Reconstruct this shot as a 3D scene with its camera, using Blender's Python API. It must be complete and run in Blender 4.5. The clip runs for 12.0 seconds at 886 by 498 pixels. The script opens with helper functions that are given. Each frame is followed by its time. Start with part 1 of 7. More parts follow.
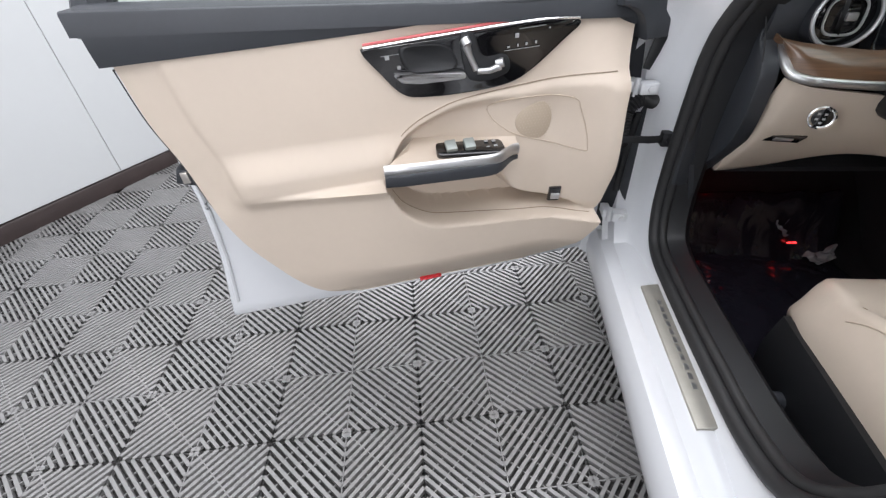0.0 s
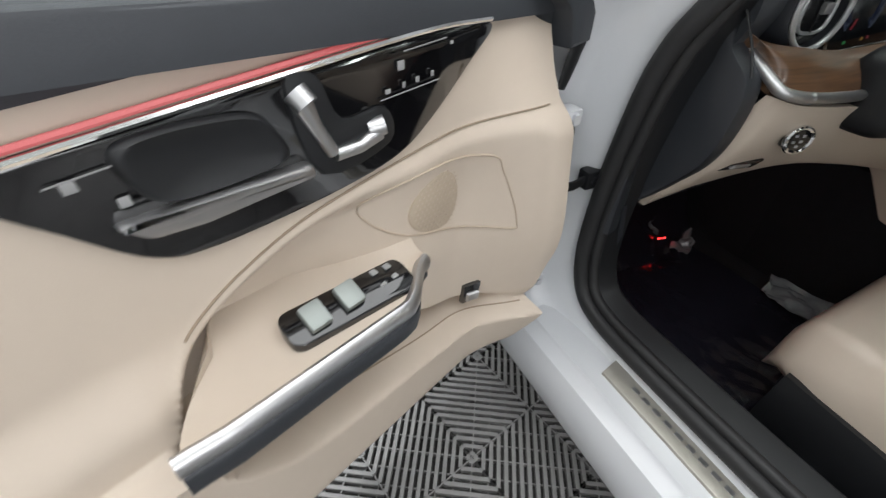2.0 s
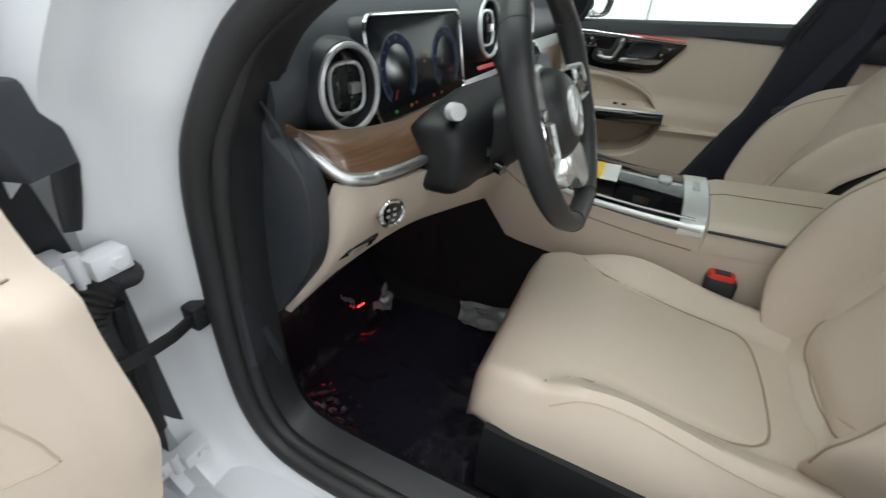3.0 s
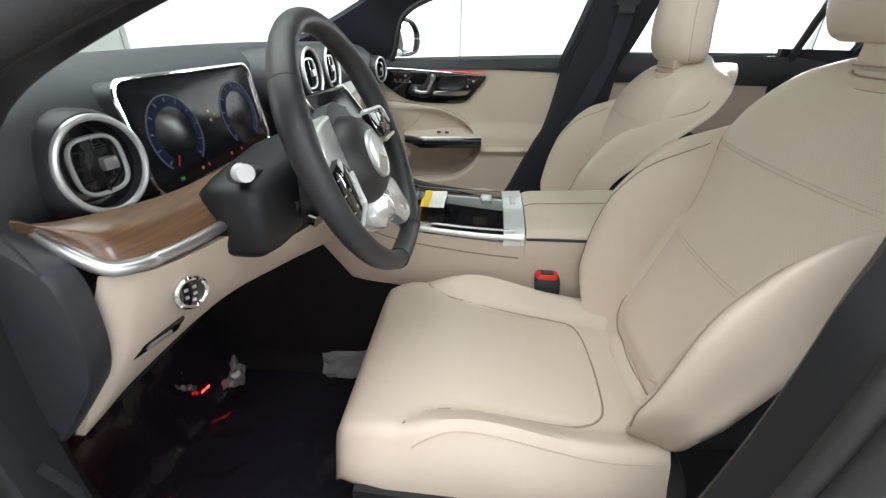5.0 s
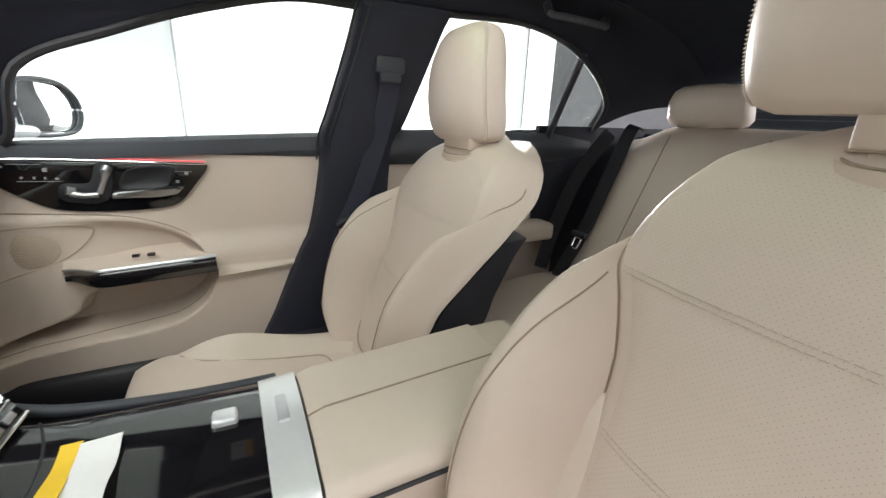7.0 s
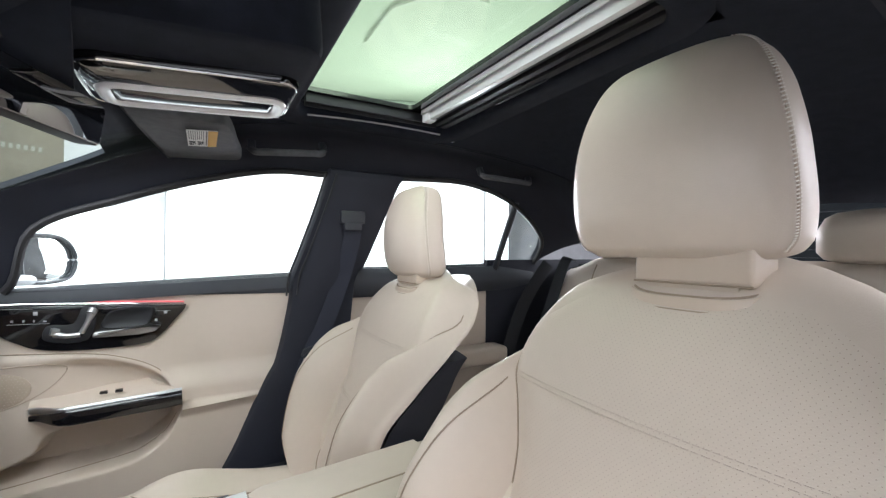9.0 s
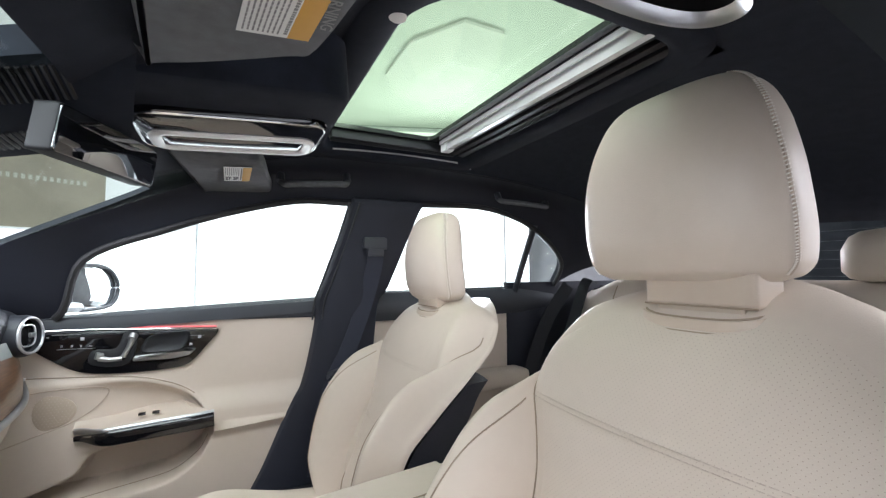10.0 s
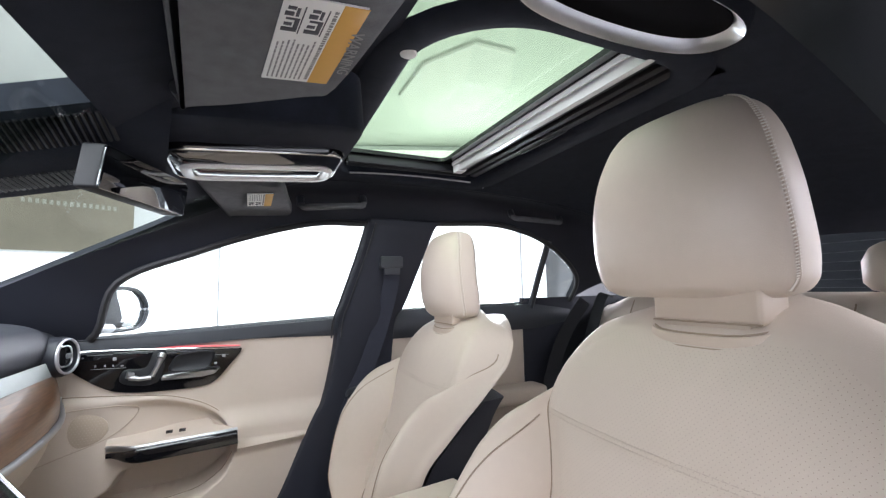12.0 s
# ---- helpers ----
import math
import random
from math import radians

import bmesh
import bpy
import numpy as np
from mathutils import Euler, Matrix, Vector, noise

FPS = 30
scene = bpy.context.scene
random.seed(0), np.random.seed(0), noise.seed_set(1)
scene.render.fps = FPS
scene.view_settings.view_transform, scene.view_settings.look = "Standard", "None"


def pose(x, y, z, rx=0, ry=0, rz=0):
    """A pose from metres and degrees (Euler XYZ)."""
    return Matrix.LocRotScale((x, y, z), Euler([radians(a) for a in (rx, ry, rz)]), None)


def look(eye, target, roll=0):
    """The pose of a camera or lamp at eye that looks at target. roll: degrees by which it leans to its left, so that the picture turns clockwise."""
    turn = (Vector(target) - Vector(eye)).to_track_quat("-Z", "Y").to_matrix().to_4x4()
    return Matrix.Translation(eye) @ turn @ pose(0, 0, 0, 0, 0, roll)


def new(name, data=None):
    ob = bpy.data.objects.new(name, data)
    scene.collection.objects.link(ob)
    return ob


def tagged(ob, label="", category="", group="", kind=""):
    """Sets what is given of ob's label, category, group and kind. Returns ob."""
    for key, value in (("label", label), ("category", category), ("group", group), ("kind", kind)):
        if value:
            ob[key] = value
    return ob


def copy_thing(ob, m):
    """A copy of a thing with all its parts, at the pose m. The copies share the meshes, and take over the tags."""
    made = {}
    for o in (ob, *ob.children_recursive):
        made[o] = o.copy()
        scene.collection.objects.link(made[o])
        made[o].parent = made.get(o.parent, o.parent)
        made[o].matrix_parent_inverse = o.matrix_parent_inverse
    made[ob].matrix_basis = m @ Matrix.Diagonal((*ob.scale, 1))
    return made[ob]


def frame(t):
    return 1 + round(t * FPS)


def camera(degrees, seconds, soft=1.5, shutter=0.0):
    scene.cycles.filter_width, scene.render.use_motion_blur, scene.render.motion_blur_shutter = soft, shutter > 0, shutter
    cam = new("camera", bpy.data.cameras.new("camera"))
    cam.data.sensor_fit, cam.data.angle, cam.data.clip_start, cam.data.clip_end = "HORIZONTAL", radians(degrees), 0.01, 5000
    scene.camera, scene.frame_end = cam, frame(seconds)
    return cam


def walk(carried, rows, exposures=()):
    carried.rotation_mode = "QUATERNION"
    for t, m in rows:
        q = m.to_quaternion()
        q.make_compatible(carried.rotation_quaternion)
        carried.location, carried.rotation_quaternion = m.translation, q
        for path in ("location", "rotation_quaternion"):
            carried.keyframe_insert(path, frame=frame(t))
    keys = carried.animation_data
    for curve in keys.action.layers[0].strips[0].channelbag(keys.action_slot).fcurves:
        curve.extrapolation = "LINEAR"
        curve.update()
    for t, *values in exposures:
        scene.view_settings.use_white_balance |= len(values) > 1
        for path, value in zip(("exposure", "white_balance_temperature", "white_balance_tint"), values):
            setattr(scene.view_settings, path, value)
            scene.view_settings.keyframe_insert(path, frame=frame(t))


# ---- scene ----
cam = camera(93.2, 12.0, 1.3, 0.2)
PATH = [
    (0, (-1.142, -1.076, 1.055), (-1.39, 0.502, -0.149), -4.1),
    (0.5, (-1.145, -1.062, 1.039), (-1.374, 0.523, -0.16), -3.8),
    (1, (-1.177, -0.965, 1.017), (-1.315, 0.623, -0.191), -3.5),
    (1.5, (-1.268, -0.785, 1.011), (-1.097, 0.768, -0.238), -1.6),
    (2, (-1.254, -0.538, 1.007), (-0.544, 0.808, -0.291), 1.4),
    (2.5, (-1.051, -0.46, 1.021), (0.087, 0.554, -0.273), 2.9),
    (3, (-0.998, -0.544, 1.015), (0.553, 0.131, -0.053), 3.3),
    (3.5, (-1.038, -0.6, 1.059), (0.659, -0.223, 0.069), 2.4),
    (3.7, (-1.058, -0.611, 1.061), (0.673, -0.299, 0.11), 1.4),
    (5.3, (-0.879, -0.606, 1.031), (0.89, -0.517, 0.101), 0.8),
    (5.5, (-0.809, -0.611, 1.031), (0.962, -0.574, 0.104), 0.3),
    (6, (-0.661, -0.615, 1.022), (1.121, -0.84, 0.142), 0.9),
    (6.5, (-0.504, -0.632, 1.027), (1.248, -1.188, 0.24), 1.4),
    (7, (-0.458, -0.672, 1.017), (1.239, -1.543, 0.415), 2.1),
    (7.5, (-0.459, -0.683, 1.013), (1.2, -1.736, 0.64), 1.9),
    (7.7, (-0.489, -0.683, 1.017), (1.169, -1.761, 0.719), 1.5),
    (9.5, (-0.629, -0.653, 1.039), (1.131, -1.601, 1.108), -0.0),
    (10, (-0.647, -0.649, 1.042), (1.132, -1.556, 1.152), -0.4),
    (10.5, (-0.66, -0.647, 1.046), (1.128, -1.531, 1.187), -0.9),
    (11, (-0.669, -0.647, 1.046), (1.127, -1.512, 1.209), -1.1),
    (11.5, (-0.671, -0.646, 1.048), (1.135, -1.488, 1.225), -1.4),
    (12, (-0.672, -0.644, 1.048), (1.137, -1.478, 1.232), -1.3),
]
EXPOSURES = [(0.0, -0.60, 6350, 15), (1.5, -0.62, 6400, 13), (2.0, -0.90, 6500, 11), (2.5, -0.50, 6450, 11), (3.0, -0.42, 6400, 9), (3.5, -0.15, 6350, 7), (5.3, 0.16, 6500, 12), (6.5, 0.29, 6550, 13), (7.5, 0.38, 6500, 19), (9.5, 0.60, 6050, 16), (12.0, 0.63, 6050, 20)]
walk(cam, [(t, look(eye, target, roll)) for t, eye, target, roll in PATH], EXPOSURES)

# ---- light ----
world = bpy.data.worlds.new("studio_world")
world.use_nodes = True
world.node_tree.nodes["Background"].inputs[0].default_value = (0.85, 0.95, 1.0, 1)
world.node_tree.nodes["Background"].inputs[1].default_value = 0.25
scene.world = world


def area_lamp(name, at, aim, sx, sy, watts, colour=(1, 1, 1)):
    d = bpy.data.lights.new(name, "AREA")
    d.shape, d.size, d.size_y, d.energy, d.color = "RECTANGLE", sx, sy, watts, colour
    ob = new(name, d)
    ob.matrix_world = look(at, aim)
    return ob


# Unseen overhead fill light, added to lift the general level.
area_lamp("added_fill_overhead", (-1.1, -0.3, 2.44), (-1.1, -0.3, 0), 3.0, 3.0, 150, (0.97, 0.99, 1.0))
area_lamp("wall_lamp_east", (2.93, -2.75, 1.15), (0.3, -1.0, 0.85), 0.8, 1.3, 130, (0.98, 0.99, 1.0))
# Three unseen fill lights, added to brighten seats, open door and doorway.
area_lamp("added_fill_northwest", (-1.5, 2.5, 1.45), (-0.3, -0.8, 0.9), 2.2, 1.6, 75, (0.97, 0.99, 1.0))
area_lamp("added_fill_south", (-1.15, -3.85, 1.4), (-1.1, -0.2, 0.6), 2.2, 1.6, 115, (0.98, 0.99, 1.0))
area_lamp("added_fill_southwest", (-2.9, -2.3, 1.3), (-0.6, -0.3, 0.75), 1.6, 1.4, 10, (0.98, 0.99, 1.0))

# ---- materials ----
MATS = {}


def mk(name, col, rough=0.5, metal=0.0, coat=0.0, var=0.06, vscale=8.0, bump=0.0, bscale=300.0, spec=0.5, emit=None, estr=0.0, noise_rough=0.0, sheen=0.0):
    """A surface with colour drift at two scales, and fine relief."""
    m = bpy.data.materials.new(name)
    m.use_nodes = True
    nt = m.node_tree
    b = nt.nodes["Principled BSDF"]
    b.inputs["Roughness"].default_value = rough
    b.inputs["Metallic"].default_value = metal
    b.inputs["Coat Weight"].default_value = coat
    b.inputs["Coat Roughness"].default_value = 0.06
    b.inputs["Specular IOR Level"].default_value = spec
    b.inputs["Sheen Weight"].default_value = sheen
    tc = nt.nodes.new("ShaderNodeTexCoord")
    n1 = nt.nodes.new("ShaderNodeTexNoise")
    n1.inputs["Scale"].default_value, n1.inputs["Detail"].default_value = vscale, 4
    n2 = nt.nodes.new("ShaderNodeTexNoise")
    n2.inputs["Scale"].default_value, n2.inputs["Detail"].default_value = vscale * 14, 3
    nt.links.new(tc.outputs["Object"], n1.inputs["Vector"])
    nt.links.new(tc.outputs["Object"], n2.inputs["Vector"])
    add = nt.nodes.new("ShaderNodeMath")
    add.operation = "MULTIPLY_ADD"
    add.inputs[1].default_value = 0.35
    nt.links.new(n2.outputs["Fac"], add.inputs[0])
    nt.links.new(n1.outputs["Fac"], add.inputs[2])
    ramp = nt.nodes.new("ShaderNodeValToRGB")
    ramp.color_ramp.elements[0].position, ramp.color_ramp.elements[1].position = 0.35, 1.0
    ramp.color_ramp.elements[0].color = (*[c * (1 - var) for c in col], 1)
    ramp.color_ramp.elements[1].color = (*[min(1, c * (1 + var)) for c in col], 1)
    nt.links.new(add.outputs[0], ramp.inputs[0])
    nt.links.new(ramp.outputs[0], b.inputs["Base Color"])
    if noise_rough:
        mr = nt.nodes.new("ShaderNodeMapRange")
        mr.inputs["To Min"].default_value, mr.inputs["To Max"].default_value = rough - noise_rough, rough + noise_rough
        nt.links.new(n1.outputs["Fac"], mr.inputs["Value"])
        nt.links.new(mr.outputs[0], b.inputs["Roughness"])
    if bump:
        n3 = nt.nodes.new("ShaderNodeTexNoise")
        n3.inputs["Scale"].default_value, n3.inputs["Detail"].default_value = bscale, 2
        nt.links.new(tc.outputs["Object"], n3.inputs["Vector"])
        bp = nt.nodes.new("ShaderNodeBump")
        bp.inputs["Strength"].default_value, bp.inputs["Distance"].default_value = bump, 0.002
        nt.links.new(n3.outputs["Fac"], bp.inputs["Height"])
        nt.links.new(bp.outputs[0], b.inputs["Normal"])
    if emit:
        b.inputs["Emission Color"].default_value = (*emit, 1)
        b.inputs["Emission Strength"].default_value = estr
    MATS[name] = m
    return m


LEATHER = mk("beige_leather", (0.56, 0.478, 0.395), 0.42, var=0.05, vscale=5, bump=0.12, bscale=700)
SOFTBEIGE = mk("beige_soft_trim", (0.57, 0.485, 0.40), 0.5, var=0.04, vscale=4, bump=0.1, bscale=900)
BEIGEPLASTIC = mk("beige_plastic", (0.50, 0.41, 0.32), 0.4, var=0.04, bump=0.06, bscale=1200)
SEAM = mk("seam_thread", (0.30, 0.235, 0.17), 0.8)
STITCHPALE = mk("light_stitch_thread", (0.70, 0.64, 0.56), 0.6)
STITCH = mk("pale_stitch", (0.47, 0.385, 0.30), 0.7)
PERF = mk("perforated_leather", (0.56, 0.478, 0.395), 0.44, var=0.05, vscale=5, bump=0.12, bscale=700)
SOFTBLACK = mk("black_soft_trim", (0.038, 0.042, 0.049), 0.5, var=0.12, bump=0.15, bscale=800)
DARKPLASTIC = mk("black_grained_plastic", (0.029, 0.032, 0.038), 0.42, var=0.12, bump=0.12, bscale=900)
NAVY = mk("black_pillar_trim", (0.008, 0.010, 0.018), 0.7, var=0.15, bump=0.15, bscale=1200)
CLOTH = mk("black_headliner_cloth", (0.0125, 0.0155, 0.024), 0.95, var=0.3, vscale=40, bump=0.35, bscale=1500, spec=0.3)
VISORGREY = mk("grey_visor_cloth", (0.095, 0.098, 0.104), 0.9, var=0.25, vscale=60, bump=0.3, bscale=1500)
WEBBING = mk("black_webbing", (0.018, 0.021, 0.034), 0.75, var=0.2, bump=0.3, bscale=1800)
GLOSS = mk("gloss_black", (0.006, 0.006, 0.007), 0.06, coat=1.0, var=0.1)
SCREEN = mk("dark_screen", (0.006, 0.007, 0.009), 0.16, coat=0.0, spec=0.28, var=0.1)
SILVER = mk("satin_silver", (0.56, 0.56, 0.565), 0.38, metal=1.0, var=0.05, vscale=20)
CHROME = mk("polished_chrome", (0.80, 0.80, 0.80), 0.10, metal=1.0, var=0.03)
STEEL = mk("brushed_steel", (0.55, 0.52, 0.48), 0.35, metal=0.9, var=0.1, vscale=30)
WHITE = mk("white_car_paint", (0.70, 0.715, 0.74), 0.28, coat=0.6, var=0.015, vscale=3)
BLACKBELT = mk("rear_black_webbing", (0.008, 0.009, 0.012), 0.7, var=0.2, bump=0.3, bscale=1800)
RUBBER = mk("black_rubber_seal", (0.018, 0.018, 0.019), 0.55, var=0.2, bump=0.15, bscale=500)
CARPET = mk("black_carpet", (0.007, 0.007, 0.009), 0.95, var=0.3, vscale=60, bump=0.6, bscale=900)
RIMGRIP = mk("dark_grey_wheel_leather", (0.028, 0.029, 0.031), 0.42, var=0.12, bump=0.15, bscale=900)
FADED = mk("faded_pale_print", (0.32, 0.31, 0.27), 0.7)
# Near-black paint for the depth shade of the roof pocket.
SHADEBLACK = mk("black_recess_shade", (0.005, 0.005, 0.006), 0.95, spec=0.08, var=0.2)
SILLMETAL = mk("champagne_sill_metal", (0.46, 0.44, 0.39), 0.45, metal=0.55, var=0.08, vscale=30)
SATIN = mk("satin_bright_ring", (0.66, 0.67, 0.68), 0.36, metal=0.75, var=0.04)
STALKBLACK = mk("black_stalk_plastic", (0.007, 0.0078, 0.0095), 0.5, var=0.12, bump=0.1, bscale=900)
PAPERW = mk("white_paper", (0.75, 0.75, 0.73), 0.7)
YELLOW = mk("yellow_print", (0.80, 0.52, 0.03), 0.6)
ORANGE = mk("orange_print", (0.62, 0.34, 0.06), 0.6)
INKDARK = mk("dark_print", (0.06, 0.06, 0.07), 0.7)
INK = mk("grey_print", (0.22, 0.22, 0.22), 0.7)
REDPLASTIC = mk("red_plastic", (0.62, 0.03, 0.02), 0.35, var=0.05)
REDREFLECT = mk("red_reflector", (0.75, 0.05, 0.06), 0.25, var=0.05)
AMBIENT = mk("red_ambient_strip", (0.4, 0.1, 0.1), 0.4, emit=(1.0, 0.17, 0.19), estr=0.45)
AMBIENTHOT = mk("red_footwell_glow", (0.5, 0.02, 0.02), 0.4, emit=(1.0, 0.03, 0.03), estr=9.0)
WALLP = mk("white_wall_panel", (0.64, 0.655, 0.66), 0.45, var=0.02, vscale=1.5, bump=0.03, bscale=60)
# The ceiling is no lamp; a weak emission is added to brighten it.
CEILP = mk("white_ceiling_added_glow", (0.58, 0.60, 0.58), 0.95, var=0.02, spec=0.05, emit=(0.93, 1.0, 0.93), estr=0.10)
BASEB = mk("dark_baseboard", (0.045, 0.032, 0.03), 0.4, var=0.2)
LAMPGLOW = mk("lamp_panel_glow", (0.50, 0.50, 0.50), 0.95, spec=0.05, emit=(1, 1, 0.98), estr=0.36)
WALLGLOW = mk("added_wall_glow", (0.9, 0.9, 0.9), 0.5, emit=(1, 1, 0.99), estr=0.95)
TILE = mk("grey_floor_tile_plastic", (0.275, 0.27, 0.266), 0.24, var=0.14, vscale=6, noise_rough=0.08, spec=0.7)
UNDER = mk("dark_under_floor", (0.045, 0.044, 0.042), 0.9)
CROSS = mk("faint_cross_stitch", (0.50, 0.42, 0.345), 0.6)
POLISHED = mk("polished_silver_spoke", (0.76, 0.78, 0.77), 0.30, metal=0.55, var=0.06, vscale=12, noise_rough=0.1)
FOIL = mk("film_wrapped_silver", (0.72, 0.73, 0.73), 0.26, metal=0.7, var=0.12, vscale=18, bump=0.8, bscale=55)
DULLSILVER = mk("dull_silver_trim", (0.30, 0.325, 0.31), 0.5, metal=0.6, var=0.05)
POCKETRIM = mk("satin_pocket_rim", (0.85, 0.85, 0.86), 0.28, metal=0.9, var=0.04)
BRIGHTALU = mk("bright_aluminium", (0.90, 0.90, 0.90), 0.25, metal=0.15, var=0.03)
ICON = mk("pale_icon_print", (0.30, 0.30, 0.30), 0.5)
GAUGEBLUE = mk("blue_gauge_light", (0.004, 0.006, 0.015), 0.5, spec=0.1, emit=(0.06, 0.13, 0.5), estr=0.022)
GAUGEWHITE = mk("white_gauge_light", (0.03, 0.03, 0.03), 0.5, spec=0.1, emit=(0.5, 0.65, 1.0), estr=0.07)
GAUGERED = mk("red_gauge_light", (0.1, 0.01, 0.01), 0.3, emit=(1.0, 0.08, 0.15), estr=0.12)
GAUGEGREEN = mk("green_gauge_light", (0.01, 0.1, 0.02), 0.3, emit=(0.05, 0.8, 0.2), estr=0.12)
GAUGEAMBER = mk("amber_gauge_light", (0.1, 0.06, 0.01), 0.3, emit=(1.0, 0.55, 0.05), estr=0.12)
TAN = mk("tan_printed_banner", (0.21, 0.185, 0.14), 0.7, var=0.35, vscale=2.2)


def wood_mat():
    m = mk("brown_open_pore_wood", (0.12, 0.065, 0.035), 0.32, coat=0.5, spec=0.6)
    nt = m.node_tree
    b = nt.nodes["Principled BSDF"]
    tc = nt.nodes.new("ShaderNodeTexCoord")
    mp = nt.nodes.new("ShaderNodeMapping")
    mp.inputs["Scale"].default_value = (6, 6, 90)
    nz = nt.nodes.new("ShaderNodeTexNoise")
    nz.inputs["Scale"].default_value, nz.inputs["Detail"].default_value = 3.0, 8
    rp = nt.nodes.new("ShaderNodeValToRGB")
    rp.color_ramp.elements[0].position, rp.color_ramp.elements[0].color = 0.30, (0.085, 0.045, 0.023, 1)
    rp.color_ramp.elements[1].position, rp.color_ramp.elements[1].color = 0.75, (0.175, 0.090, 0.045, 1)
    nt.links.new(tc.outputs["Object"], mp.inputs[0])
    nt.links.new(mp.outputs[0], nz.inputs["Vector"])
    nt.links.new(nz.outputs["Fac"], rp.inputs[0])
    nt.links.new(rp.outputs[0], b.inputs["Base Color"])
    return m


WOOD = wood_mat()


def dot_pits(m, pitch, radius, strength, dark):
    """Rows of small punched holes across x and z of the object's own space."""
    nt = m.node_tree
    b = nt.nodes["Principled BSDF"]
    tc = nt.nodes.new("ShaderNodeTexCoord")
    sep = nt.nodes.new("ShaderNodeSeparateXYZ")
    nt.links.new(tc.outputs["Object"], sep.inputs[0])

    def math_node(op, a, bb=None):
        n = nt.nodes.new("ShaderNodeMath")
        n.operation = op
        for i, v in enumerate((a, bb)):
            if v is None:
                continue
            if isinstance(v, (int, float)):
                n.inputs[i].default_value = v
            else:
                nt.links.new(v, n.inputs[i])
        return n.outputs[0]
    u = math_node("DIVIDE", math_node("ADD", sep.outputs["X"], sep.outputs["Z"]), pitch)
    v = math_node("DIVIDE", math_node("SUBTRACT", sep.outputs["X"], sep.outputs["Z"]), pitch)
    fu = math_node("SUBTRACT", math_node("FRACT", u), 0.5)
    fv = math_node("SUBTRACT", math_node("FRACT", v), 0.5)
    d = math_node("SQRT", math_node("ADD", math_node("MULTIPLY", fu, fu), math_node("MULTIPLY", fv, fv)))
    pit = math_node("LESS_THAN", d, radius)
    mix = nt.nodes.new("ShaderNodeMix")
    mix.data_type = "RGBA"
    old = b.inputs["Base Color"].links[0].from_socket
    nt.links.new(pit, mix.inputs[0])
    nt.links.new(old, mix.inputs[6])
    mix.inputs[7].default_value = dark
    nt.links.new(mix.outputs[2], b.inputs["Base Color"])


dot_pits(PERF, 0.0060, 0.10, 0.9, (0.40, 0.33, 0.265, 1))
SPEAKER = mk("beige_speaker_mesh", (0.47, 0.39, 0.30), 0.5, var=0.04)


def glass_mat(name, tint, clear):
    m = bpy.data.materials.new(name)
    m.use_nodes = True
    nt = m.node_tree
    nt.nodes.remove(nt.nodes["Principled BSDF"])
    out = nt.nodes["Material Output"]
    tr = nt.nodes.new("ShaderNodeBsdfTransparent")
    tr.inputs[0].default_value = (*tint, 1)
    gl = nt.nodes.new("ShaderNodeBsdfGlossy")
    gl.inputs["Roughness"].default_value = 0.02
    mx = nt.nodes.new("ShaderNodeMixShader")
    mx.inputs[0].default_value = clear
    nt.links.new(tr.outputs[0], mx.inputs[1])
    nt.links.new(gl.outputs[0], mx.inputs[2])
    nt.links.new(mx.outputs[0], out.inputs[0])
    return m


GLASS = glass_mat("clear_window_glass", (0.93, 0.97, 0.95), 0.04)
ROOFGLASS = glass_mat("green_tinted_roof_glass", (0.60, 0.68, 0.56), 0.04)
WINDSHIELD = glass_mat("green_tinted_windshield", (0.80, 0.84, 0.80), 0.04)
DARKGLASS = glass_mat("smoked_rear_glass", (0.35, 0.37, 0.38), 0.05)
DIMMIRROR = mk("dimmed_mirror_silver", (0.32, 0.33, 0.35), 0.03, metal=1.0, var=0.0)
MIRROR = mk("mirror_silver", (0.85, 0.86, 0.86), 0.02, metal=1.0, var=0.0)


def film_mat():
    m = mk("clear_floor_film", (0.012, 0.012, 0.018), 0.14, spec=0.5)
    nt = m.node_tree
    b = nt.nodes["Principled BSDF"]
    tc = nt.nodes.new("ShaderNodeTexCoord")
    n = nt.nodes.new("ShaderNodeTexNoise")
    n.inputs["Scale"].default_value, n.inputs["Detail"].default_value, n.inputs["Distortion"].default_value = 9, 3, 1.0
    bp = nt.nodes.new("ShaderNodeBump")
    bp.inputs["Strength"].default_value, bp.inputs["Distance"].default_value = 0.22, 0.015
    nt.links.new(tc.outputs["Object"], n.inputs["Vector"])
    nt.links.new(n.outputs["Fac"], bp.inputs["Height"])
    nt.links.new(bp.outputs[0], b.inputs["Normal"])
    return m


FILM = film_mat()
FILMFOLD = mk("clear_film_fold", (0.16, 0.165, 0.17), 0.24, spec=0.9, var=0.3, vscale=25)

# ---- mesh helpers ----


def loft(rings, closed=True, caps=True):
    """Joins rings of equal length into a skin."""
    n = len(rings[0])
    V = [tuple(p) for r in rings for p in r]
    F = []
    for i in range(len(rings) - 1):
        for j in range(n if closed else n - 1):
            k = (j + 1) % n
            F.append((i * n + j, i * n + k, (i + 1) * n + k, (i + 1) * n + j))
    if caps and closed:
        F.append(tuple(range(n - 1, -1, -1)))
        F.append(tuple((len(rings) - 1) * n + j for j in range(n)))
    return V, F


def both(*vfs):
    V, F = [], []
    for v, f in vfs:
        o = len(V)
        V += list(v)
        F += [tuple(i + o for i in q) for q in f]
    return V, F


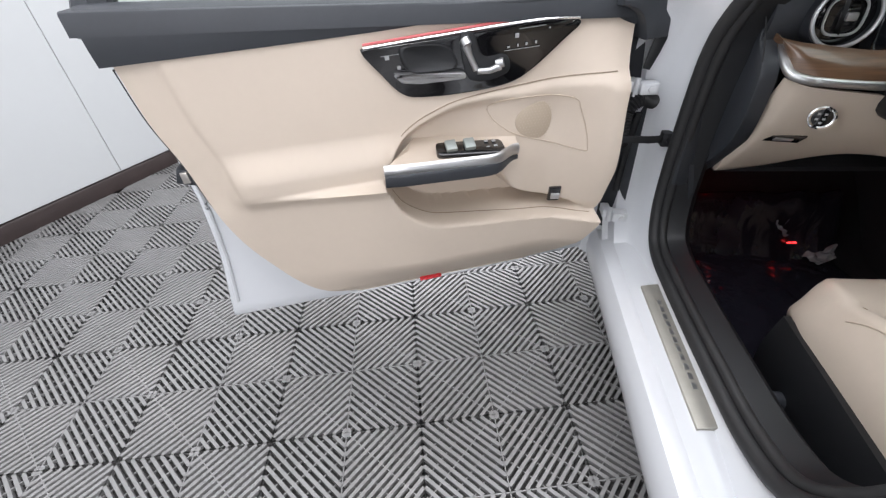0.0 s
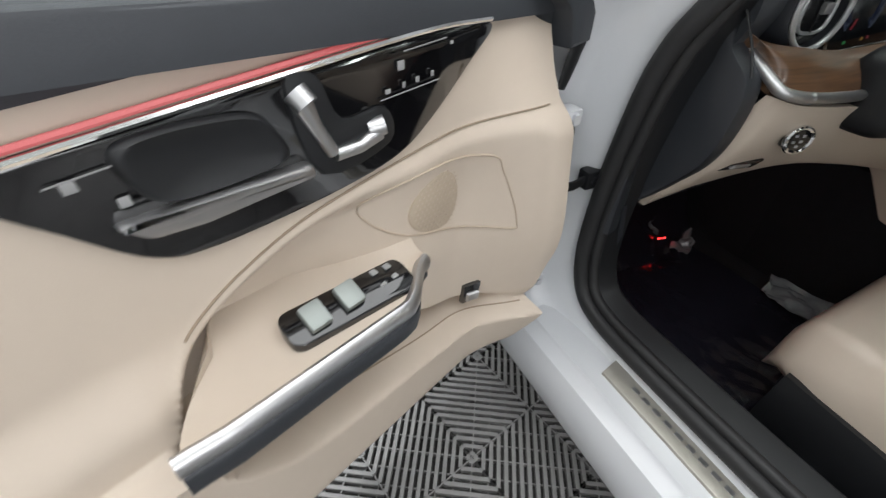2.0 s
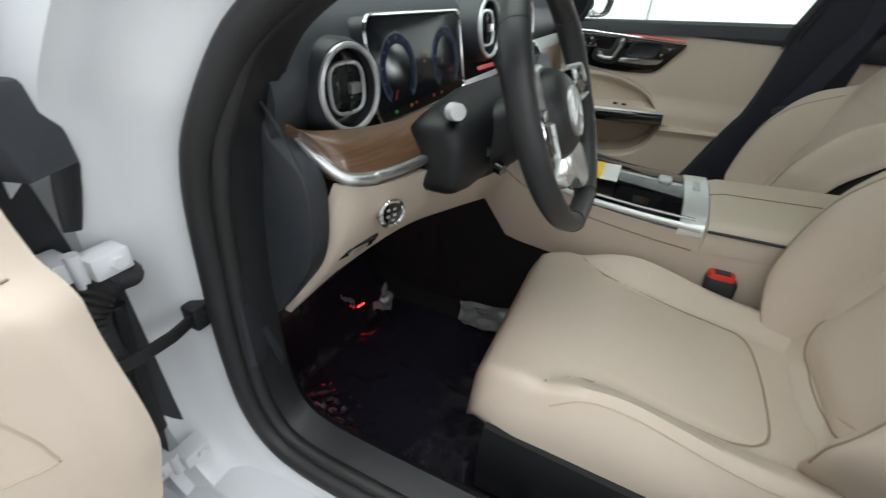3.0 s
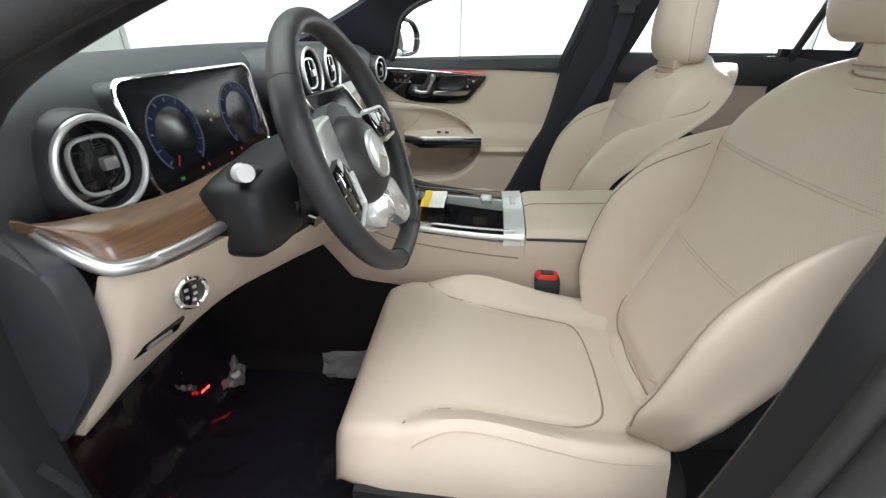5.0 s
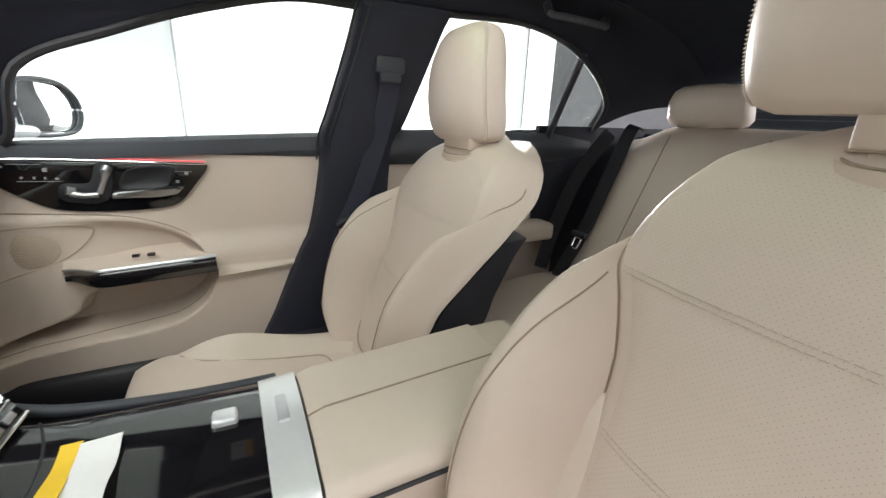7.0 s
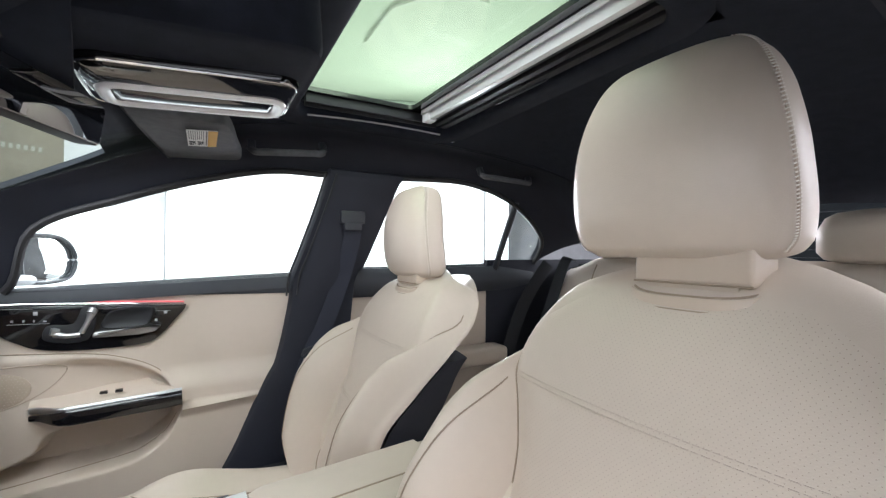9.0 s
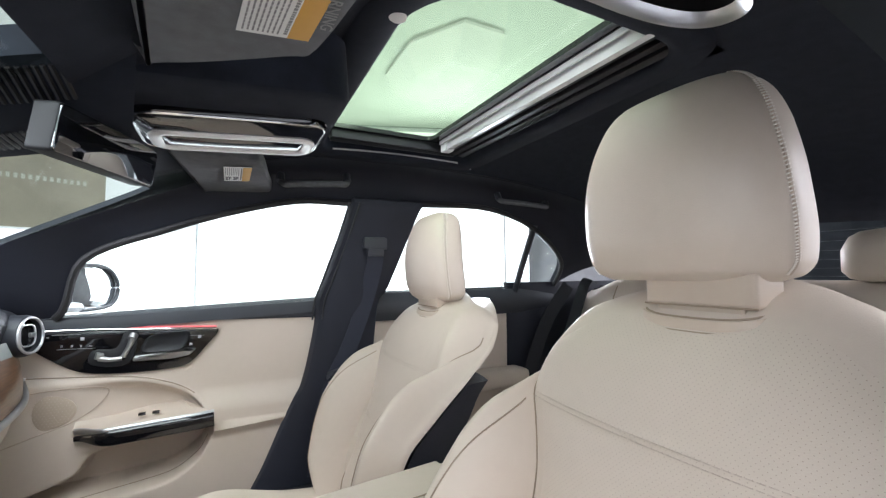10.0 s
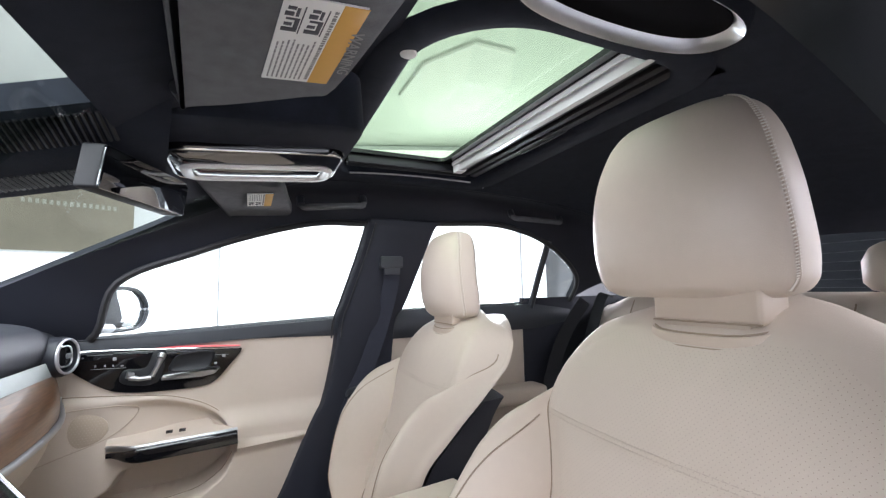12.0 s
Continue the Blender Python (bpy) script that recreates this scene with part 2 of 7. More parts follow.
def box(x0, x1, y0, y1, z0, z1, bev=0.004, seg=2):
    bm = bmesh.new()
    bmesh.ops.create_cube(bm, size=1)
    for v in bm.verts:
        v.co = Vector(((x0 + x1) / 2 + v.co.x * (x1 - x0), (y0 + y1) / 2 + v.co.y * (y1 - y0), (z0 + z1) / 2 + v.co.z * (z1 - z0)))
    if bev:
        bmesh.ops.bevel(bm, geom=bm.edges[:], offset=bev, segments=seg, affect="EDGES", profile=0.6)
    bm.verts.index_update()
    r = [tuple(v.co) for v in bm.verts], [tuple(v.index for v in f.verts) for f in bm.faces]
    bm.free()
    return r


def moved(vf, m):
    return [tuple(m @ Vector(p)) for p in vf[0]], vf[1]


def circle(n, rx, ry=None):
    ry = ry or rx
    return [(rx * math.cos(2 * math.pi * i / n), ry * math.sin(2 * math.pi * i / n)) for i in range(n)]


def superell(n, rx, ry, e=3.0):
    out = []
    for i in range(n):
        a = 2 * math.pi * i / n
        c, s = math.cos(a), math.sin(a)
        out.append((rx * math.copysign(abs(c) ** (2 / e), c), ry * math.copysign(abs(s) ** (2 / e), s)))
    return out


def tube(path, r, n=10, closed=False, prof=None, up=(0, 0, 1), caps=True):
    """Sweeps a profile (or a circle of radius r, which may vary) along a path, with the profile's second axis kept near up."""
    P = [Vector(p) for p in path]
    rings = []
    for i, p in enumerate(P):
        a = P[i - 1] if (i > 0 or closed) else p
        b = P[(i + 1) % len(P)] if (i < len(P) - 1 or closed) else p
        d = (b - a).normalized()
        s = d.cross(Vector(up))
        if s.length < 1e-4:
            s = d.cross(Vector((0, 1, 0)))
        s.normalize()
        u = s.cross(d)
        rr = r[i] if isinstance(r, (list, tuple)) else r
        pr = prof if prof else circle(n, 1.0)
        rings.append([p + s * (x * rr) + u * (y * rr) for x, y in pr])
    if closed:
        rings.append(rings[0])
    return loft(rings, True, caps and not closed)


def spline(pts, n=8, closed=False):
    """A smooth curve through points of any dimension."""
    P = [np.array(p, float) for p in pts]
    m = len(P)
    out = []
    for i in range(m if closed else m - 1):
        p0, p1, p2, p3 = (P[(i + k) % m] if closed else P[min(max(i + k, 0), m - 1)] for k in (-1, 0, 1, 2))
        for j in range(n):
            t = j / n
            out.append(tuple(0.5 * (2 * p1 + (p2 - p0) * t + (2 * p0 - 5 * p1 + 4 * p2 - p3) * t * t + (3 * p1 - p0 - 3 * p2 + p3) * t ** 3)))
    if not closed:
        out.append(tuple(P[-1]))
    return out


def interp(x, xs, ys):
    """A smooth curve through the points that never overshoots them."""
    n = len(xs)
    if x <= xs[0]:
        return float(ys[0])
    if x >= xs[-1]:
        return float(ys[-1])
    i = 0
    while x > xs[i + 1]:
        i += 1

    def rise(k):
        h = xs[k + 1] - xs[k]
        return (ys[k + 1] - ys[k]) / h if h > 1e-9 else 0.0

    def slope(k):
        if k == 0 or k == n - 1:
            return rise(0 if k == 0 else n - 2)
        a, b = rise(k - 1), rise(k)
        return 2 * a * b / (a + b) if a * b > 0 else 0.0
    h = xs[i + 1] - xs[i]
    if h < 1e-9:
        return float(ys[i])
    t = (x - xs[i]) / h
    return float((1 + 2 * t) * (1 - t) ** 2 * ys[i] + t * (1 - t) ** 2 * h * slope(i) + t * t * (3 - 2 * t) * ys[i + 1] + t * t * (t - 1) * h * slope(i + 1))


def smooth(a, b, x):
    t = min(1, max(0, (x - a) / (b - a)))
    return t * t * (3 - 2 * t)


def slab(poly, d0, d1, to, bev=0.003):
    """A plate of the outline poly between depths d0 and d1 (d1 the shown face), rounded at its rim; to(a, b, d) gives places."""
    a = np.array(poly, float)
    nx, pv = np.roll(a, -1, 0), np.roll(a, 1, 0)
    tang = nx - pv
    tang /= np.linalg.norm(tang, axis=1)[:, None] + 1e-9
    area = np.sum(a[:, 0] * nx[:, 1] - nx[:, 0] * a[:, 1])
    nrm = np.stack([-tang[:, 1], tang[:, 0]], 1) * (1 if area > 0 else -1)
    sg = 1 if d1 > d0 else -1
    rings = []
    for inset, d in ((0, d0), (0, d1 - sg * bev), (bev * 0.3, d1 - sg * bev * 0.3), (bev, d1)):
        q = a + nrm * inset
        rings.append([to(x, y, d) for x, y in q])
    return loft(rings, True, True)


def sheet(fn, nu, nv, thick, out):
    """A curved panel fn(u, v), u and v from 0 to 1, with a back face thick metres behind along out."""
    g = [[Vector(fn(i / nu, j / nv)) for j in range(nv + 1)] for i in range(nu + 1)]
    o = Vector(out) * -thick
    V, F = [], []
    for k in (0, 1):
        for row in g:
            for p in row:
                V.append(tuple(p + o * k))
    w = nv + 1
    N = (nu + 1) * w
    for i in range(nu):
        for j in range(nv):
            a = i * w + j
            F.append((a, a + 1, a + w + 1, a + w))
            F.append((N + a, N + a + w, N + a + w + 1, N + a + 1))
    rim = [j for j in range(w)] + [i * w + nv for i in range(1, nu + 1)] + [nu * w + j for j in range(nv - 1, -1, -1)] + [i * w for i in range(nu - 1, 0, -1)]
    for a, b in zip(rim, rim[1:] + rim[:1]):
        F.append((a, a + N, b + N, b))
    return V, F


def mesh_of(name, vf, mat, sharp=38, recalc=True):
    bm = bmesh.new()
    vs = [bm.verts.new(p) for p in vf[0]]
    for f in vf[1]:
        try:
            bm.faces.new([vs[i] for i in f])
        except ValueError:
            pass
    if recalc:
        bmesh.ops.recalc_face_normals(bm, faces=bm.faces[:])
    for f in bm.faces:
        f.smooth = True
    me = bpy.data.meshes.new(name)
    bm.to_mesh(me)
    bm.free()
    me.set_sharp_from_angle(angle=radians(sharp))
    me.materials.append(mat)
    return me


def thing(name, at, label, category, group="", kind=""):
    ob = new(name)
    ob.location = at
    ob.empty_display_size = 0.05
    return tagged(ob, label, category, group, kind)


def part(name, vf, mat, parent=None, label="", sharp=38):
    ob = new(name, mesh_of(name, vf, mat, sharp))
    if parent is not None:
        ob.parent = parent
        if parent.type == "EMPTY":
            ob.location = -parent.location
    if label:
        ob["label"] = label
    return ob


def solo(name, vf, mat, label, category, group="", kind="", sharp=38):
    return tagged(part(name, vf, mat, None, "", sharp), label, category, group, kind)

# ---- photo booth: eight-sided white room with ribbed floor tiles ----
CX, CY, APO = 0.0, -0.6, 3.55
WALL_TURN = 160.9
CEIL = 2.5


def wall_frame(k):
    a = radians(WALL_TURN + 45 * k)
    n = Vector((math.cos(a), math.sin(a), 0))
    s = Vector((-n.y, n.x, 0))
    return Vector((CX, CY, 0)) + n * APO, n, s


HALF = APO * math.tan(radians(22.5))
floor = solo("floor", box(-4.2, 4.2, -4.8, 3.6, -0.06, -0.016, 0), UNDER, "dark slab under ribbed grey floor tiles", "floor", kind="structure")
ceil_pts = [(CX + APO / math.cos(radians(22.5)) * math.cos(radians(WALL_TURN + 22.5 + 45 * k)), CY + APO / math.cos(radians(22.5)) * math.sin(radians(WALL_TURN + 22.5 + 45 * k))) for k in range(8)]
solo("ceiling", loft([[(x, y, CEIL) for x, y in ceil_pts], [(x, y, CEIL + 0.1) for x, y in ceil_pts]]), CEILP, "white booth ceiling with an added glow", "ceiling", kind="structure")
LAMP_AT = (1.95, -1.97)
solo("ceiling_light_panel", loft([[(LAMP_AT[0] + 0.62 * math.cos(radians(22.5 + 45 * k)), LAMP_AT[1] + 0.36 * math.sin(radians(22.5 + 45 * k)), z) for k in range(8)] for z in (CEIL - 0.02, CEIL - 0.003)]), LAMPGLOW, "glowing eight-sided white ceiling light panel", "light panel")
WALL_NAMES = ["wall_west", "wall_southwest", "wall_south", "wall_southeast", "wall_east", "wall_northeast", "wall_north", "wall_northwest"]
DARKWALL = mk("dark_shop_wall", (0.10, 0.10, 0.105), 0.7, var=0.3, vscale=2)
for k in range(8):
    c, n, s = wall_frame(k)

    def to_wall(a, z, d, c=c, n=n, s=s):
        return tuple(c + s * a + n * d + Vector((0, 0, z)))
    m = Matrix.Identity(4)
    wall = solo(WALL_NAMES[k], loft([[to_wall(a, z, d) for a, z in ((-HALF - 0.05, 0), (HALF + 0.05, 0), (HALF + 0.05, CEIL), (-HALF - 0.05, CEIL))] for d in (0.012, 0.1)]), WALLP if k != 3 else DARKWALL, "white booth wall behind its panels" if k != 3 else "dark grey shop wall beyond the booth", "wall", kind="structure")
    if k != 3:
        cuts = [-HALF, -0.313, 0.887, HALF]
        for a0, a1 in zip(cuts, cuts[1:]):
            w = a1 - a0
            p = part("panel", loft([[to_wall(a, z, d) for a, z in ((a0 + g, 0.085), (a0 + w - g, 0.085), (a0 + w - g, CEIL - 0.01), (a0 + g, CEIL - 0.01))] for g, d in ((0.0015, 0.012), (0.0015, 0.002), (0.004, 0.0))]), WALLP, wall)
    part("baseboard", loft([[to_wall(a, z, d) for a, z in ((-HALF, 0), (HALF, 0), (HALF, h), (-HALF, h))] for d, h in ((0.012, 0.08), (-0.016, 0.08), (-0.02, 0.072))]), BASEB, wall, "dark brown baseboard")
# Glowing sheets added over the walls so the windows show pure white.
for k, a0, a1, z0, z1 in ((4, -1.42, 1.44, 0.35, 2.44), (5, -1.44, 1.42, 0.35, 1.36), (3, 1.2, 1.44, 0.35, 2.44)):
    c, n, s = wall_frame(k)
    solo("wall_glow_sheet", loft([[tuple(c + s * a + n * d + Vector((0, 0, z))) for a, z in ((a0, z0), (a1, z0), (a1, z1), (a0, z1))] for d in (-0.004, -0.035)]), WALLGLOW, "large white sheet adding a glow to the wall", "light panel", "light panels on the walls")

# banner on the wall ahead, with unreadable writing
bc, bn, bs = wall_frame(5)


def to_banner(a, z, d):
    return tuple(bc + bs * a + bn * d + Vector((0, 0, z)))


banner = solo("banner", loft([[to_banner(a, z, d) for a, z in ((-0.78, 1.38), (1.3, 1.38), (1.3, 2.2), (-0.78, 2.2))] for d in (-0.01, -0.016)]), TAN, "tan mottled banner with faded pale writing", "banner")
for i, a0 in enumerate(np.linspace(-0.66, -0.13, 15)):
    zw = 1.725
    part("writing", loft([[to_banner(a, z, d) for a, z in ((a0, zw), (a0 + 0.020, zw), (a0 + 0.020, zw + 0.034), (a0, zw + 0.034))] for d in (-0.0165, -0.0175)]), FADED, banner)

# ---- car body round the driver's doorway ----
SEAL_PTS = [(-0.585, -0.95, 1.255), (-0.59, -0.80, 1.245), (-0.625, -0.60, 1.175), (-0.67, -0.42, 1.085), (-0.70, -0.31, 1.03), (-0.72, -0.24, 0.985),
            (-0.74, -0.185, 0.915), (-0.745, -0.148, 0.85), (-0.745, -0.128, 0.74), (-0.745, -0.117, 0.60), (-0.745, -0.122, 0.48), (-0.745, -0.155, 0.405),
            (-0.748, -0.22, 0.378), (-0.75, -0.33, 0.375), (-0.75, -0.55, 0.378), (-0.75, -0.70, 0.388), (-0.75, -0.80, 0.43), (-0.75, -0.865, 0.54), (-0.75, -0.90, 0.70),
            (-0.745, -0.92, 0.87), (-0.72, -0.93, 0.96), (-0.66, -0.965, 1.10), (-0.60, -0.99, 1.215)]
SEAL = spline(SEAL_PTS, 6, True)
car = thing("car_body", (0, -0.6, 0.16), "white sedan body with a black rubber door seal, driver's doorway open", "car body")


def loop_shift(out, dx):
    """The doorway loop moved outwards in its own plane by out metres, and by dx sideways."""
    r = []
    n = len(SEAL)
    for i, p in enumerate(SEAL):
        a, b = np.array(SEAL[i - 1]), np.array(SEAL[(i + 1) % n])
        t = b - a
        q = np.array((0, t[2], -t[1]))
        q /= np.linalg.norm(q)
        c0 = np.array((p[0], -0.5, 0.75)) - np.array(p)
        if q @ c0 > 0:
            q = -q
        w = interp(p[2], [0.86, 0.97], [1.0, 0.25]) if out < 0 else 1.0
        q = q * w
        r.append((p[0] + dx, p[1] + q[1] * out, p[2] + q[2] * out))
    return r


part("doorway_frame", loft([loop_shift(-0.01, 0.035), loop_shift(0.004, 0.0), loop_shift(0.010, -0.006), loop_shift(0.035, -0.020), loop_shift(0.055, -0.03), loop_shift(0.066, -0.045), loop_shift(0.072, -0.075), loop_shift(0.10, -0.085), loop_shift(0.104, -0.10), loop_shift(0.104, -0.02), loop_shift(0.0, 0.03)], True, False), WHITE, car, "glossy white painted doorway frame", 50)
part("door_seal", both(tube(loop_shift(-0.016, 0.0), 0.015, 12, True, up=(1, 0, 0)), tube(loop_shift(-0.034, 0.012), 0.010, 10, True, up=(1, 0, 0))), RUBBER, car, "soft black rubber seal round the doorway")
part("doorway_lining", loft([loop_shift(-0.032, 0.014), loop_shift(-0.038, 0.03), loop_shift(-0.044, 0.06), loop_shift(-0.03, 0.075), loop_shift(-0.01, 0.03)], True, False), STALKBLACK, car, "black plastic lining inside the seal")
part("pillar_trim", sheet(lambda u, v: (-0.737 + 0.075 * u, -0.165 + 0.05 * u - 0.012 * math.sin(math.pi * u), 0.56 + 0.39 * v), 10, 12, 0.012, (0.4, -1, 0)), DARKPLASTIC, car, "charcoal plastic trim of the front pillar")
sill_prof = [(-0.742, 0.352), (-0.79, 0.356), (-0.822, 0.350), (-0.828, 0.343), (-0.85, 0.335), (-0.862, 0.31), (-0.866, 0.27), (-0.862, 0.235), (-0.84, 0.19), (-0.78, 0.17), (-0.70, 0.19), (-0.69, 0.33)]
part("sill", loft([[(x, y, z) for x, z in sill_prof] for y in np.linspace(0.12, -1.75, 30)]), WHITE, car, "glossy white door sill", 30)
part("sill_plate", both(slab([(-0.797, -0.292), (-0.753, -0.284), (-0.756, -0.648), (-0.796, -0.652)], 0.35, 0.3615, lambda a, b, d: (a, b, d), 0.003)), SILLMETAL, car, "brushed metal sill plate with faint lettering")
part("sill_plate_lettering", both(*[box(-0.776, -0.768, -0.34 - 0.022 * i, -0.354 - 0.022 * i, 0.361, 0.3622, 0) for i in range(11)]), SILVER, car)
part("fender", sheet(lambda u, v: (-0.885 - 0.02 * math.sin(math.pi * v) + 0.06 * smooth(0.8, 1.0, v), 0.03 + 0.62 * u, 0.26 + 0.70 * v - 0.02 * u), 14, 14, 0.02, (-1, 0, 0)), WHITE, car, "white front fender")
part("hinge_pillar", sheet(lambda u, v: (-0.81 - 0.09 * u, -0.035 + 0.075 * u * u, 0.24 + 0.70 * v), 6, 10, 0.03, (-0.5, -1, 0)), WHITE, car, "white hinge pillar")
for z0 in (0.760, 0.430):
    h = part("hinge", both(box(-0.838, -0.800, -0.105, -0.075, z0 - 0.013, z0 + 0.012, 0.004), box(-0.860, -0.838, -0.086, -0.045, z0 - 0.012, z0 + 0.012, 0.004), tube([(-0.842, -0.086, z0 - 0.020), (-0.842, -0.086, z0 + 0.018)], 0.007)), WHITE, car, "white painted door hinge")
    part("bolt", tube([(-0.815, -0.105, z0), (-0.815, -0.111, z0)], 0.008, 6), WHITE, h)
strap = part("check_strap", tube([(-0.752, -0.108, 0.650), (-0.80, -0.121, 0.652), (-0.84, -0.122, 0.654), (-0.90, -0.105, 0.655)], 0.0085, prof=[(0.35 * x, y) for x, y in superell(12, 1, 1, 4)]), STALKBLACK, car, "black door check strap")
part("bracket", both(box(-0.772, -0.742, -0.122, -0.098, 0.634, 0.667, 0.004), tube([(-0.757, -0.121, 0.652), (-0.757, -0.127, 0.652)], 0.008, 6)), STALKBLACK, strap, "black strap bracket with a bolt")
bp = spline([(-0.795, -0.070, 0.722), (-0.825, -0.090, 0.735), (-0.852, -0.098, 0.715), (-0.857, -0.098, 0.675), (-0.852, -0.092, 0.630)], 12)
part("wiring_boot", tube(bp, [0.0125 if i % 2 else 0.0165 for i in range(len(bp))], 12), RUBBER, car, "ribbed black rubber wiring boot")
part("gap_flap", tube(spline([(-0.775, -0.074, 0.985), (-0.778, -0.074, 0.95), (-0.798, -0.076, 0.905), (-0.812, -0.078, 0.855), (-0.828, -0.078, 0.795)], 6), [0.003, 0.004, 0.006, 0.008, 0.010, 0.013, 0.016, 0.019, 0.022, 0.024, 0.025, 0.025, 0.024, 0.022, 0.019, 0.017, 0.015, 0.014, 0.013, 0.012, 0.012, 0.011, 0.010, 0.009, 0.008], 10, prof=[(x, 0.25 * y) for x, y in circle(10, 1.0)], up=(0, 1, 0)), STALKBLACK, car, "black rubber flap in the door gap")
part("gap_seal", tube(spline([(-0.822, -0.080, 0.700), (-0.832, -0.080, 0.61), (-0.837, -0.080, 0.50)], 6), 0.0085, 8), STALKBLACK, car, "black seal strip in the door gap")
# Dark sheet standing in for the shade between hinge pillar and door.
part("gap_shade_sheet", sheet(lambda u, v: (-0.80 - 0.06 * u, -0.058 + 0.03 * u, 0.36 + 0.50 * v), 3, 6, 0.006, (-0.4, -1, 0)), DARKPLASTIC, car, "dark sheet painting the shade of the gap behind the hinges")
part("footwell_floor", sheet(lambda u, v: (-0.70 + 0.65 * u, -1.05 + 1.25 * v, 0.245 + 0.20 * smooth(0.78, 1.0, v)), 16, 24, 0.02, (0, 0, 1)), CARPET, car, "black carpeted driver footwell")
part("footwell_floor", sheet(lambda u, v: (0.05 + 0.65 * u, -1.05 + 1.25 * v, 0.245 + 0.20 * smooth(0.78, 1.0, v)), 16, 24, 0.02, (0, 0, 1)), CARPET, car, "black carpeted passenger footwell")
part("passenger_sill", loft([[(x, y, z) for x, z in ((0.716, 0.24), (0.716, 0.405), (0.690, 0.418), (0.660, 0.417), (0.646, 0.405), (0.638, 0.36), (0.632, 0.24))] for y in np.linspace(0.14, -0.98, 12)]), STALKBLACK, car, "black plastic sill inside the passenger door", 40)
for sx in (1, -1):
    part("side_trim", sheet(lambda u, v: (sx * (0.71 - 0.05 * u), -1.62 - 0.55 * u, 0.40 + 0.60 * v), 6, 6, 0.02, (-sx, 0, 0)), NAVY, car, "black trim beside the rear bench")
part("rear_floor", box(-0.72, 0.72, -2.0, -1.04, 0.22, 0.26, 0.01), CARPET, car, "black rear carpet")
part("kick_panel", sheet(lambda u, v: (-0.705 + 0.03 * math.sin(math.pi * v), -0.16 + 0.40 * u, 0.25 + 0.36 * v), 8, 8, 0.01, (1, 0, 0)), DARKPLASTIC, car, "black plastic kick panel")
part("firewall", sheet(lambda u, v: (-0.72 + 1.44 * u, 0.20, 0.24 + 0.70 * v), 4, 4, 0.02, (0, -1, 0)), CARPET, car, "black carpeted bulkhead")
striker = part("striker", both(tube(spline([(-0.79, -0.955, 0.60), (-0.825, -0.95, 0.605), (-0.825, -0.95, 0.645), (-0.79, -0.955, 0.65)], 6), 0.006, 8), box(-0.80, -0.785, -0.985, -0.925, 0.575, 0.675, 0.006)), STEEL, car, "steel door latch striker")
part("rear_quarter", sheet(lambda u, v: (-0.855 - 0.03 * math.sin(math.pi * v), -1.02 - 1.1 * u, 0.28 + 0.64 * v), 10, 12, 0.03, (-1, 0, 0)), WHITE, car, "white rear door skin")

# side rails of the roof, with the front and rear pillars; E is the inner edge, L the edge at the windows
RAIL = [((0.66, 0.20, 0.95), (0.70, 0.05, 0.93)), ((0.63, 0.02, 1.0), (0.712, -0.12, 0.932)), ((0.6, -0.136, 1.071), (0.715, -0.27, 0.936)), ((0.585, -0.23, 1.118), (0.655, -0.335, 1.08)),
        ((0.55, -0.428, 1.216), (0.625, -0.50, 1.155)), ((0.49, -0.56, 1.275), (0.603, -0.66, 1.21)), ((0.45, -0.75, 1.325), (0.588, -0.82, 1.247)), ((0.44, -0.95, 1.345), (0.583, -0.975, 1.25)),
        ((0.44, -1.2, 1.345), (0.578, -1.20, 1.26)), ((0.43, -1.5, 1.325), (0.58, -1.45, 1.263)), ((0.42, -1.75, 1.28), (0.603, -1.67, 1.203)), ((0.42, -1.95, 1.20), (0.655, -1.845, 1.085)), ((0.44, -2.12, 1.08), (0.695, -1.84, 0.985))]
RE = spline([a for a, b in RAIL], 6)
RL = spline([b for a, b in RAIL], 6)
RLD = spline([(0.70, 0.02, 0.93), (0.715, -0.13, 0.93), (0.70, -0.225, 0.985), (0.672, -0.335, 1.052)] + [b for a, b in RAIL[4:]], 6)


def rail_sheet(sx):
    n = len(RE) - 1

    def fn(u, v):
        i = min(n, round(u * n))
        e, l = Vector(RE[i]), Vector((RL if sx > 0 else RLD)[i])
        p = e.lerp(l, v)
        p += Vector((0.035, 0, 0.03)) * math.sin(math.pi * v) * smooth(0.25, 0.5, u)
        return (sx * p.x, p.y, p.z)
    return sheet(fn, n, 8, 0.025, (-sx * 0.7, 0, -0.7))


part("roof_rail_trim", rail_sheet(1), NAVY, car, "black trim of the passenger side pillar and roof rail")
part("roof_rail_trim", rail_sheet(-1), NAVY, car, "black trim of the driver side pillar and roof rail")
part("roof_rail_lip", tube([Vector(p) + Vector((-0.006, 0, -0.002)) for p in RL[12:]], 0.009, 8, up=(1, 0, 0)), RUBBER, car, "black rubber window lip")


def xw(z):
    return 0.72 - max(0.0, z - 0.93) * 0.425


bp_poly = spline([(-0.893, 0.962), (-0.888, 0.875), (-0.855, 0.718), (-0.82, 0.655), (-0.745, 0.49), (-0.70, 0.40), (-0.70, 0.30)], 5) + [(-1.07, 0.30)] + spline([(-1.07, 0.42), (-1.06, 0.6), (-1.075, 0.82), (-1.09, 0.95), (-1.115, 1.0), (-1.19, 1.262)], 5) + spline([(-0.968, 1.262), (-0.945, 1.15), (-0.91, 1.02)], 4)


def pillar(sx):
    return slab(bp_poly, -0.02, 0.045, lambda a, b, d: (sx * (xw(b) - d), a, b), 0.016)


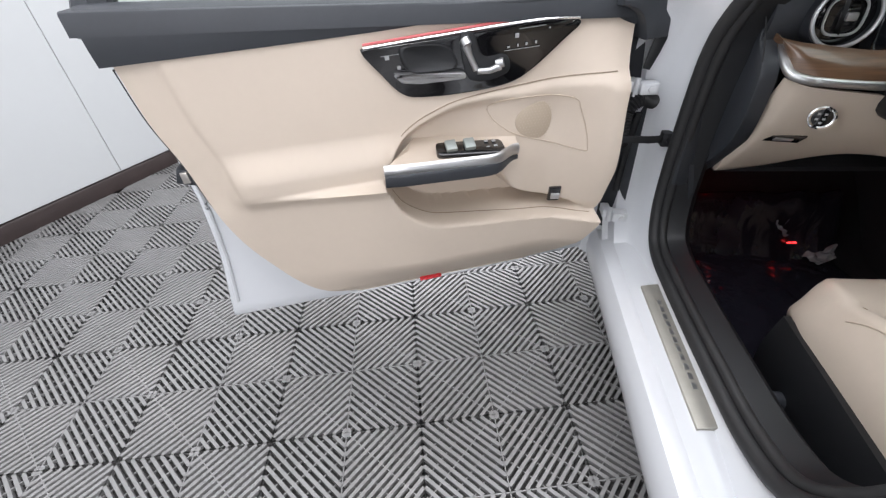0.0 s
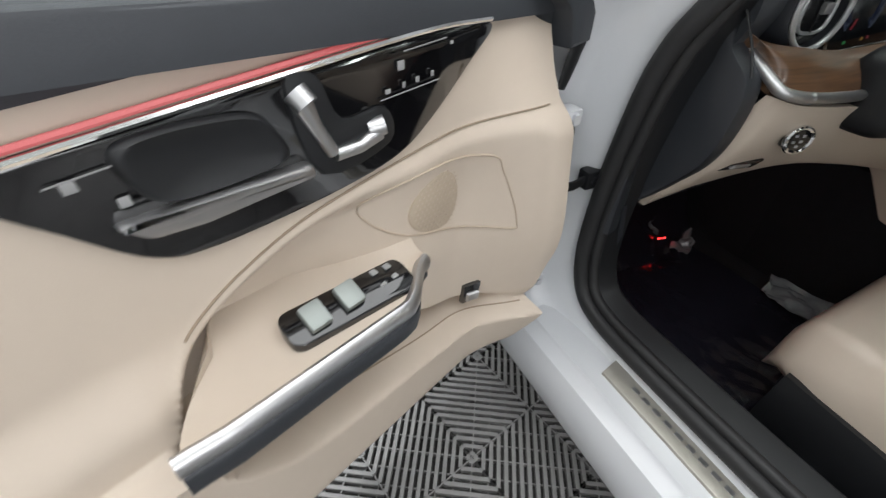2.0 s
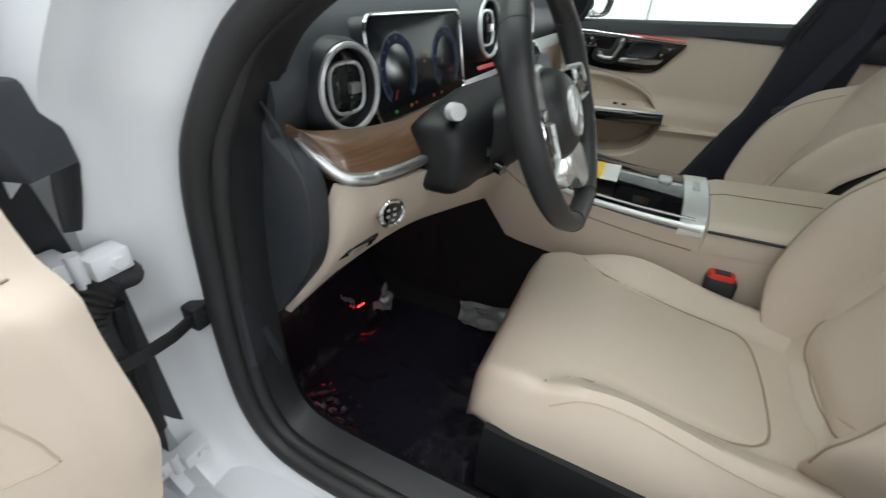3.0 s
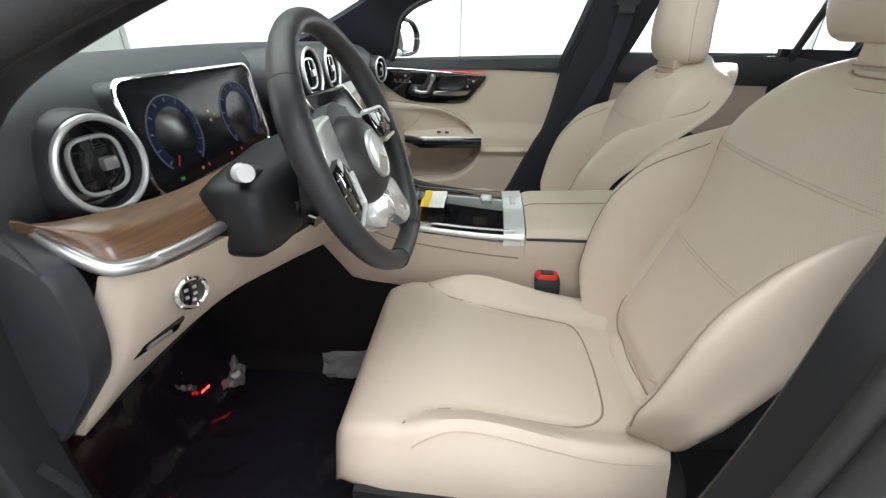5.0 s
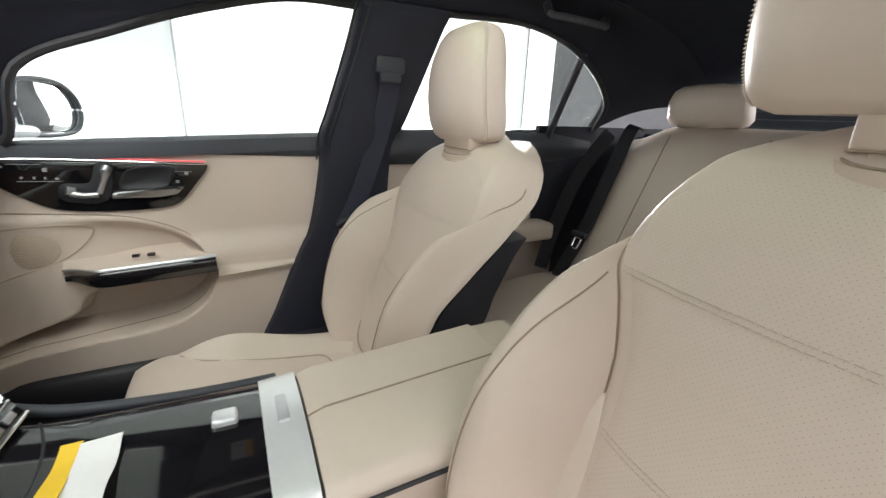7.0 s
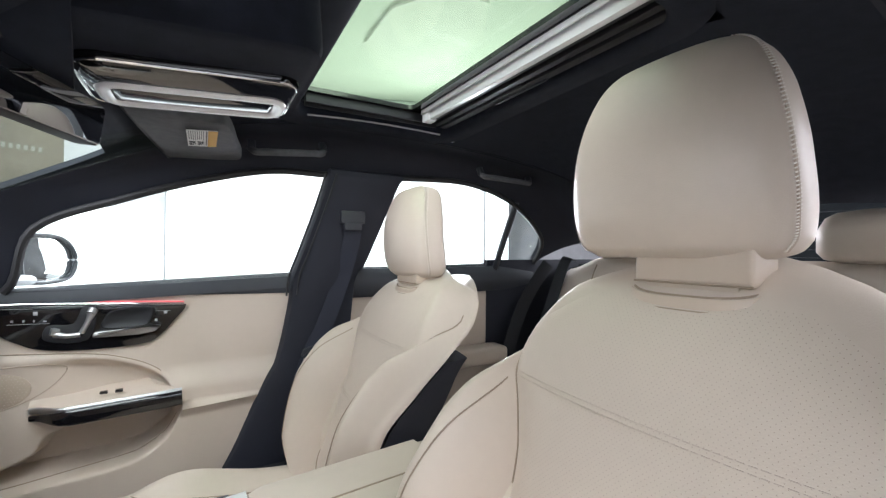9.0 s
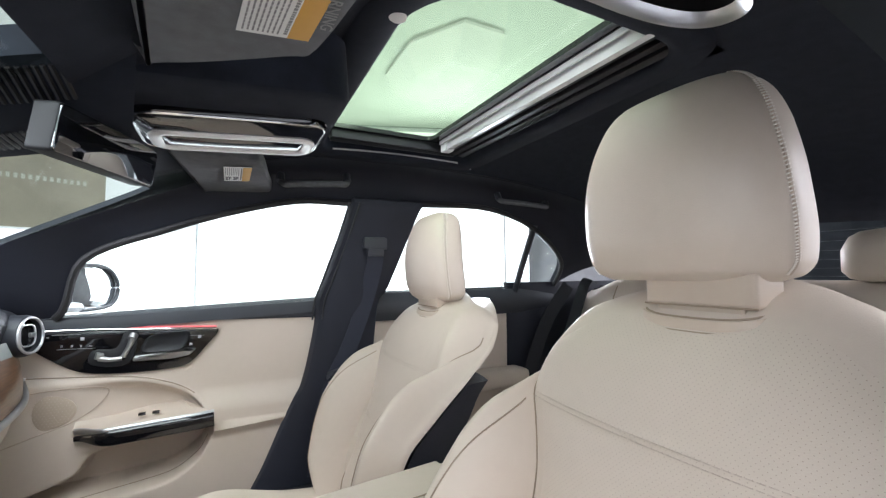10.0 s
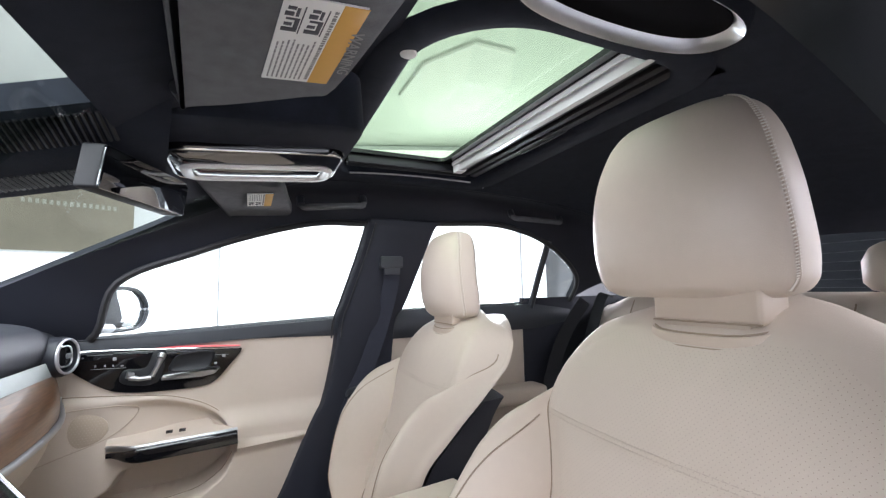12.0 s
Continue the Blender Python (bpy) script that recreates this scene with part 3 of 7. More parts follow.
part("pillar_trim", pillar(1), NAVY, car, "black trim of the middle pillar")
part("pillar_trim", both(slab([(-0.93, 0.40), (-1.08, 0.40), (-1.10, 0.95), (-1.19, 1.26), (-1.0, 1.26), (-0.93, 1.0)], -0.0, 0.04, lambda a, b, d: (-(xw(b) - d), a, b), 0.012)), NAVY, car, "black trim of the middle pillar")
part("pillar_skin", slab([(-0.94, 0.34), (-1.08, 0.34), (-1.10, 0.93), (-0.955, 0.93)], 0.0, 0.08, lambda a, b, d: (-(0.74 + d * 0.9), a, b), 0.02), WHITE, car, "white painted middle pillar")

for k in (-0.012, 0.018):
    part("window_seal", tube([(xw(z) - 0.047, y - k, z) for y, z in spline([(-0.888, 0.90), (-0.893, 0.962), (-0.91, 1.02), (-0.945, 1.15), (-0.966, 1.245)], 6)], 0.0028, 6), RUBBER, car, "black rubber seal along the middle pillar")

# roof lining with the sunroof opening
SR = (-0.315, 0.425, -1.285, -0.802)


def edge_at(y):
    ys = [p[1] for p in RE]
    return interp(-y, [-q for q in ys], [p[0] for p in RE]), interp(-y, [-q for q in ys], [p[2] for p in RE])


def lining():
    ys = sorted(set([round(v, 4) for v in np.linspace(-0.575, -2.05, 34)] + [SR[2], SR[3], SR[2] + 0.03, SR[3] - 0.03]), reverse=True)
    ts = sorted(set([round(v, 4) for v in np.linspace(-1, 1, 33)]))
    V, F = [], []
    for lay in (0, 0.02):
        for y in ys:
            w, z = edge_at(y)
            w += 0.012
            for t in ts:
                V.append((t * w, y, z + 0.035 * (1 - t * t) + lay))
    n, m = len(ts), len(ys)
    for lay in (0, 1):
        o = lay * n * m
        for i in range(m - 1):
            for j in range(n - 1):
                q = [o + i * n + j, o + i * n + j + 1, o + (i + 1) * n + j + 1, o + (i + 1) * n + j]
                cx = sum(V[k][0] for k in q) / 4
                cy = sum(V[k][1] for k in q) / 4
                if SR[0] < cx < SR[1] and SR[2] < cy < SR[3]:
                    continue
                F.append(tuple(q))
    return V, F


part("windshield_header", sheet(lambda u, v: (0.52 * (2 * u - 1), -0.60 + 0.098 * v + 0.02 * (2 * u - 1) ** 2, 1.272 - 0.036 * v), 16, 4, 0.008, (0, 0, -1)), CLOTH, car, "black cloth header above the windshield")
part("roof_lining", lining(), CLOTH, car, "black cloth roof lining")


def rr_loop(x0, x1, y0, y1, r, z, n=6):
    out = []
    for cx, cy, a0 in ((x1 - r, y1 - r, 0), (x0 + r, y1 - r, 90), (x0 + r, y0 + r, 180), (x1 - r, y0 + r, 270)):
        for i in range(n + 1):
            a = radians(a0 + 90 * i / n)
            out.append((cx + r * math.cos(a), cy + r * math.sin(a), z))
    return out


def lining_z(x, y):
    w, z = edge_at(y)
    return z + 0.035 * (1 - (x / (w + 0.012)) ** 2)


def round_loop(x0, x1, y0, y1, radii, n=9):
    """A rectangle with a rounding of its own at each corner: +x+y, -x+y, -x-y, +x-y."""
    out = []
    for sx_, sy_, a0, r in ((1, 1, 0, radii[0]), (-1, 1, 90, radii[1]), (-1, -1, 180, radii[2]), (1, -1, 270, radii[3])):
        cx_, cy_ = (x1 - r if sx_ > 0 else x0 + r), (y1 - r if sy_ > 0 else y0 + r)
        for i in range(n + 1):
            a = radians(a0 + 90 * i / n)
            out.append((cx_ + r * math.cos(a), cy_ + r * math.sin(a)))
    return out


def roof_rim(grow, drop):
    R = [max(0.02, r + grow) for r in (0.045, 0.135, 0.06, 0.045)]
    return [(x, y, lining_z(x, y) - drop) for x, y in round_loop(-0.275 - grow, 0.385 + grow, -1.245 - grow, -0.842 + grow, R)]


part("sunroof_edge", loft([roof_rim(0.062, -0.004), roof_rim(0.055, 0.004), roof_rim(0.02, 0.007), roof_rim(0.006, 0.006), roof_rim(0.0, 0.001), roof_rim(0.0, -0.022)], True, False), CLOTH, car, "cloth-wrapped edge of the sunroof opening", 60)
GY = -1.118
frame_out = [(x, y) for x, y, _ in rr_loop(-0.36, 0.45, -1.32, -0.78, 0.04, 0)]
frame_in = [(x, y) for x, y, _ in rr_loop(-0.31, 0.335, GY, -0.79, 0.02, 0)]
part("sunroof_frame", loft([[(x, y, 1.398) for x, y in frame_out], [(x, y, 1.388) for x, y in frame_out], [(x, y, 1.388) for x, y in frame_in], [(x, y, 1.398) for x, y in frame_in]], True, False), GLOSS, car, "black sunroof frame")
rail = part("sunroof_rail", both(box(-0.30, 0.300, -1.160, -1.146, 1.360, 1.386, 0.002), box(-0.30, 0.325, -1.140, -1.136, 1.376, 1.386, 0.001)), BRIGHTALU, car, "bright silver sunroof rail")
part("rail_end", box(0.300, 0.332, -1.168, -1.142, 1.358, 1.386, 0.004), BRIGHTALU, rail)
for k, (y_, z_, w_) in enumerate(((-1.180, 1.374, 0.010), (-1.203, 1.369, 0.008), (-1.226, 1.366, 0.010))):
    part("track", box(-0.30, 0.372, y_ - w_, y_ + w_, z_, z_ + 0.022, 0.003), STALKBLACK, rail, "black sliding track")
part("track_lip", box(-0.02, 0.14, -1.2325, -1.2285, 1.362, 1.368, 0.001), SOFTBLACK, rail)
side = part("side_channel", both(box(0.345, 0.352, -1.15, -0.86, 1.366, 1.388, 0.002), box(0.362, 0.369, -1.20, -0.86, 1.362, 1.388, 0.002)), STALKBLACK, car, "black side channel of the sunroof")
part("channel_lip", tube([(0.378, y, lining_z(0.378, y) - 0.004) for y in np.linspace(-0.87, -1.22, 12)], 0.0022, 6), SILVER, side, "fine silver lip")
sg = part("sunroof_glass", sheet(lambda u, v: (-0.35 + 0.76 * u, -1.20 + 0.44 * v, 1.402 + 0.010 * math.sin(math.pi * u)), 8, 6, 0.004, (0, 0, 1)), ROOFGLASS, car, "green tinted sunroof glass")
sg.visible_shadow = False

ROOF_SKIN_Y = np.linspace(-0.52, -2.15, 30)


def roof_skin():
    V, F = [], []
    ts = np.linspace(-1, 1, 25)
    for y in ROOF_SKIN_Y:
        w, z = edge_at(min(max(y, -2.1), -0.5))
        for t in ts:
            V.append((t * 0.60, y, max(z, 1.2) + 0.085 - 0.085 * t ** 4))
    n = len(ts)
    for i in range(len(ROOF_SKIN_Y) - 1):
        for j in range(n - 1):
            q = (i * n + j, i * n + j + 1, (i + 1) * n + j + 1, (i + 1) * n + j)
            cx = sum(V[k][0] for k in q) / 4
            cy = sum(V[k][1] for k in q) / 4
            if SR[0] - 0.05 < cx < SR[1] + 0.05 and SR[2] - 0.05 < cy < SR[3] + 0.05:
                continue
            F.append(q)
    return V, F


part("roof_skin", roof_skin(), WHITE, car, "white painted roof")

# glass
ws = part("windshield", sheet(lambda u, v: ((0.67 - 0.20 * v) * (2 * u - 1), 0.33 - 0.92 * v - 0.10 * (2 * u - 1) ** 2 * (1 - v) - 0.02, 0.955 + 0.34 * v - 0.02 * (2 * u - 1) ** 2), 16, 10, 0.004, (0, 0.4, 0.9)), WINDSHIELD, car, "clear windshield")
fw = part("window", slab([(-0.25, 0.90), (-0.33, 1.09), (-0.50, 1.165), (-0.66, 1.22), (-0.82, 1.262), (-0.99, 1.27), (-0.93, 0.90)], 0, 0.004, lambda a, b, d: (xw(b) + 0.012 + d, a, b), 0.001), GLASS, car, "clear front passenger window")
rw = part("window", slab([(-1.06, 0.92), (-1.16, 1.27), (-1.45, 1.28), (-1.66, 1.21), (-1.645, 0.92)], 0, 0.004, lambda a, b, d: (xw(b) + 0.012 + d, a, b), 0.001), GLASS, car, "clear rear passenger window")
qw = part("quarter_window", slab([(-1.68, 0.92), (-1.70, 1.20), (-1.86, 1.09), (-1.88, 0.92)], 0, 0.004, lambda a, b, d: (xw(b) + 0.012 + d, a, b), 0.001), GLASS, car, "small clear quarter window")
rg = part("rear_window", sheet(lambda u, v: (0.55 * (2 * u - 1), -2.08 - 0.42 * v, 1.24 - 0.27 * v), 10, 8, 0.004, (0, -0.4, 0.9)), DARKGLASS, car, "smoked rear window with heater lines")
part("heater_line", both(*[tube([(-0.5, -2.085 - 0.42 * v, 1.235 - 0.27 * v), (0.5, -2.085 - 0.42 * v, 1.235 - 0.27 * v)], 0.0005, 4) for v in np.linspace(0.1, 0.9, 9)]), STEEL, rg)
for o in (ws, fw, rw, qw, rg):
    o.visible_shadow = False
part("window_divider", tube([(xw(0.955), -1.655, 0.955), (xw(1.08) - 0.002, -1.66, 1.08), (xw(1.215), -1.672, 1.215)], 0.012, 8), DARKPLASTIC, car, "black upright between the rear windows")
part("window_chrome", tube([(0.735, -1.09, 0.972), (0.732, -1.86, 0.985)], 0.006, 6), CHROME, car, "chrome strip below the rear windows")
part("parcel_shelf", box(-0.62, 0.62, -2.55, -2.02, 0.95, 0.985, 0.01), CLOTH, car, "black parcel shelf")
part("rear_panel", box(-0.70, 0.70, -2.12, -2.05, 0.30, 0.97, 0.01), CARPET, car)
part("passenger_skin", sheet(lambda u, v: (0.875 + 0.025 * math.sin(math.pi * v), 0.62 - 2.7 * u, 0.22 + 0.70 * v), 20, 10, 0.03, (1, 0, 0)), WHITE, car, "white passenger side body skin")

# ---- doors: u runs from the hinge to the rear, v into the car, z up ----


def door_top(u):
    return interp(u, [0, 0.05, 0.085, 0.11, 0.157, 0.375, 0.60, 1.02], [0.875, 0.885, 0.90, 0.931, 0.938, 0.928, 0.918, 0.908])


def belt_top(u):
    return interp(u, [0, 0.25, 0.9, 1.03], [0.935, 0.945, 0.972, 0.976])


DOOR_UR = ([0.312, 0.33, 0.363, 0.45, 0.536, 0.622, 0.716, 0.816, 0.905], [0.70, 0.75, 0.808, 0.88, 0.929, 0.957, 0.975, 1.002, 1.013])
DOOR_UF = ([0.312, 0.326, 0.376, 0.476, 0.614, 0.737, 0.905], [0.26, 0.185, 0.150, 0.118, 0.098, 0.090, 0.05])


def arm_line(u):
    return interp(u, [0.05, 0.12, 0.197, 0.321, 0.418, 0.49, 0.54, 0.568, 0.60], [0.811, 0.807, 0.799, 0.789, 0.778, 0.756, 0.728, 0.697, 0.62])


def pocket_low(u):
    return interp(u, [0.05, 0.077, 0.168, 0.346, 0.486, 0.561, 0.60], [0.545, 0.512, 0.494, 0.508, 0.524, 0.567, 0.64])


def pocket_high(u):
    return interp(u, [0.05, 0.10, 0.2, 0.30, 0.33, 0.5, 0.58, 0.60], [0.52, 0.505, 0.525, 0.56, 0.60, 0.625, 0.63, 0.64])


def door_relief(u, z):
    v = 0.004 * math.sin(math.pi * min(1, max(0, (z - 0.32) / 0.58)))
    ledge = 0.022 * smooth(0.735, 0.665, z) - 0.022 * smooth(0.645, 0.60, z)
    v += ledge * smooth(0.52, 0.60, u) * smooth(0.93, 0.87, u)
    v -= 0.005 * smooth(0.074, 0.062, interp(z, *DOOR_UR) - u) * smooth(0.58, 0.66, z)
    low = smooth(0.0, 0.014, pocket_low(u) - z)
    dip = 0.0
    v += 0.050 * low * smooth(0.02, 0.12, u) * smooth(0.312, 0.42, z) * smooth(0.92, 0.52, u)
    if u < 0.62:
        fade = smooth(0.612, 0.575, u)
        inpod = smooth(-0.006, 0.020, arm_line(u) - z)
        scoop = 0.012 - 0.050 * smooth(0.0, 0.035, arm_line(u) - z) * smooth(0.27, 0.46, u) - 0.012 * math.exp(-((u - 0.24) / 0.10) ** 2 - ((z - 0.71) / 0.06) ** 2)
        v += scoop * inpod * smooth(0.02, 0.075, u) * fade * smooth(-0.02, 0.03, z - pocket_low(u))
        dip = smooth(0, 0.012, z - pocket_low(u)) * smooth(0, 0.02, pocket_high(u) - z)
        dip *= fade * smooth(0.125, 0.165, u)
        v -= 0.090 * dip
    v += 0.006 * smooth(0.128, 0.112, u) * smooth(0.56, 0.62, z) * smooth(0.80, 0.775, z)
    v -= 0.010 * smooth(0.05, 0.0, u)
    v -= 0.012 * smooth(0.345, 0.312, z)
    v += interp(z, [0.31, 0.40, 0.50, 0.62, 0.78, 0.85, 0.905], [0.0, 0.040, 0.080, 0.090, 0.066, 0.026, 0.0]) * smooth(0.25, 0.085, u) ** 1.5 * (1 - dip)
    return max(v, -0.072)


GLOSS_POLY = spline([(0.604, 0.887), (0.585, 0.896), (0.45, 0.901), (0.25, 0.909), (0.185, 0.908), (0.170, 0.897), (0.20, 0.873), (0.262, 0.826), (0.315, 0.801), (0.40, 0.793), (0.50, 0.795), (0.54, 0.808), (0.575, 0.848)], 5, True)


def round_poly(pts, r, n=5):
    """A polygon with its corners rounded by about r."""
    out = []
    for i, p in enumerate(pts):
        p, a, b = Vector(p), Vector(pts[i - 1]), Vector(pts[(i + 1) % len(pts)])
        p0, p1 = p + (a - p).normalized() * r, p + (b - p).normalized() * r
        for j in range(n + 1):
            t = j / n
            out.append(tuple(p0 * (1 - t) ** 2 + p * 2 * t * (1 - t) + p1 * t * t))
    return out


def arm_out(a):
    """How far the armrest's edge stands out of the door, from its front to its rear end."""
    return 0.074 * (0.42 + 0.58 * smooth(0, 0.24, a)) - 0.004 * smooth(0.85, 1.0, a)


def make_door(name, M, label, opened):
    def D(u, v, z):
        return tuple(M @ Vector((u, v, z)))
    base = M @ Vector((0.5, -0.05, 0.25))
    door = thing(name, base, label, "car door")

    def panel_fn(a, b):
        z = 0.312 + (0.905 - 0.312) * b
        u0, u1 = interp(z, *DOOR_UF), interp(z, *DOOR_UR)
        u = u0 + (u1 - u0) * a
        zz = z + (door_top(u) - 0.905) * smooth(0.72, 0.905, z)
        return D(u, door_relief(u, zz), zz)
    nrm = tuple((M.to_3x3() @ Vector((0, 1, 0))))
    part("panel", sheet(panel_fn, 190, 160, 0.035, nrm), SOFTBEIGE, door, "beige soft door panel with moulded armrest and pocket", 60)

    lift = 0.02 if opened else 0.0

    def pad_fn(a, b):
        u = -0.005 + 1.035 * a
        z0, z1 = door_top(u) + 0.001, belt_top(u) + lift * u
        z = z0 + (z1 - z0) * b
        return D(u, 0.003 + 0.009 * math.sin(math.pi * min(1, b * 0.75 + 0.05)) - 0.03 * max(0, b - 0.8) * 5 * 0.5, z)
    part("upper_pad", sheet(pad_fn, 40, 10, 0.05, nrm), SOFTBLACK, door, "black soft upper door pad", 60)
    part("window_ledge", slab([(-0.005, -0.115), (1.045, -0.115), (1.045, 0.012), (-0.005, 0.012)], 0.90, 0.936, lambda a, b, d: D(a, b, d + (belt_top(a) + lift * a - 0.94)), 0.006), SOFTBLACK, door)
    part("gloss_insert", slab(GLOSS_POLY, -0.012, 0.0065, lambda a, b, d: D(a, d + 0.003, b), 0.003), GLOSS, door, "gloss black insert round the door handle")
    top_edge = [(u, interp(u, [0.17, 0.25, 0.45, 0.60], [0.908, 0.912, 0.904, 0.896])) for u in np.linspace(0.175, 0.60, 24)]
    part("insert_rim", tube([D(u, 0.011, z) for u, z in top_edge], 0.0024, 6), CHROME, door, "fine chrome rim")
    part("ambient_strip", tube([D(u, 0.0075, z + 0.0052) for u, z in top_edge], 0.0024, 6), AMBIENT, door, "red ambient light strip")
    recess = spline([(0.533, 0.888), (0.50, 0.893), (0.448, 0.886), (0.432, 0.868), (0.428, 0.846), (0.47, 0.842), (0.515, 0.846), (0.53, 0.862)], 6, True)
    rc = (0.48, 0.866)
    part("handle_recess", loft([[D(rc[0] + (a - rc[0]) * k, d, rc[1] + (b - rc[1]) * k) for a, b in recess] for k, d in ((1.04, 0.0085), (1.0, 0.0135), (0.94, 0.0160), (0.86, 0.0150), (0.60, 0.0112), (0.10, 0.0102))]), STALKBLACK, door, "dark scooped handle recess", 60)
    part("door_handle", both(slab(round_poly([(0.552, 0.8445), (0.505, 0.8425), (0.411, 0.8365), (0.408, 0.8225), (0.50, 0.8225), (0.536, 0.8275)], 0.006), 0.004, 0.020, lambda a, b, d: D(a, d, b), 0.0045), slab(round_poly([(0.545, 0.845), (0.42, 0.838), (0.42, 0.831), (0.53, 0.836)], 0.003), 0.018, 0.0235, lambda a, b, d: D(a, d, b), 0.003)), SILVER, door, "satin silver pull handle")
    sw = part("seat_switch", both(tube([D(*p) for p in ((0.408, 0.013, 0.884), (0.40, 0.014, 0.862), (0.388, 0.014, 0.836))], [0.009, 0.006, 0.006], 10), tube([D(*p) for p in ((0.386, 0.014, 0.833), (0.36, 0.015, 0.832), (0.338, 0.014, 0.838))], [0.006, 0.006, 0.008], 10)), SILVER, door, "seat-shaped silver adjustment switch")
    part("knob", both(tube([D(0.410, 0.010, 0.892), D(0.406, 0.018, 0.882)], 0.010, 12), tube([D(0.345, 0.010, 0.842), D(0.332, 0.017, 0.845)], 0.009, 12)), SILVER, sw)
    part("switch_surround", slab(spline([(0.418, 0.90), (0.39, 0.90), (0.372, 0.86), (0.325, 0.858), (0.322, 0.822), (0.40, 0.818)], 4, True), 0.008, 0.0132, lambda a, b, d: D(a, d, b), 0.003), STALKBLACK, door)
    ic = [(0.30, 0.885, 0.008, 0.008), (0.318, 0.868, 0.006, 0.004), (0.30, 0.869, 0.003, 0.005), (0.282, 0.870, 0.004, 0.005), (0.262, 0.871, 0.004, 0.005), (0.555, 0.872, 0.008, 0.008), (0.535, 0.853, 0.007, 0.007), (0.235, 0.895, 0.004, 0.003)]
    for u, z, a, b in ic:
        part("icon", slab([(u, z), (u + a, z), (u + a, z + b), (u, z + b)], 0.0112, 0.0122, lambda p, q, d: D(p, d, q), 0.0003), ICON, door)
    part("icon_line", both(*[tube([D(a, 0.0118, z), D(b, 0.0118, z + 0.002)], 0.0007, 4) for a, b, z in ((0.33, 0.255, 0.864), (0.30, 0.245, 0.90), (0.57, 0.52, 0.879))]), INK, door)

    def shelf_fn(a, b):
        u = 0.295 + (0.298 - 0.055 * (1 - b) ** 1.5) * a
        wv = arm_out(a) - 0.004
        z = 0.676 + 0.012 * a - 0.006 * math.sin(math.pi * b)
        v0 = 0.004 - 0.040 * smooth(0.0, 0.45, a) * smooth(1.0, 0.93, a)
        return D(u, v0 + (0.004 + wv - v0) * b, z + 0.014 * (1 - b) - 0.004)
    up = (0, 0, 1)
    part("armrest", sheet(shelf_fn, 26, 8, 0.018, up), SOFTBEIGE, door, "beige armrest shelf", 50)
    bar = [D(0.302 + 0.298 * a, 0.006 + arm_out(a), 0.669 + 0.013 * a) for a in np.linspace(0, 1, 24)]
    part("pull_bar", tube(bar, 0.0125 if opened else 0.0075, 12, prof=[(0.6 * x, y) for x, y in circle(12, 1.0)]), SILVER, door, "satin silver armrest trim bar")
    lo = [tuple(Vector(p) + Vector((0, 0, -0.020 if opened else -0.017))) for p in bar]
    part("pull_grip", tube(lo, [(1 if opened else 1.25) * (0.005 + 0.010 * smooth(0, 7, i)) for i in range(24)], 12, prof=superell(20, 0.62, 1.0, 3.5)), DARKPLASTIC if opened else GLOSS, door, "dark grip below the armrest bar")
    wsw = round_poly([(0.482, 0.014), (0.484, 0.053), (0.338, 0.066), (0.336, 0.024)], 0.014)
    if opened:
        wp = part("window_switches", slab(wsw, 0.660, 0.6868, lambda a, b, d: D(a, b, d + 0.012 * (a - 0.295) / 0.305 - 0.30 * (b - 0.034)), 0.002), GLOSS, door, "black window switch plate")
        for u in (0.452, 0.412):
            part("switch", moved(box(-0.012, 0.012, -0.013, 0.015, -0.003, 0.008, 0.004), M @ Matrix.Translation((u, 0.037, 0.690 + 0.012 * (u - 0.295) / 0.305)) @ Matrix.Rotation(radians(-24), 4, "X")), DULLSILVER, wp, "silver rocker switch")
        part("button", both(*[moved(box(-0.004, 0.004, -0.004, 0.004, -0.001, 0.001, 0.0008), M @ Matrix.Translation((u, v, 0.6898 - 0.45 * (v - 0.034)))) for u, v in ((0.372, 0.028), (0.372, 0.042), (0.355, 0.03), (0.355, 0.042), (0.475, 0.035))]), ICON, wp)
    else:
        for u in (0.465, 0.435):
            part("switch", moved(box(-0.008, 0.008, -0.006, 0.006, -0.003, 0.004, 0.002), M @ Matrix.Translation((u, 0.03, 0.689))), GLOSS, door, "black rocker switch")
    spk = [(0.233 + 0.064 * math.cos(t), 0.714 + 0.044 * math.sin(t)) for t in np.linspace(0, 2 * math.pi, 33)[:-1]]
    sp = part("speaker_grille", slab(spk, -0.01, 0.004, lambda a, b, d: D(a, d + door_relief(0.233, 0.714), b), 0.003), SPEAKER, door, "round beige speaker grille with punched holes")
    dots = []
    for i in range(-9, 10):
        for j in range(-7, 8):
            a, b = i * 0.0074 + (j % 2) * 0.0037, j * 0.0064
            if (a / 0.059) ** 2 + (b / 0.040) ** 2 < 1:
                dots.append(tube([D(0.233 + a, door_relief(0.233, 0.714) + 0.0035, 0.714 + b), D(0.233 + a, door_relief(0.233, 0.714) + 0.0048, 0.714 + b)], 0.0015, 6))
    part("grille_hole", both(*dots), BEIGEPLASTIC, sp)
    ring = spline([(0.358, 0.748), (0.31, 0.767), (0.185, 0.762), (0.162, 0.735), (0.148, 0.665), (0.165, 0.650), (0.30, 0.690)], 6, True)
    part("speaker_outline", tube([D(a, door_relief(a, b) + 0.0008, b) for a, b in ring], 0.0014, 6, True), STITCH, door)
    part("seam", tube([D(u, door_relief(u, arm_line(u) + 0.002) + 0.0016, arm_line(u) + 0.002) for u in np.linspace(0.10, 0.55, 70)], 0.0012, 6), SEAM, door)
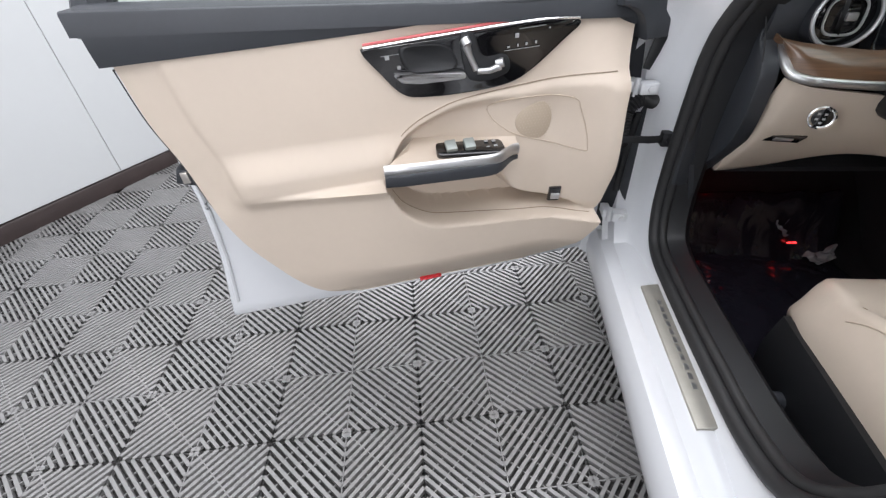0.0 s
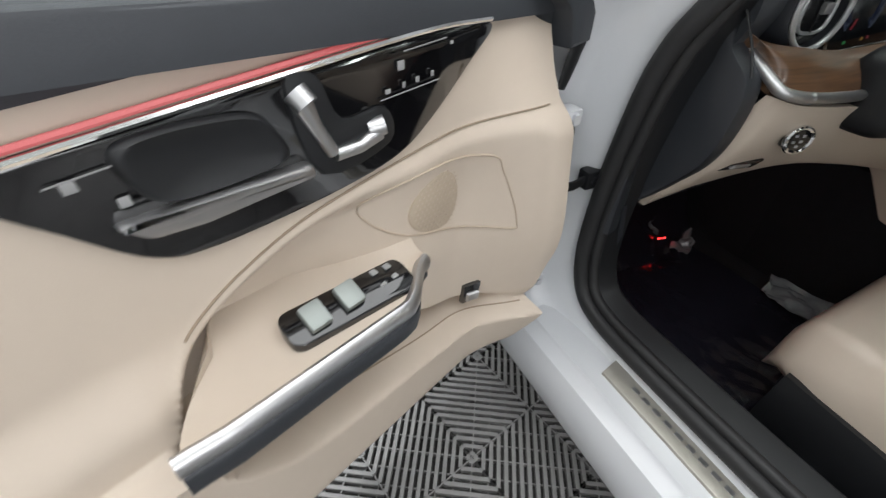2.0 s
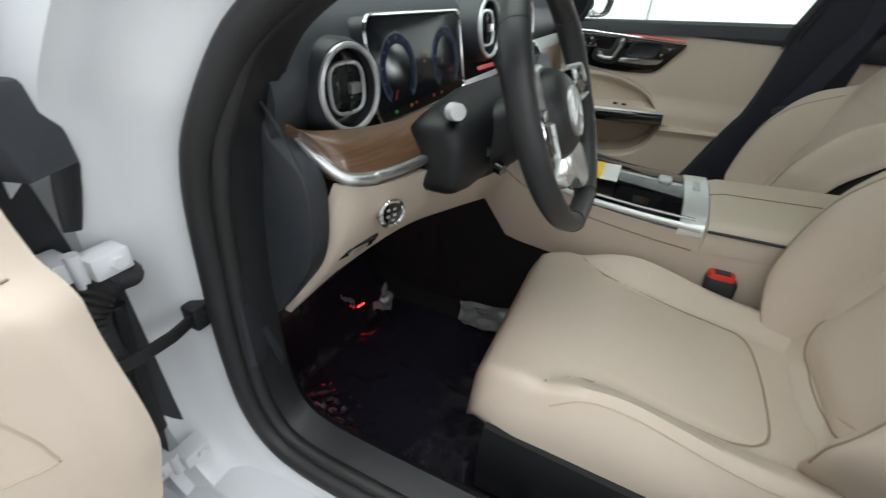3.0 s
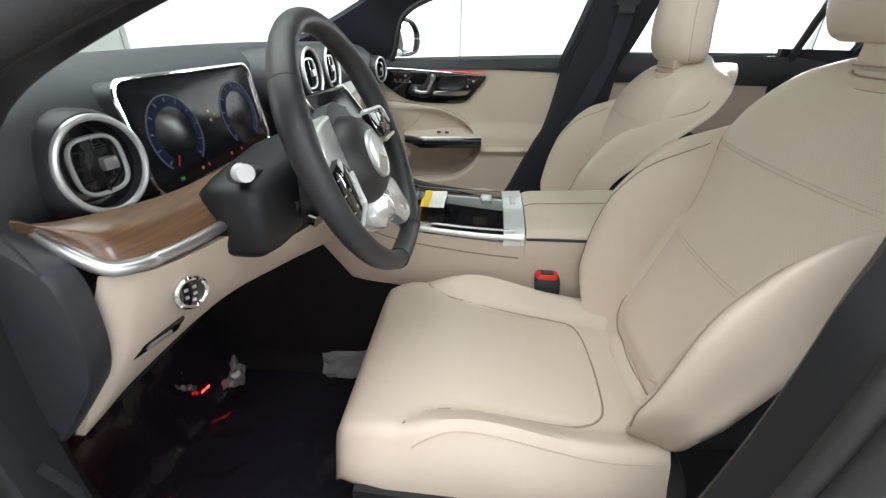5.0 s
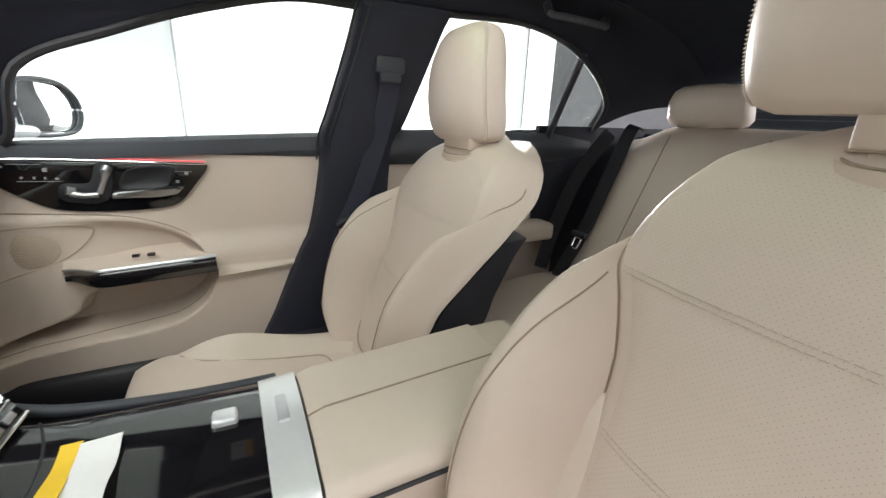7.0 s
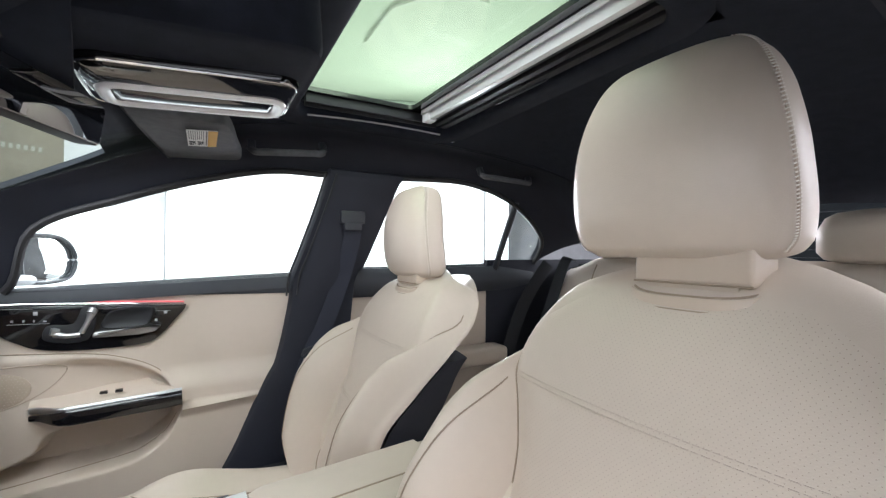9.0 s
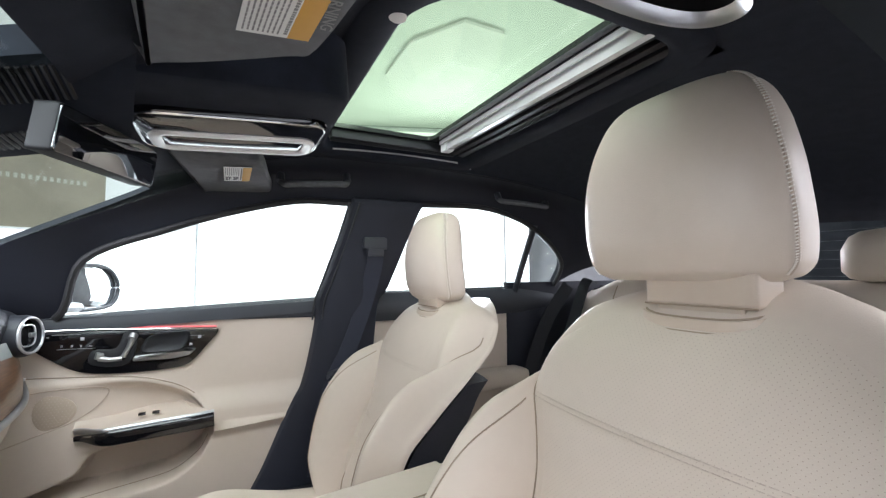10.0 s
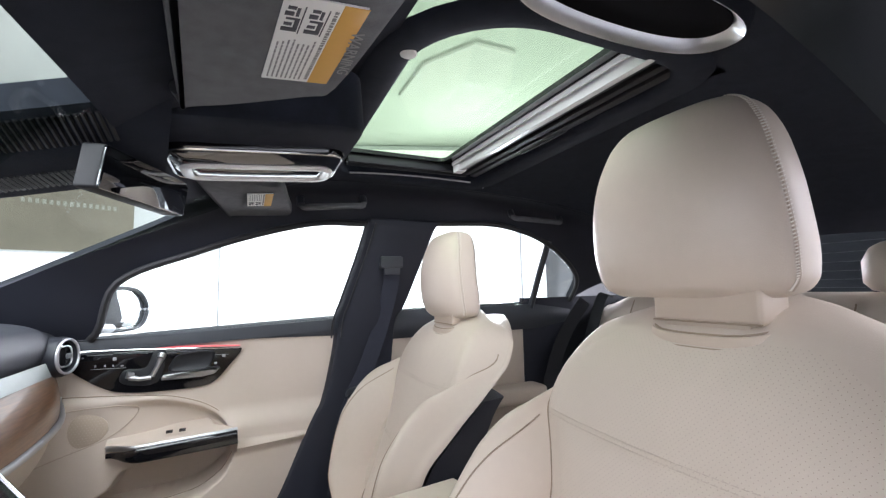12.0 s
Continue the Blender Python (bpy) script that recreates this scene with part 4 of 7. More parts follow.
    part("pad_front", slab(spline([(0.10, 0.924), (0.068, 0.914), (0.048, 0.897), (0.033, 0.857)], 5) + [(-0.016, 0.859), (-0.012, 0.936), (0.10, 0.94)], -0.05, 0.036, lambda a, b, d: D(a, d, b), 0.006), SOFTBLACK, door, "black soft front corner of the upper pad")
    # No seam: a thin dark line paints the crease shade along the pocket.
    part("pocket_crease_shade", tube([D(u, door_relief(u, pocket_low(u) - 0.004) + 0.001, pocket_low(u) - 0.004) for u in np.linspace(0.125, 0.585, 60)], 0.0013, 6), SEAM, door)
    if not opened:
        return door
    bt = part("trunk_button", slab([(0.184, 0.552), (0.208, 0.548), (0.210, 0.512), (0.187, 0.515)], -0.004, 0.004, lambda a, b, d: D(a, d + door_relief(a, 0.565) + 0.002, b), 0.002), GLOSS, door, "small black trunk button")
    part("rocker", slab([(0.188, 0.535), (0.205, 0.533), (0.206, 0.518), (0.189, 0.52)], 0.004, 0.009, lambda a, b, d: D(a, d + door_relief(a, 0.565) + 0.002, b), 0.002), SILVER, bt)
    if opened:
        shell = [(0.0, 0.30), (0.02, 0.245), (0.5, 0.240), (0.71, 0.239), (1.055, 0.245), (1.052, 0.29), (1.028, 0.42), (1.02, 0.497), (1.015, 0.60), (1.02, 0.70), (1.035, 0.90), (1.04, 0.94), (-0.01, 0.93), (0.0, 0.6)]
        part("shell", slab(shell, -0.15, -0.084, lambda a, b, d: D(a, d, b), 0.012), WHITE, door, "white painted door shell")
        part("end_face", sheet(lambda a, b: D(0.005 + 0.080 * a, -0.084 + 0.115 * a, 0.40 + 0.30 * b), 6, 6, 0.012, tuple(M.to_3x3() @ Vector((-0.85, 0.5, 0)))), WHITE, door, "white painted front end of the door")
        part("shell_step", tube([D(a, -0.083, b) for a, b in spline([(1.03, 0.30), (1.012, 0.42), (1.005, 0.5), (1.0, 0.6), (1.008, 0.7)], 6)], 0.006, 8), WHITE, door)
        edge = [D(interp(z, *DOOR_UR) + 0.007, -0.030, z) for z in np.linspace(0.90, 0.335, 30)] + [D(u, -0.030, 0.318) for u in (0.70, 0.6, 0.4, 0.2)]
        part("edge_seal", tube(edge, 0.008, 8), RUBBER, door, "black rubber seal along the door edge")
        part("edge_flange", tube([D(interp(z, *DOOR_UR) + 0.001, -0.012, z) for z in np.linspace(0.90, 0.33, 40)] + [D(u, -0.012, 0.3095) for u in (0.72, 0.6, 0.4, 0.25)], 0.0032, 8), WHITE, door, "thin white flange round the lining")
        lt = part("latch", moved(box(-0.022, 0.016, -0.02, 0.014, -0.016, 0.016, 0.004), M @ Matrix.Translation((0.985, -0.02, 0.697)) @ Matrix.Rotation(radians(-20), 4, "Y")), DARKPLASTIC, door, "black door latch")
        part("claw", moved(box(-0.008, 0.006, 0.010, 0.018, -0.012, 0.012, 0.002), M @ Matrix.Translation((0.985, -0.02, 0.697))), STEEL, lt)
        part("reflector", slab([(0.486, 0.3125), (0.544, 0.3125), (0.544, 0.3195), (0.486, 0.3195)], -0.012, 0.0005, lambda a, b, d: D(a, d, b), 0.003), REDREFLECT, door, "red reflector on the lower door edge")
        gl = part("window", sheet(lambda a, b: D(0.15 + 0.86 * a, -0.04 - 0.16 * b * 0.8, 0.93 + (0.10 + 0.22 * math.sin(math.pi * (0.1 + 0.5 * a))) * b), 10, 6, 0.004, nrm), GLASS, door, "clear driver window")
        gl.visible_shadow = False
        fr = [D(0.04, -0.03, 0.92), D(0.12, -0.07, 1.03), D(0.30, -0.11, 1.13), D(0.52, -0.15, 1.215), D(0.72, -0.165, 1.25), D(0.90, -0.165, 1.25), D(0.97, -0.14, 1.18), D(1.04, -0.06, 0.94)]
        part("window_frame", tube(spline(fr, 6), [0.022] * 37 + [0.034] * 6, 8), SOFTBLACK, door, "black window frame")
        part("mirror_base", slab([(-0.01, 0.90), (0.10, 0.935), (0.06, 1.0), (-0.01, 0.95)], -0.08, 0.0, lambda a, b, d: D(a, d, b), 0.01), SOFTBLACK, door, "black mirror base cover")
    return door


DRIVER_M = Matrix(((-0.939, 0.344, 0, -0.828), (-0.344, -0.939, 0, -0.060), (0, 0, 1, 0), (0, 0, 0, 1)))
PASS_M = Matrix(((0, -1, 0, 0.722), (-1, 0, 0, -0.02), (0, 0, 1, -0.008), (0, 0, 0, 1)))
make_door("driver_door", DRIVER_M, "wide open white driver door with beige and black lining", True)
make_door("passenger_door", PASS_M, "closed passenger door with beige and black lining", False)

# ---- rear passenger door lining ----
rear_door = thing("rear_door", (0.72, -1.35, 0.3), "closed rear door lining in beige and black", "car door")
part("panel", sheet(lambda a, b: (0.715 - 0.02 * smooth(0.6, 0.3, b), -1.06 - 0.66 * a, 0.36 + 0.52 * b), 12, 14, 0.03, (-1, 0, 0)), SOFTBEIGE, rear_door, "beige rear door panel")
part("upper_pad", sheet(lambda a, b: (0.705 - 0.02 * math.sin(math.pi * b), -1.06 - 0.78 * a, 0.88 + 0.095 * b), 12, 8, 0.04, (-1, 0, 0)), SOFTBLACK, rear_door, "black upper pad")
part("armrest", box(0.62, 0.72, -1.66, -1.25, 0.62, 0.68, 0.02, 3), SOFTBEIGE, rear_door, "beige rear armrest")

# ---- front seats ----
SEAT_X = -0.355


def back_width(s):
    """Half the width of the backrest at the share s of its height."""
    return interp(s, [0, 0.06, 0.15, 0.28, 0.45, 0.60, 0.70, 0.78, 0.86, 0.92, 0.96, 0.985, 1.0], [0.150, 0.180, 0.218, 0.245, 0.250, 0.246, 0.240, 0.228, 0.209, 0.186, 0.160, 0.132, 0.085])


def seam_at(s):
    """Where the wing meets the centre panel, as a share of the half width."""
    return min(0.965, interp(s, [0, 0.15, 0.33, 0.41, 0.57, 0.635, 0.68, 0.75, 0.82, 0.90, 1.0], [0.134, 0.142, 0.149, 0.151, 0.161, 0.173, 0.184, 0.203, 0.207, 0.195, 0.19]) / back_width(s))


def back_point(s, t, front=True):
    """A point of the backrest: s from the base to the top, t across; the wings stand proud of the centre."""
    y = interp(s, [0, 0.15, 0.5, 0.8, 1.0], [-0.885, -0.925, -1.0, -1.06, -1.158])
    z = 0.47 + 0.54 * s + 0.042 * smooth(0.74, 1.0, s) - 0.035 * abs(t) ** 3 * smooth(0.80, 1.0, s)
    w = back_width(s)
    a = abs(t)
    seam = seam_at(s)
    wing = interp(s, [0, 0.1, 0.2, 0.45, 0.60, 0.69, 0.76, 0.86], [0.035, 0.075, 0.105, 0.125, 0.104, 0.078, 0.052, 0.022])
    q = max(0.0, (a - seam) / (1 - seam))
    f = wing * (1 - (1 - min(1.0, q / 0.62)) ** 2.3)
    f -= 0.0055 * math.exp(-((a - seam) / 0.022) ** 2) * smooth(0.92, 0.84, s) * smooth(0.04, 0.12, s)
    f += (0.015 * (1 - min(1.0, a / seam) ** 4) * smooth(0.05, 0.16, s)) * smooth(1.0, 0.55, s)
    f += smooth(0.5, 0.3, a) * (0.010 * math.sin(math.pi * min(1.0, s / 0.07)) - 0.006 * math.exp(-((s - 0.07) / 0.014) ** 2))
    f -= 0.055 * smooth(0.90, 1.0, s) ** 2
    nrm = (0.92, 0.39)
    fe = interp(s, [0, 0.25, 0.45, 0.6, 0.75, 0.86, 1.0], [-0.01, 0.055, 0.05, 0.005, -0.055, -0.10, -0.085])
    k = smooth(0.84, 1.0, a) ** 1.6
    f = f * (1 - k) + fe * k
    if not front:
        f = fe - 0.012 - 0.05 * (1 - a * a)
    return (SEAT_X + t * w, y + f * nrm[0], z + f * nrm[1] * 0.6)


def back_rings(t0, t1, nb=84):
    rings = []
    for i in range(nb + 1):
        s = i / nb
        m = seam_at(s)
        side = [m + (1 - m) * (k / 26) ** 1.5 for k in range(1, 27)]
        mid = [m * math.sin(math.pi / 2 * k / 26) for k in range(0, 27)]
        half = mid + side
        ts = [-t for t in half[:0:-1]] + half
        rings.append([back_point(s, t) for t in ts] + [back_point(s, t, False) for t in np.linspace(t1, t0, 15)])
    return rings


def cushion_seam(s):
    return interp(s, [0, 0.1, 0.55, 0.66, 0.73, 0.78, 0.82], [0.58, 0.60, 0.62, 0.66, 0.75, 0.88, 1.0])


def cushion_point(s, t, top=True):
    """s from the rear to the front edge, t across."""
    y = interp(s, [0, 0.85, 0.95, 1.0], [-0.90, -0.475, -0.428, -0.412])
    z = interp(s, [0, 0.3, 0.8, 0.93, 1.0], [0.488, 0.500, 0.535, 0.520, 0.470])
    w = interp(s, [0, 0.2, 0.8, 0.93, 1.0], [0.215, 0.225, 0.228, 0.215, 0.19])
    a = abs(t)
    seam = cushion_seam(s)
    f = 0.046 * smooth(seam - 0.06, seam + 0.28, a) * smooth(0.90, 0.50, s) * (1 - 0.35 * smooth(0.5, 0.15, s)) - 0.006 * math.exp(-((a - seam) / 0.03) ** 2) * smooth(0.84, 0.78, s)
    f -= 0.004 * math.exp(-((s - 0.12) / 0.02) ** 2) * smooth(0.6, 0.5, a)
    f -= 0.075 * smooth(0.82, 1.0, a) ** 1.7
    f += 0.010 * math.sin(math.pi * s) * (1 - min(1, a / 0.6) ** 2)
    if not top:
        return (SEAT_X - 0.01 + t * w * 0.97, y - 0.02 * s, 0.405 + 0.01 * s)
    return (SEAT_X - 0.01 + t * w, y, z + f)


def head_ring(z, n=72):
    k = (z - 1.03) / 0.235
    w = interp(k, [0, 0.03, 0.10, 0.25, 0.45, 0.7, 0.84, 0.92, 0.97, 1.0], [0.098, 0.116, 0.126, 0.129, 0.126, 0.114, 0.101, 0.088, 0.070, 0.040])
    d = interp(k, [0, 0.05, 0.2, 0.6, 0.85, 0.95, 1.0], [0.030, 0.042, 0.050, 0.050, 0.044, 0.034, 0.012])
    yc = -1.135 + 0.018 * math.sin(math.pi * k) - 0.01 * k
    return [(SEAT_X + 0.030 + x, yc + y - 0.9 * x * x, z) for x, y in superell(n, w, d, 3.2)]


def make_seat():
    seat = thing("front_seat", (SEAT_X, -0.75, 0.24), "beige leather driver seat with perforated backrest and headrest", "car seat", "front seats")
    back = part("backrest", loft(back_rings(-1, 1)), LEATHER, seat, "beige leather backrest with raised wings", 70)

    def insert(u, v):
        s = 0.085 + 0.83 * u
        seam = min(0.93, seam_at(s)) * (0.55 + 0.45 * smooth(0.0, 0.10, u))
        x, y, z = back_point(s, (2 * v - 1) * (seam - 0.07) * (1 if s < 0.85 else 1 - 0.5 * (s - 0.85) / 0.1))
        e = smooth(0, 0.06, min(v, 1 - v)) * smooth(1.0, 0.93, u) * smooth(0.0, 0.05, u)
        return (x, y - 0.0012 + 0.0028 * e, z + 0.001)
    part("insert", sheet(insert, 60, 40, 0.002, (0, 1, 0)), PERF, back, "perforated beige leather panel", 70)
    half_seam = [(s, seam_at(s)) for s in np.linspace(0.88, 0.19, 76)] + spline([(0.18, seam_at(0.18)), (0.115, 0.56), (0.080, 0.42), (0.068, 0.2), (0.066, 0.0)], 8)
    horse = half_seam + [(s, -t) for s, t in half_seam[-2::-1]]
    part("seam", tube([Vector(back_point(s, t)) + Vector((0, 0.0012, 0)) for s, t in horse], 0.0016, 6), SEAM, back)
    for sg_ in (-1, 1):
        part("wing_seam", tube([Vector(back_point(s, sg_ * (seam_at(s) + (1 - seam_at(s)) * interp(s, [0.10, 0.3, 0.55, 0.72], [0.60, 0.60, 0.46, 0.06])))) + Vector((0, 0.0009, 0)) for s in np.linspace(0.10, 0.72, 60)], 0.0011, 6), SEAM, back)
    for s0, half in ((0.722, 0.80), (0.44, 0.54)):
        for off in (0, 0.010):
            row = []
            for i in range(44):
                ta, tb = (-half + 2 * half * (i + k) / 44 for k in (0.14, 0.86))
                row.append(tube([Vector(back_point(s0 + 0.010 * (t / half) ** 2 + off, t)) + Vector((0, 0.0024, 0.001)) for t in (ta, tb)], 0.0005, 5))
            part("cross_stitch", both(*row), CROSS, back)
    part("back_shell", loft([[(x0 * 0.97 + SEAT_X * 0.03, y0 - 0.012, z0) for x0, y0, z0 in [back_point(s, t, False) for t in np.linspace(-1.0, 1.0, 21)]] + [(x0 * 0.9 + SEAT_X * 0.1, y0 - 0.075 - 0.06 * smooth(0.75, 0.4, s), z0) for x0, y0, z0 in [back_point(s, t, False) for t in np.linspace(1.0, -1.0, 21)]] for s in np.linspace(0.0, 0.72, 24)]), NAVY, seat, "black rear shell of the backrest", 60)
    rings = []
    for i in range(33):
        s = i / 32
        rings.append([cushion_point(s, t) for t in np.linspace(-1, 1, 41)] + [cushion_point(s, t, False) for t in np.linspace(1, -1, 11)])
    cu = part("cushion", loft(rings), LEATHER, seat, "beige leather seat cushion", 70)
    half_seam = [(s, cushion_seam(s)) for s in np.linspace(0.765, 0.26, 28)] + spline([(0.24, 0.60), (0.17, 0.55), (0.13, 0.40), (0.12, 0.0)], 6)
    horse = half_seam + [(s, -t) for s, t in half_seam[-2::-1]]
    part("seam", tube([Vector(cushion_point(s, t)) + Vector((0, 0, 0.001)) for s, t in horse], 0.0018, 6), SEAM, cu)
    for sg_ in (-1, 1):
        part("side_seam", tube([Vector(cushion_point(s, sg_ * (0.90 + 0.04 * smooth(0.6, 0.8, s)))) + Vector((0, 0, 0.0006)) for s in np.linspace(0.05, 0.72, 36)], 0.0012, 6), STITCH, cu)
    base = part("seat_base", loft([[(SEAT_X + x * k, -0.70 + y * k, z) for x, y in superell(36, 0.232, 0.265, 6)] for z, k in ((0.255, 0.93), (0.27, 0.97), (0.36, 1.0), (0.42, 1.0), (0.43, 0.97))]), STALKBLACK, seat, "black plastic seat base", 50)
    part("valance", sheet(lambda u, v: (SEAT_X - 0.243 - 0.012 * math.sin(math.pi * v), -0.455 - 0.50 * u, 0.275 + (0.165 - 0.03 * u) * v), 12, 6, 0.012, (-1, 0, 0)), STALKBLACK, seat, "black side valance")
    part("knob", tube([(SEAT_X - 0.25, -0.56, 0.325), (SEAT_X - 0.272, -0.56, 0.325)], 0.016, 14), DARKPLASTIC, base)
    zs = [1.03 + 0.235 * (0.5 - 0.5 * math.cos(math.pi * k / 44)) for k in range(45)]
    head = part("headrest", loft([head_ring(z) for z in zs]), LEATHER, seat, "beige leather headrest with pale piping", 70)
    pip = []
    for z in zs[5:-4]:
        r = head_ring(z)
        pip.append(r[3])
    for sg_ in (-1, 1):
        line = [(SEAT_X + 0.030 + sg_ * (x - SEAT_X - 0.030), y, z) for x, y, z in pip]
        part("piping", tube(line, 0.0018, 6, up=(0, 1, 0)), STITCH, head)
        fine = spline(line, 4)
        ties = []
        for a, b in zip(fine[::2], fine[1::2]):
            a, b = Vector(a), Vector(b)
            ties.append(tube([a + Vector((0, 0.005, 0)), a.lerp(b, 0.5) + Vector((sg_ * 0.001, -0.001, 0.001)), b + Vector((0, -0.007, 0.002))], 0.0008, 5))
        part("cross_stitch", both(*ties), STITCHPALE, head, "pale cross stitches along the piping")
    post = part("headrest_post", both(box(SEAT_X - 0.066, SEAT_X + 0.058, -1.160, -1.108, 1.002, 1.062, 0.005, 3), box(SEAT_X - 0.052, SEAT_X + 0.046, -1.158, -1.112, 0.950, 1.006, 0.004)), BEIGEPLASTIC, seat, "smooth beige plastic headrest post")
    part("collar", loft([[(SEAT_X - 0.003 + x, -1.135 + y, z - 0.45 * y) for x, y in superell(48, a, b, 3)] for a, b, z in ((0.073, 0.036, 0.980), (0.077, 0.040, 1.000), (0.074, 0.038, 1.006), (0.067, 0.031, 1.004), (0.064, 0.027, 0.985))]), BEIGEPLASTIC, post)
    part("collar_gap", tube([(SEAT_X - 0.003 + x, -1.135 + y, 1.0055 - 0.45 * y) for x, y in superell(48, 0.070, 0.0345, 3)], 0.0016, 6, True), SEAM, post)
    part("post_gap", tube([(SEAT_X - 0.066, -1.1075, 1.003), (SEAT_X + 0.058, -1.1075, 1.003)], 0.0012, 6), SEAM, post)
    part("collar_seam", tube([(SEAT_X - 0.003 + x, -1.135 + y, 0.993 - 0.45 * y) for x, y in superell(48, 0.0765, 0.0395, 3)], 0.0014, 6, True), SEAM, post)
    return seat


driver_seat = make_seat()
pass_seat = copy_thing(driver_seat, pose(0.372, -0.76, 0.19) @ Matrix.Diagonal((0.95, 1, 1, 1)))
for ob in pass_seat.children:
    if ob.name.startswith("headrest") and "post" not in ob.name:
        ob.matrix_basis = pose(-0.008, -0.004, -0.012) @ ob.matrix_basis
tagged(pass_seat, "beige leather front passenger seat with dark rear shell")

# ---- rear bench ----
bench = thing("rear_bench", (0, -1.7, 0.26), "beige leather rear bench with two headrests", "car seat")


def bench_back(u, v):
    t = 2 * u - 1
    x = 0.60 * t
    a = abs(x)
    y = -1.68 - 0.27 * v + 0.03 * smooth(0.42, 0.58, a) - 0.012 * math.exp(-((a - 0.17) / 0.02) ** 2) - 0.04 * smooth(0.94, 1, v)
    return (x, y, 0.45 + (0.565 - 0.05 * smooth(0.45, 0.60, a)) * v)


part("backrest", sheet(bench_back, 60, 24, 0.10, (0, 1, 0.3)), LEATHER, bench, "beige leather bench back", 60)
part("cushion", sheet(lambda u, v: (0.62 * (2 * u - 1), -1.72 + 0.52 * v, 0.47 + 0.035 * math.sin(math.pi * min(1, v + 0.25)) - 0.05 * smooth(0.9, 1, v) - 0.01 * math.exp(-((abs(0.62 * (2 * u - 1)) - 0.2) / 0.02) ** 2)), 40, 16, 0.14, (0, 0, 1)), LEATHER, bench, "beige leather bench cushion", 60)
for x0 in (0.38, -0.30):
    hr = part("headrest", loft([[(x0 + x, -2.0 + y + 0.02 * k, 1.012 + 0.125 * k) for x, y in superell(30, w, d, 3)] for k, w, d in ((0, 0.085, 0.03), (0.06, 0.112, 0.045), (0.2, 0.125, 0.055), (0.6, 0.122, 0.055), (0.85, 0.105, 0.045), (0.95, 0.085, 0.03), (1.0, 0.04, 0.01))]), LEATHER, bench, "low beige rear headrest", 70)
    part("collar", box(x0 - 0.05, x0 + 0.05, -2.02, -1.98, 0.985, 1.018, 0.006), BEIGEPLASTIC, hr)
for x in (-0.45, -0.17, 0.17, 0.45):
    part("seam", tube([Vector(bench_back(0.5 + x / 1.2, v)) + Vector((0, 0.0015, 0)) for v in np.linspace(0.03, 0.95, 16)], 0.002, 6), SEAM, bench)


def strap_path(pts, w, th=0.0016, wide=(1, 0, 0)):
    """A flat webbing strip along a path."""
    P = spline(pts, 6)
    rings = []
    for i, p in enumerate(P):
        a, b = Vector(P[max(i - 1, 0)]), Vector(P[min(i + 1, len(P) - 1)])
        d = (b - a).normalized()
        s = Vector(wide)
        s = (s - d * s.dot(d)).normalized()
        n = d.cross(s)
        p = Vector(p)
        rings.append([p + s * (w / 2) - n * th, p + s * (w / 2) + n * th, p - s * (w / 2) + n * th, p - s * (w / 2) - n * th])
    return loft(rings)


# ---- seat belts ----
REAR_BELT = [(0.577, -1.947, 0.999), (0.572, -1.897, 0.993), (0.566, -1.806, 0.811), (0.559, -1.738, 0.676), (0.571, -1.674, 0.548), (0.578, -1.602, 0.402)]
RT = (0.556, -1.712, 0.623)
fb = thing("seat_belt", (0.68, -0.95, 0.40), "black front passenger seat belt on the middle pillar", "seat belt", "seat belts")
part("webbing", strap_path([(0.588, -1.042, 1.112), (0.606, -1.050, 1.069), (0.655, -1.033, 0.944), (0.664, -0.985, 0.806), (0.664, -0.945, 0.722), (0.664, -0.910, 0.608), (0.664, -0.89, 0.44)], 0.050, wide=(0.1, 1, 0.2)), WEBBING, fb, "black belt webbing")
part("upper_guide", both(box(0.575, 0.602, -1.082, -1.008, 1.112, 1.150, 0.008), box(0.578, 0.590, -1.072, -1.020, 1.092, 1.118, 0.004)), DARKPLASTIC, fb, "black belt guide")
tg = part("tongue", slab(round_poly([(-0.962, 0.752), (-0.922, 0.742), (-0.915, 0.722), (-0.957, 0.724)], 0.006), 0.664, 0.650, lambda p, q, d: (d, p, q), 0.004), DARKPLASTIC, fb, "black belt tongue holder")
part("plate", tube([(0.655, y, z) for y, z in round_poly([(-0.951, 0.720), (-0.925, 0.716), (-0.923, 0.688), (-0.947, 0.688)], 0.005)], 0.0034, 6, True, up=(1, 0, 0)), CHROME, tg, "steel belt plate")
db = thing("seat_belt", (-0.70, -0.98, 0.40), "black driver seat belt hanging beside the seat", "seat belt", "seat belts")
part("webbing", strap_path([(-0.615, -1.09, 1.12), (-0.625, -1.06, 0.95), (-0.63, -1.02, 0.75), (-0.64, -0.95, 0.55), (-0.65, -0.88, 0.40)], 0.046, wide=(0.2, 1, 0)), WEBBING, db, "black belt webbing")
part("tongue_holder", box(-0.645, -0.615, -1.03, -0.975, 0.66, 0.70, 0.008), DARKPLASTIC, db)
rb = thing("seat_belt", (0.42, -1.85, 0.52), "black rear seat belt across the bench back", "seat belt", "seat belts")
part("webbing", strap_path(REAR_BELT, 0.050, wide=(1, 0, 0.25)), BLACKBELT, rb, "black belt webbing")
t2 = part("tongue", box(RT[0] - 0.030, RT[0] + 0.030, RT[1] - 0.010, RT[1] + 0.012, RT[2] + 0.020, RT[2] + 0.038, 0.005), DARKPLASTIC, rb, "black belt tongue holder")
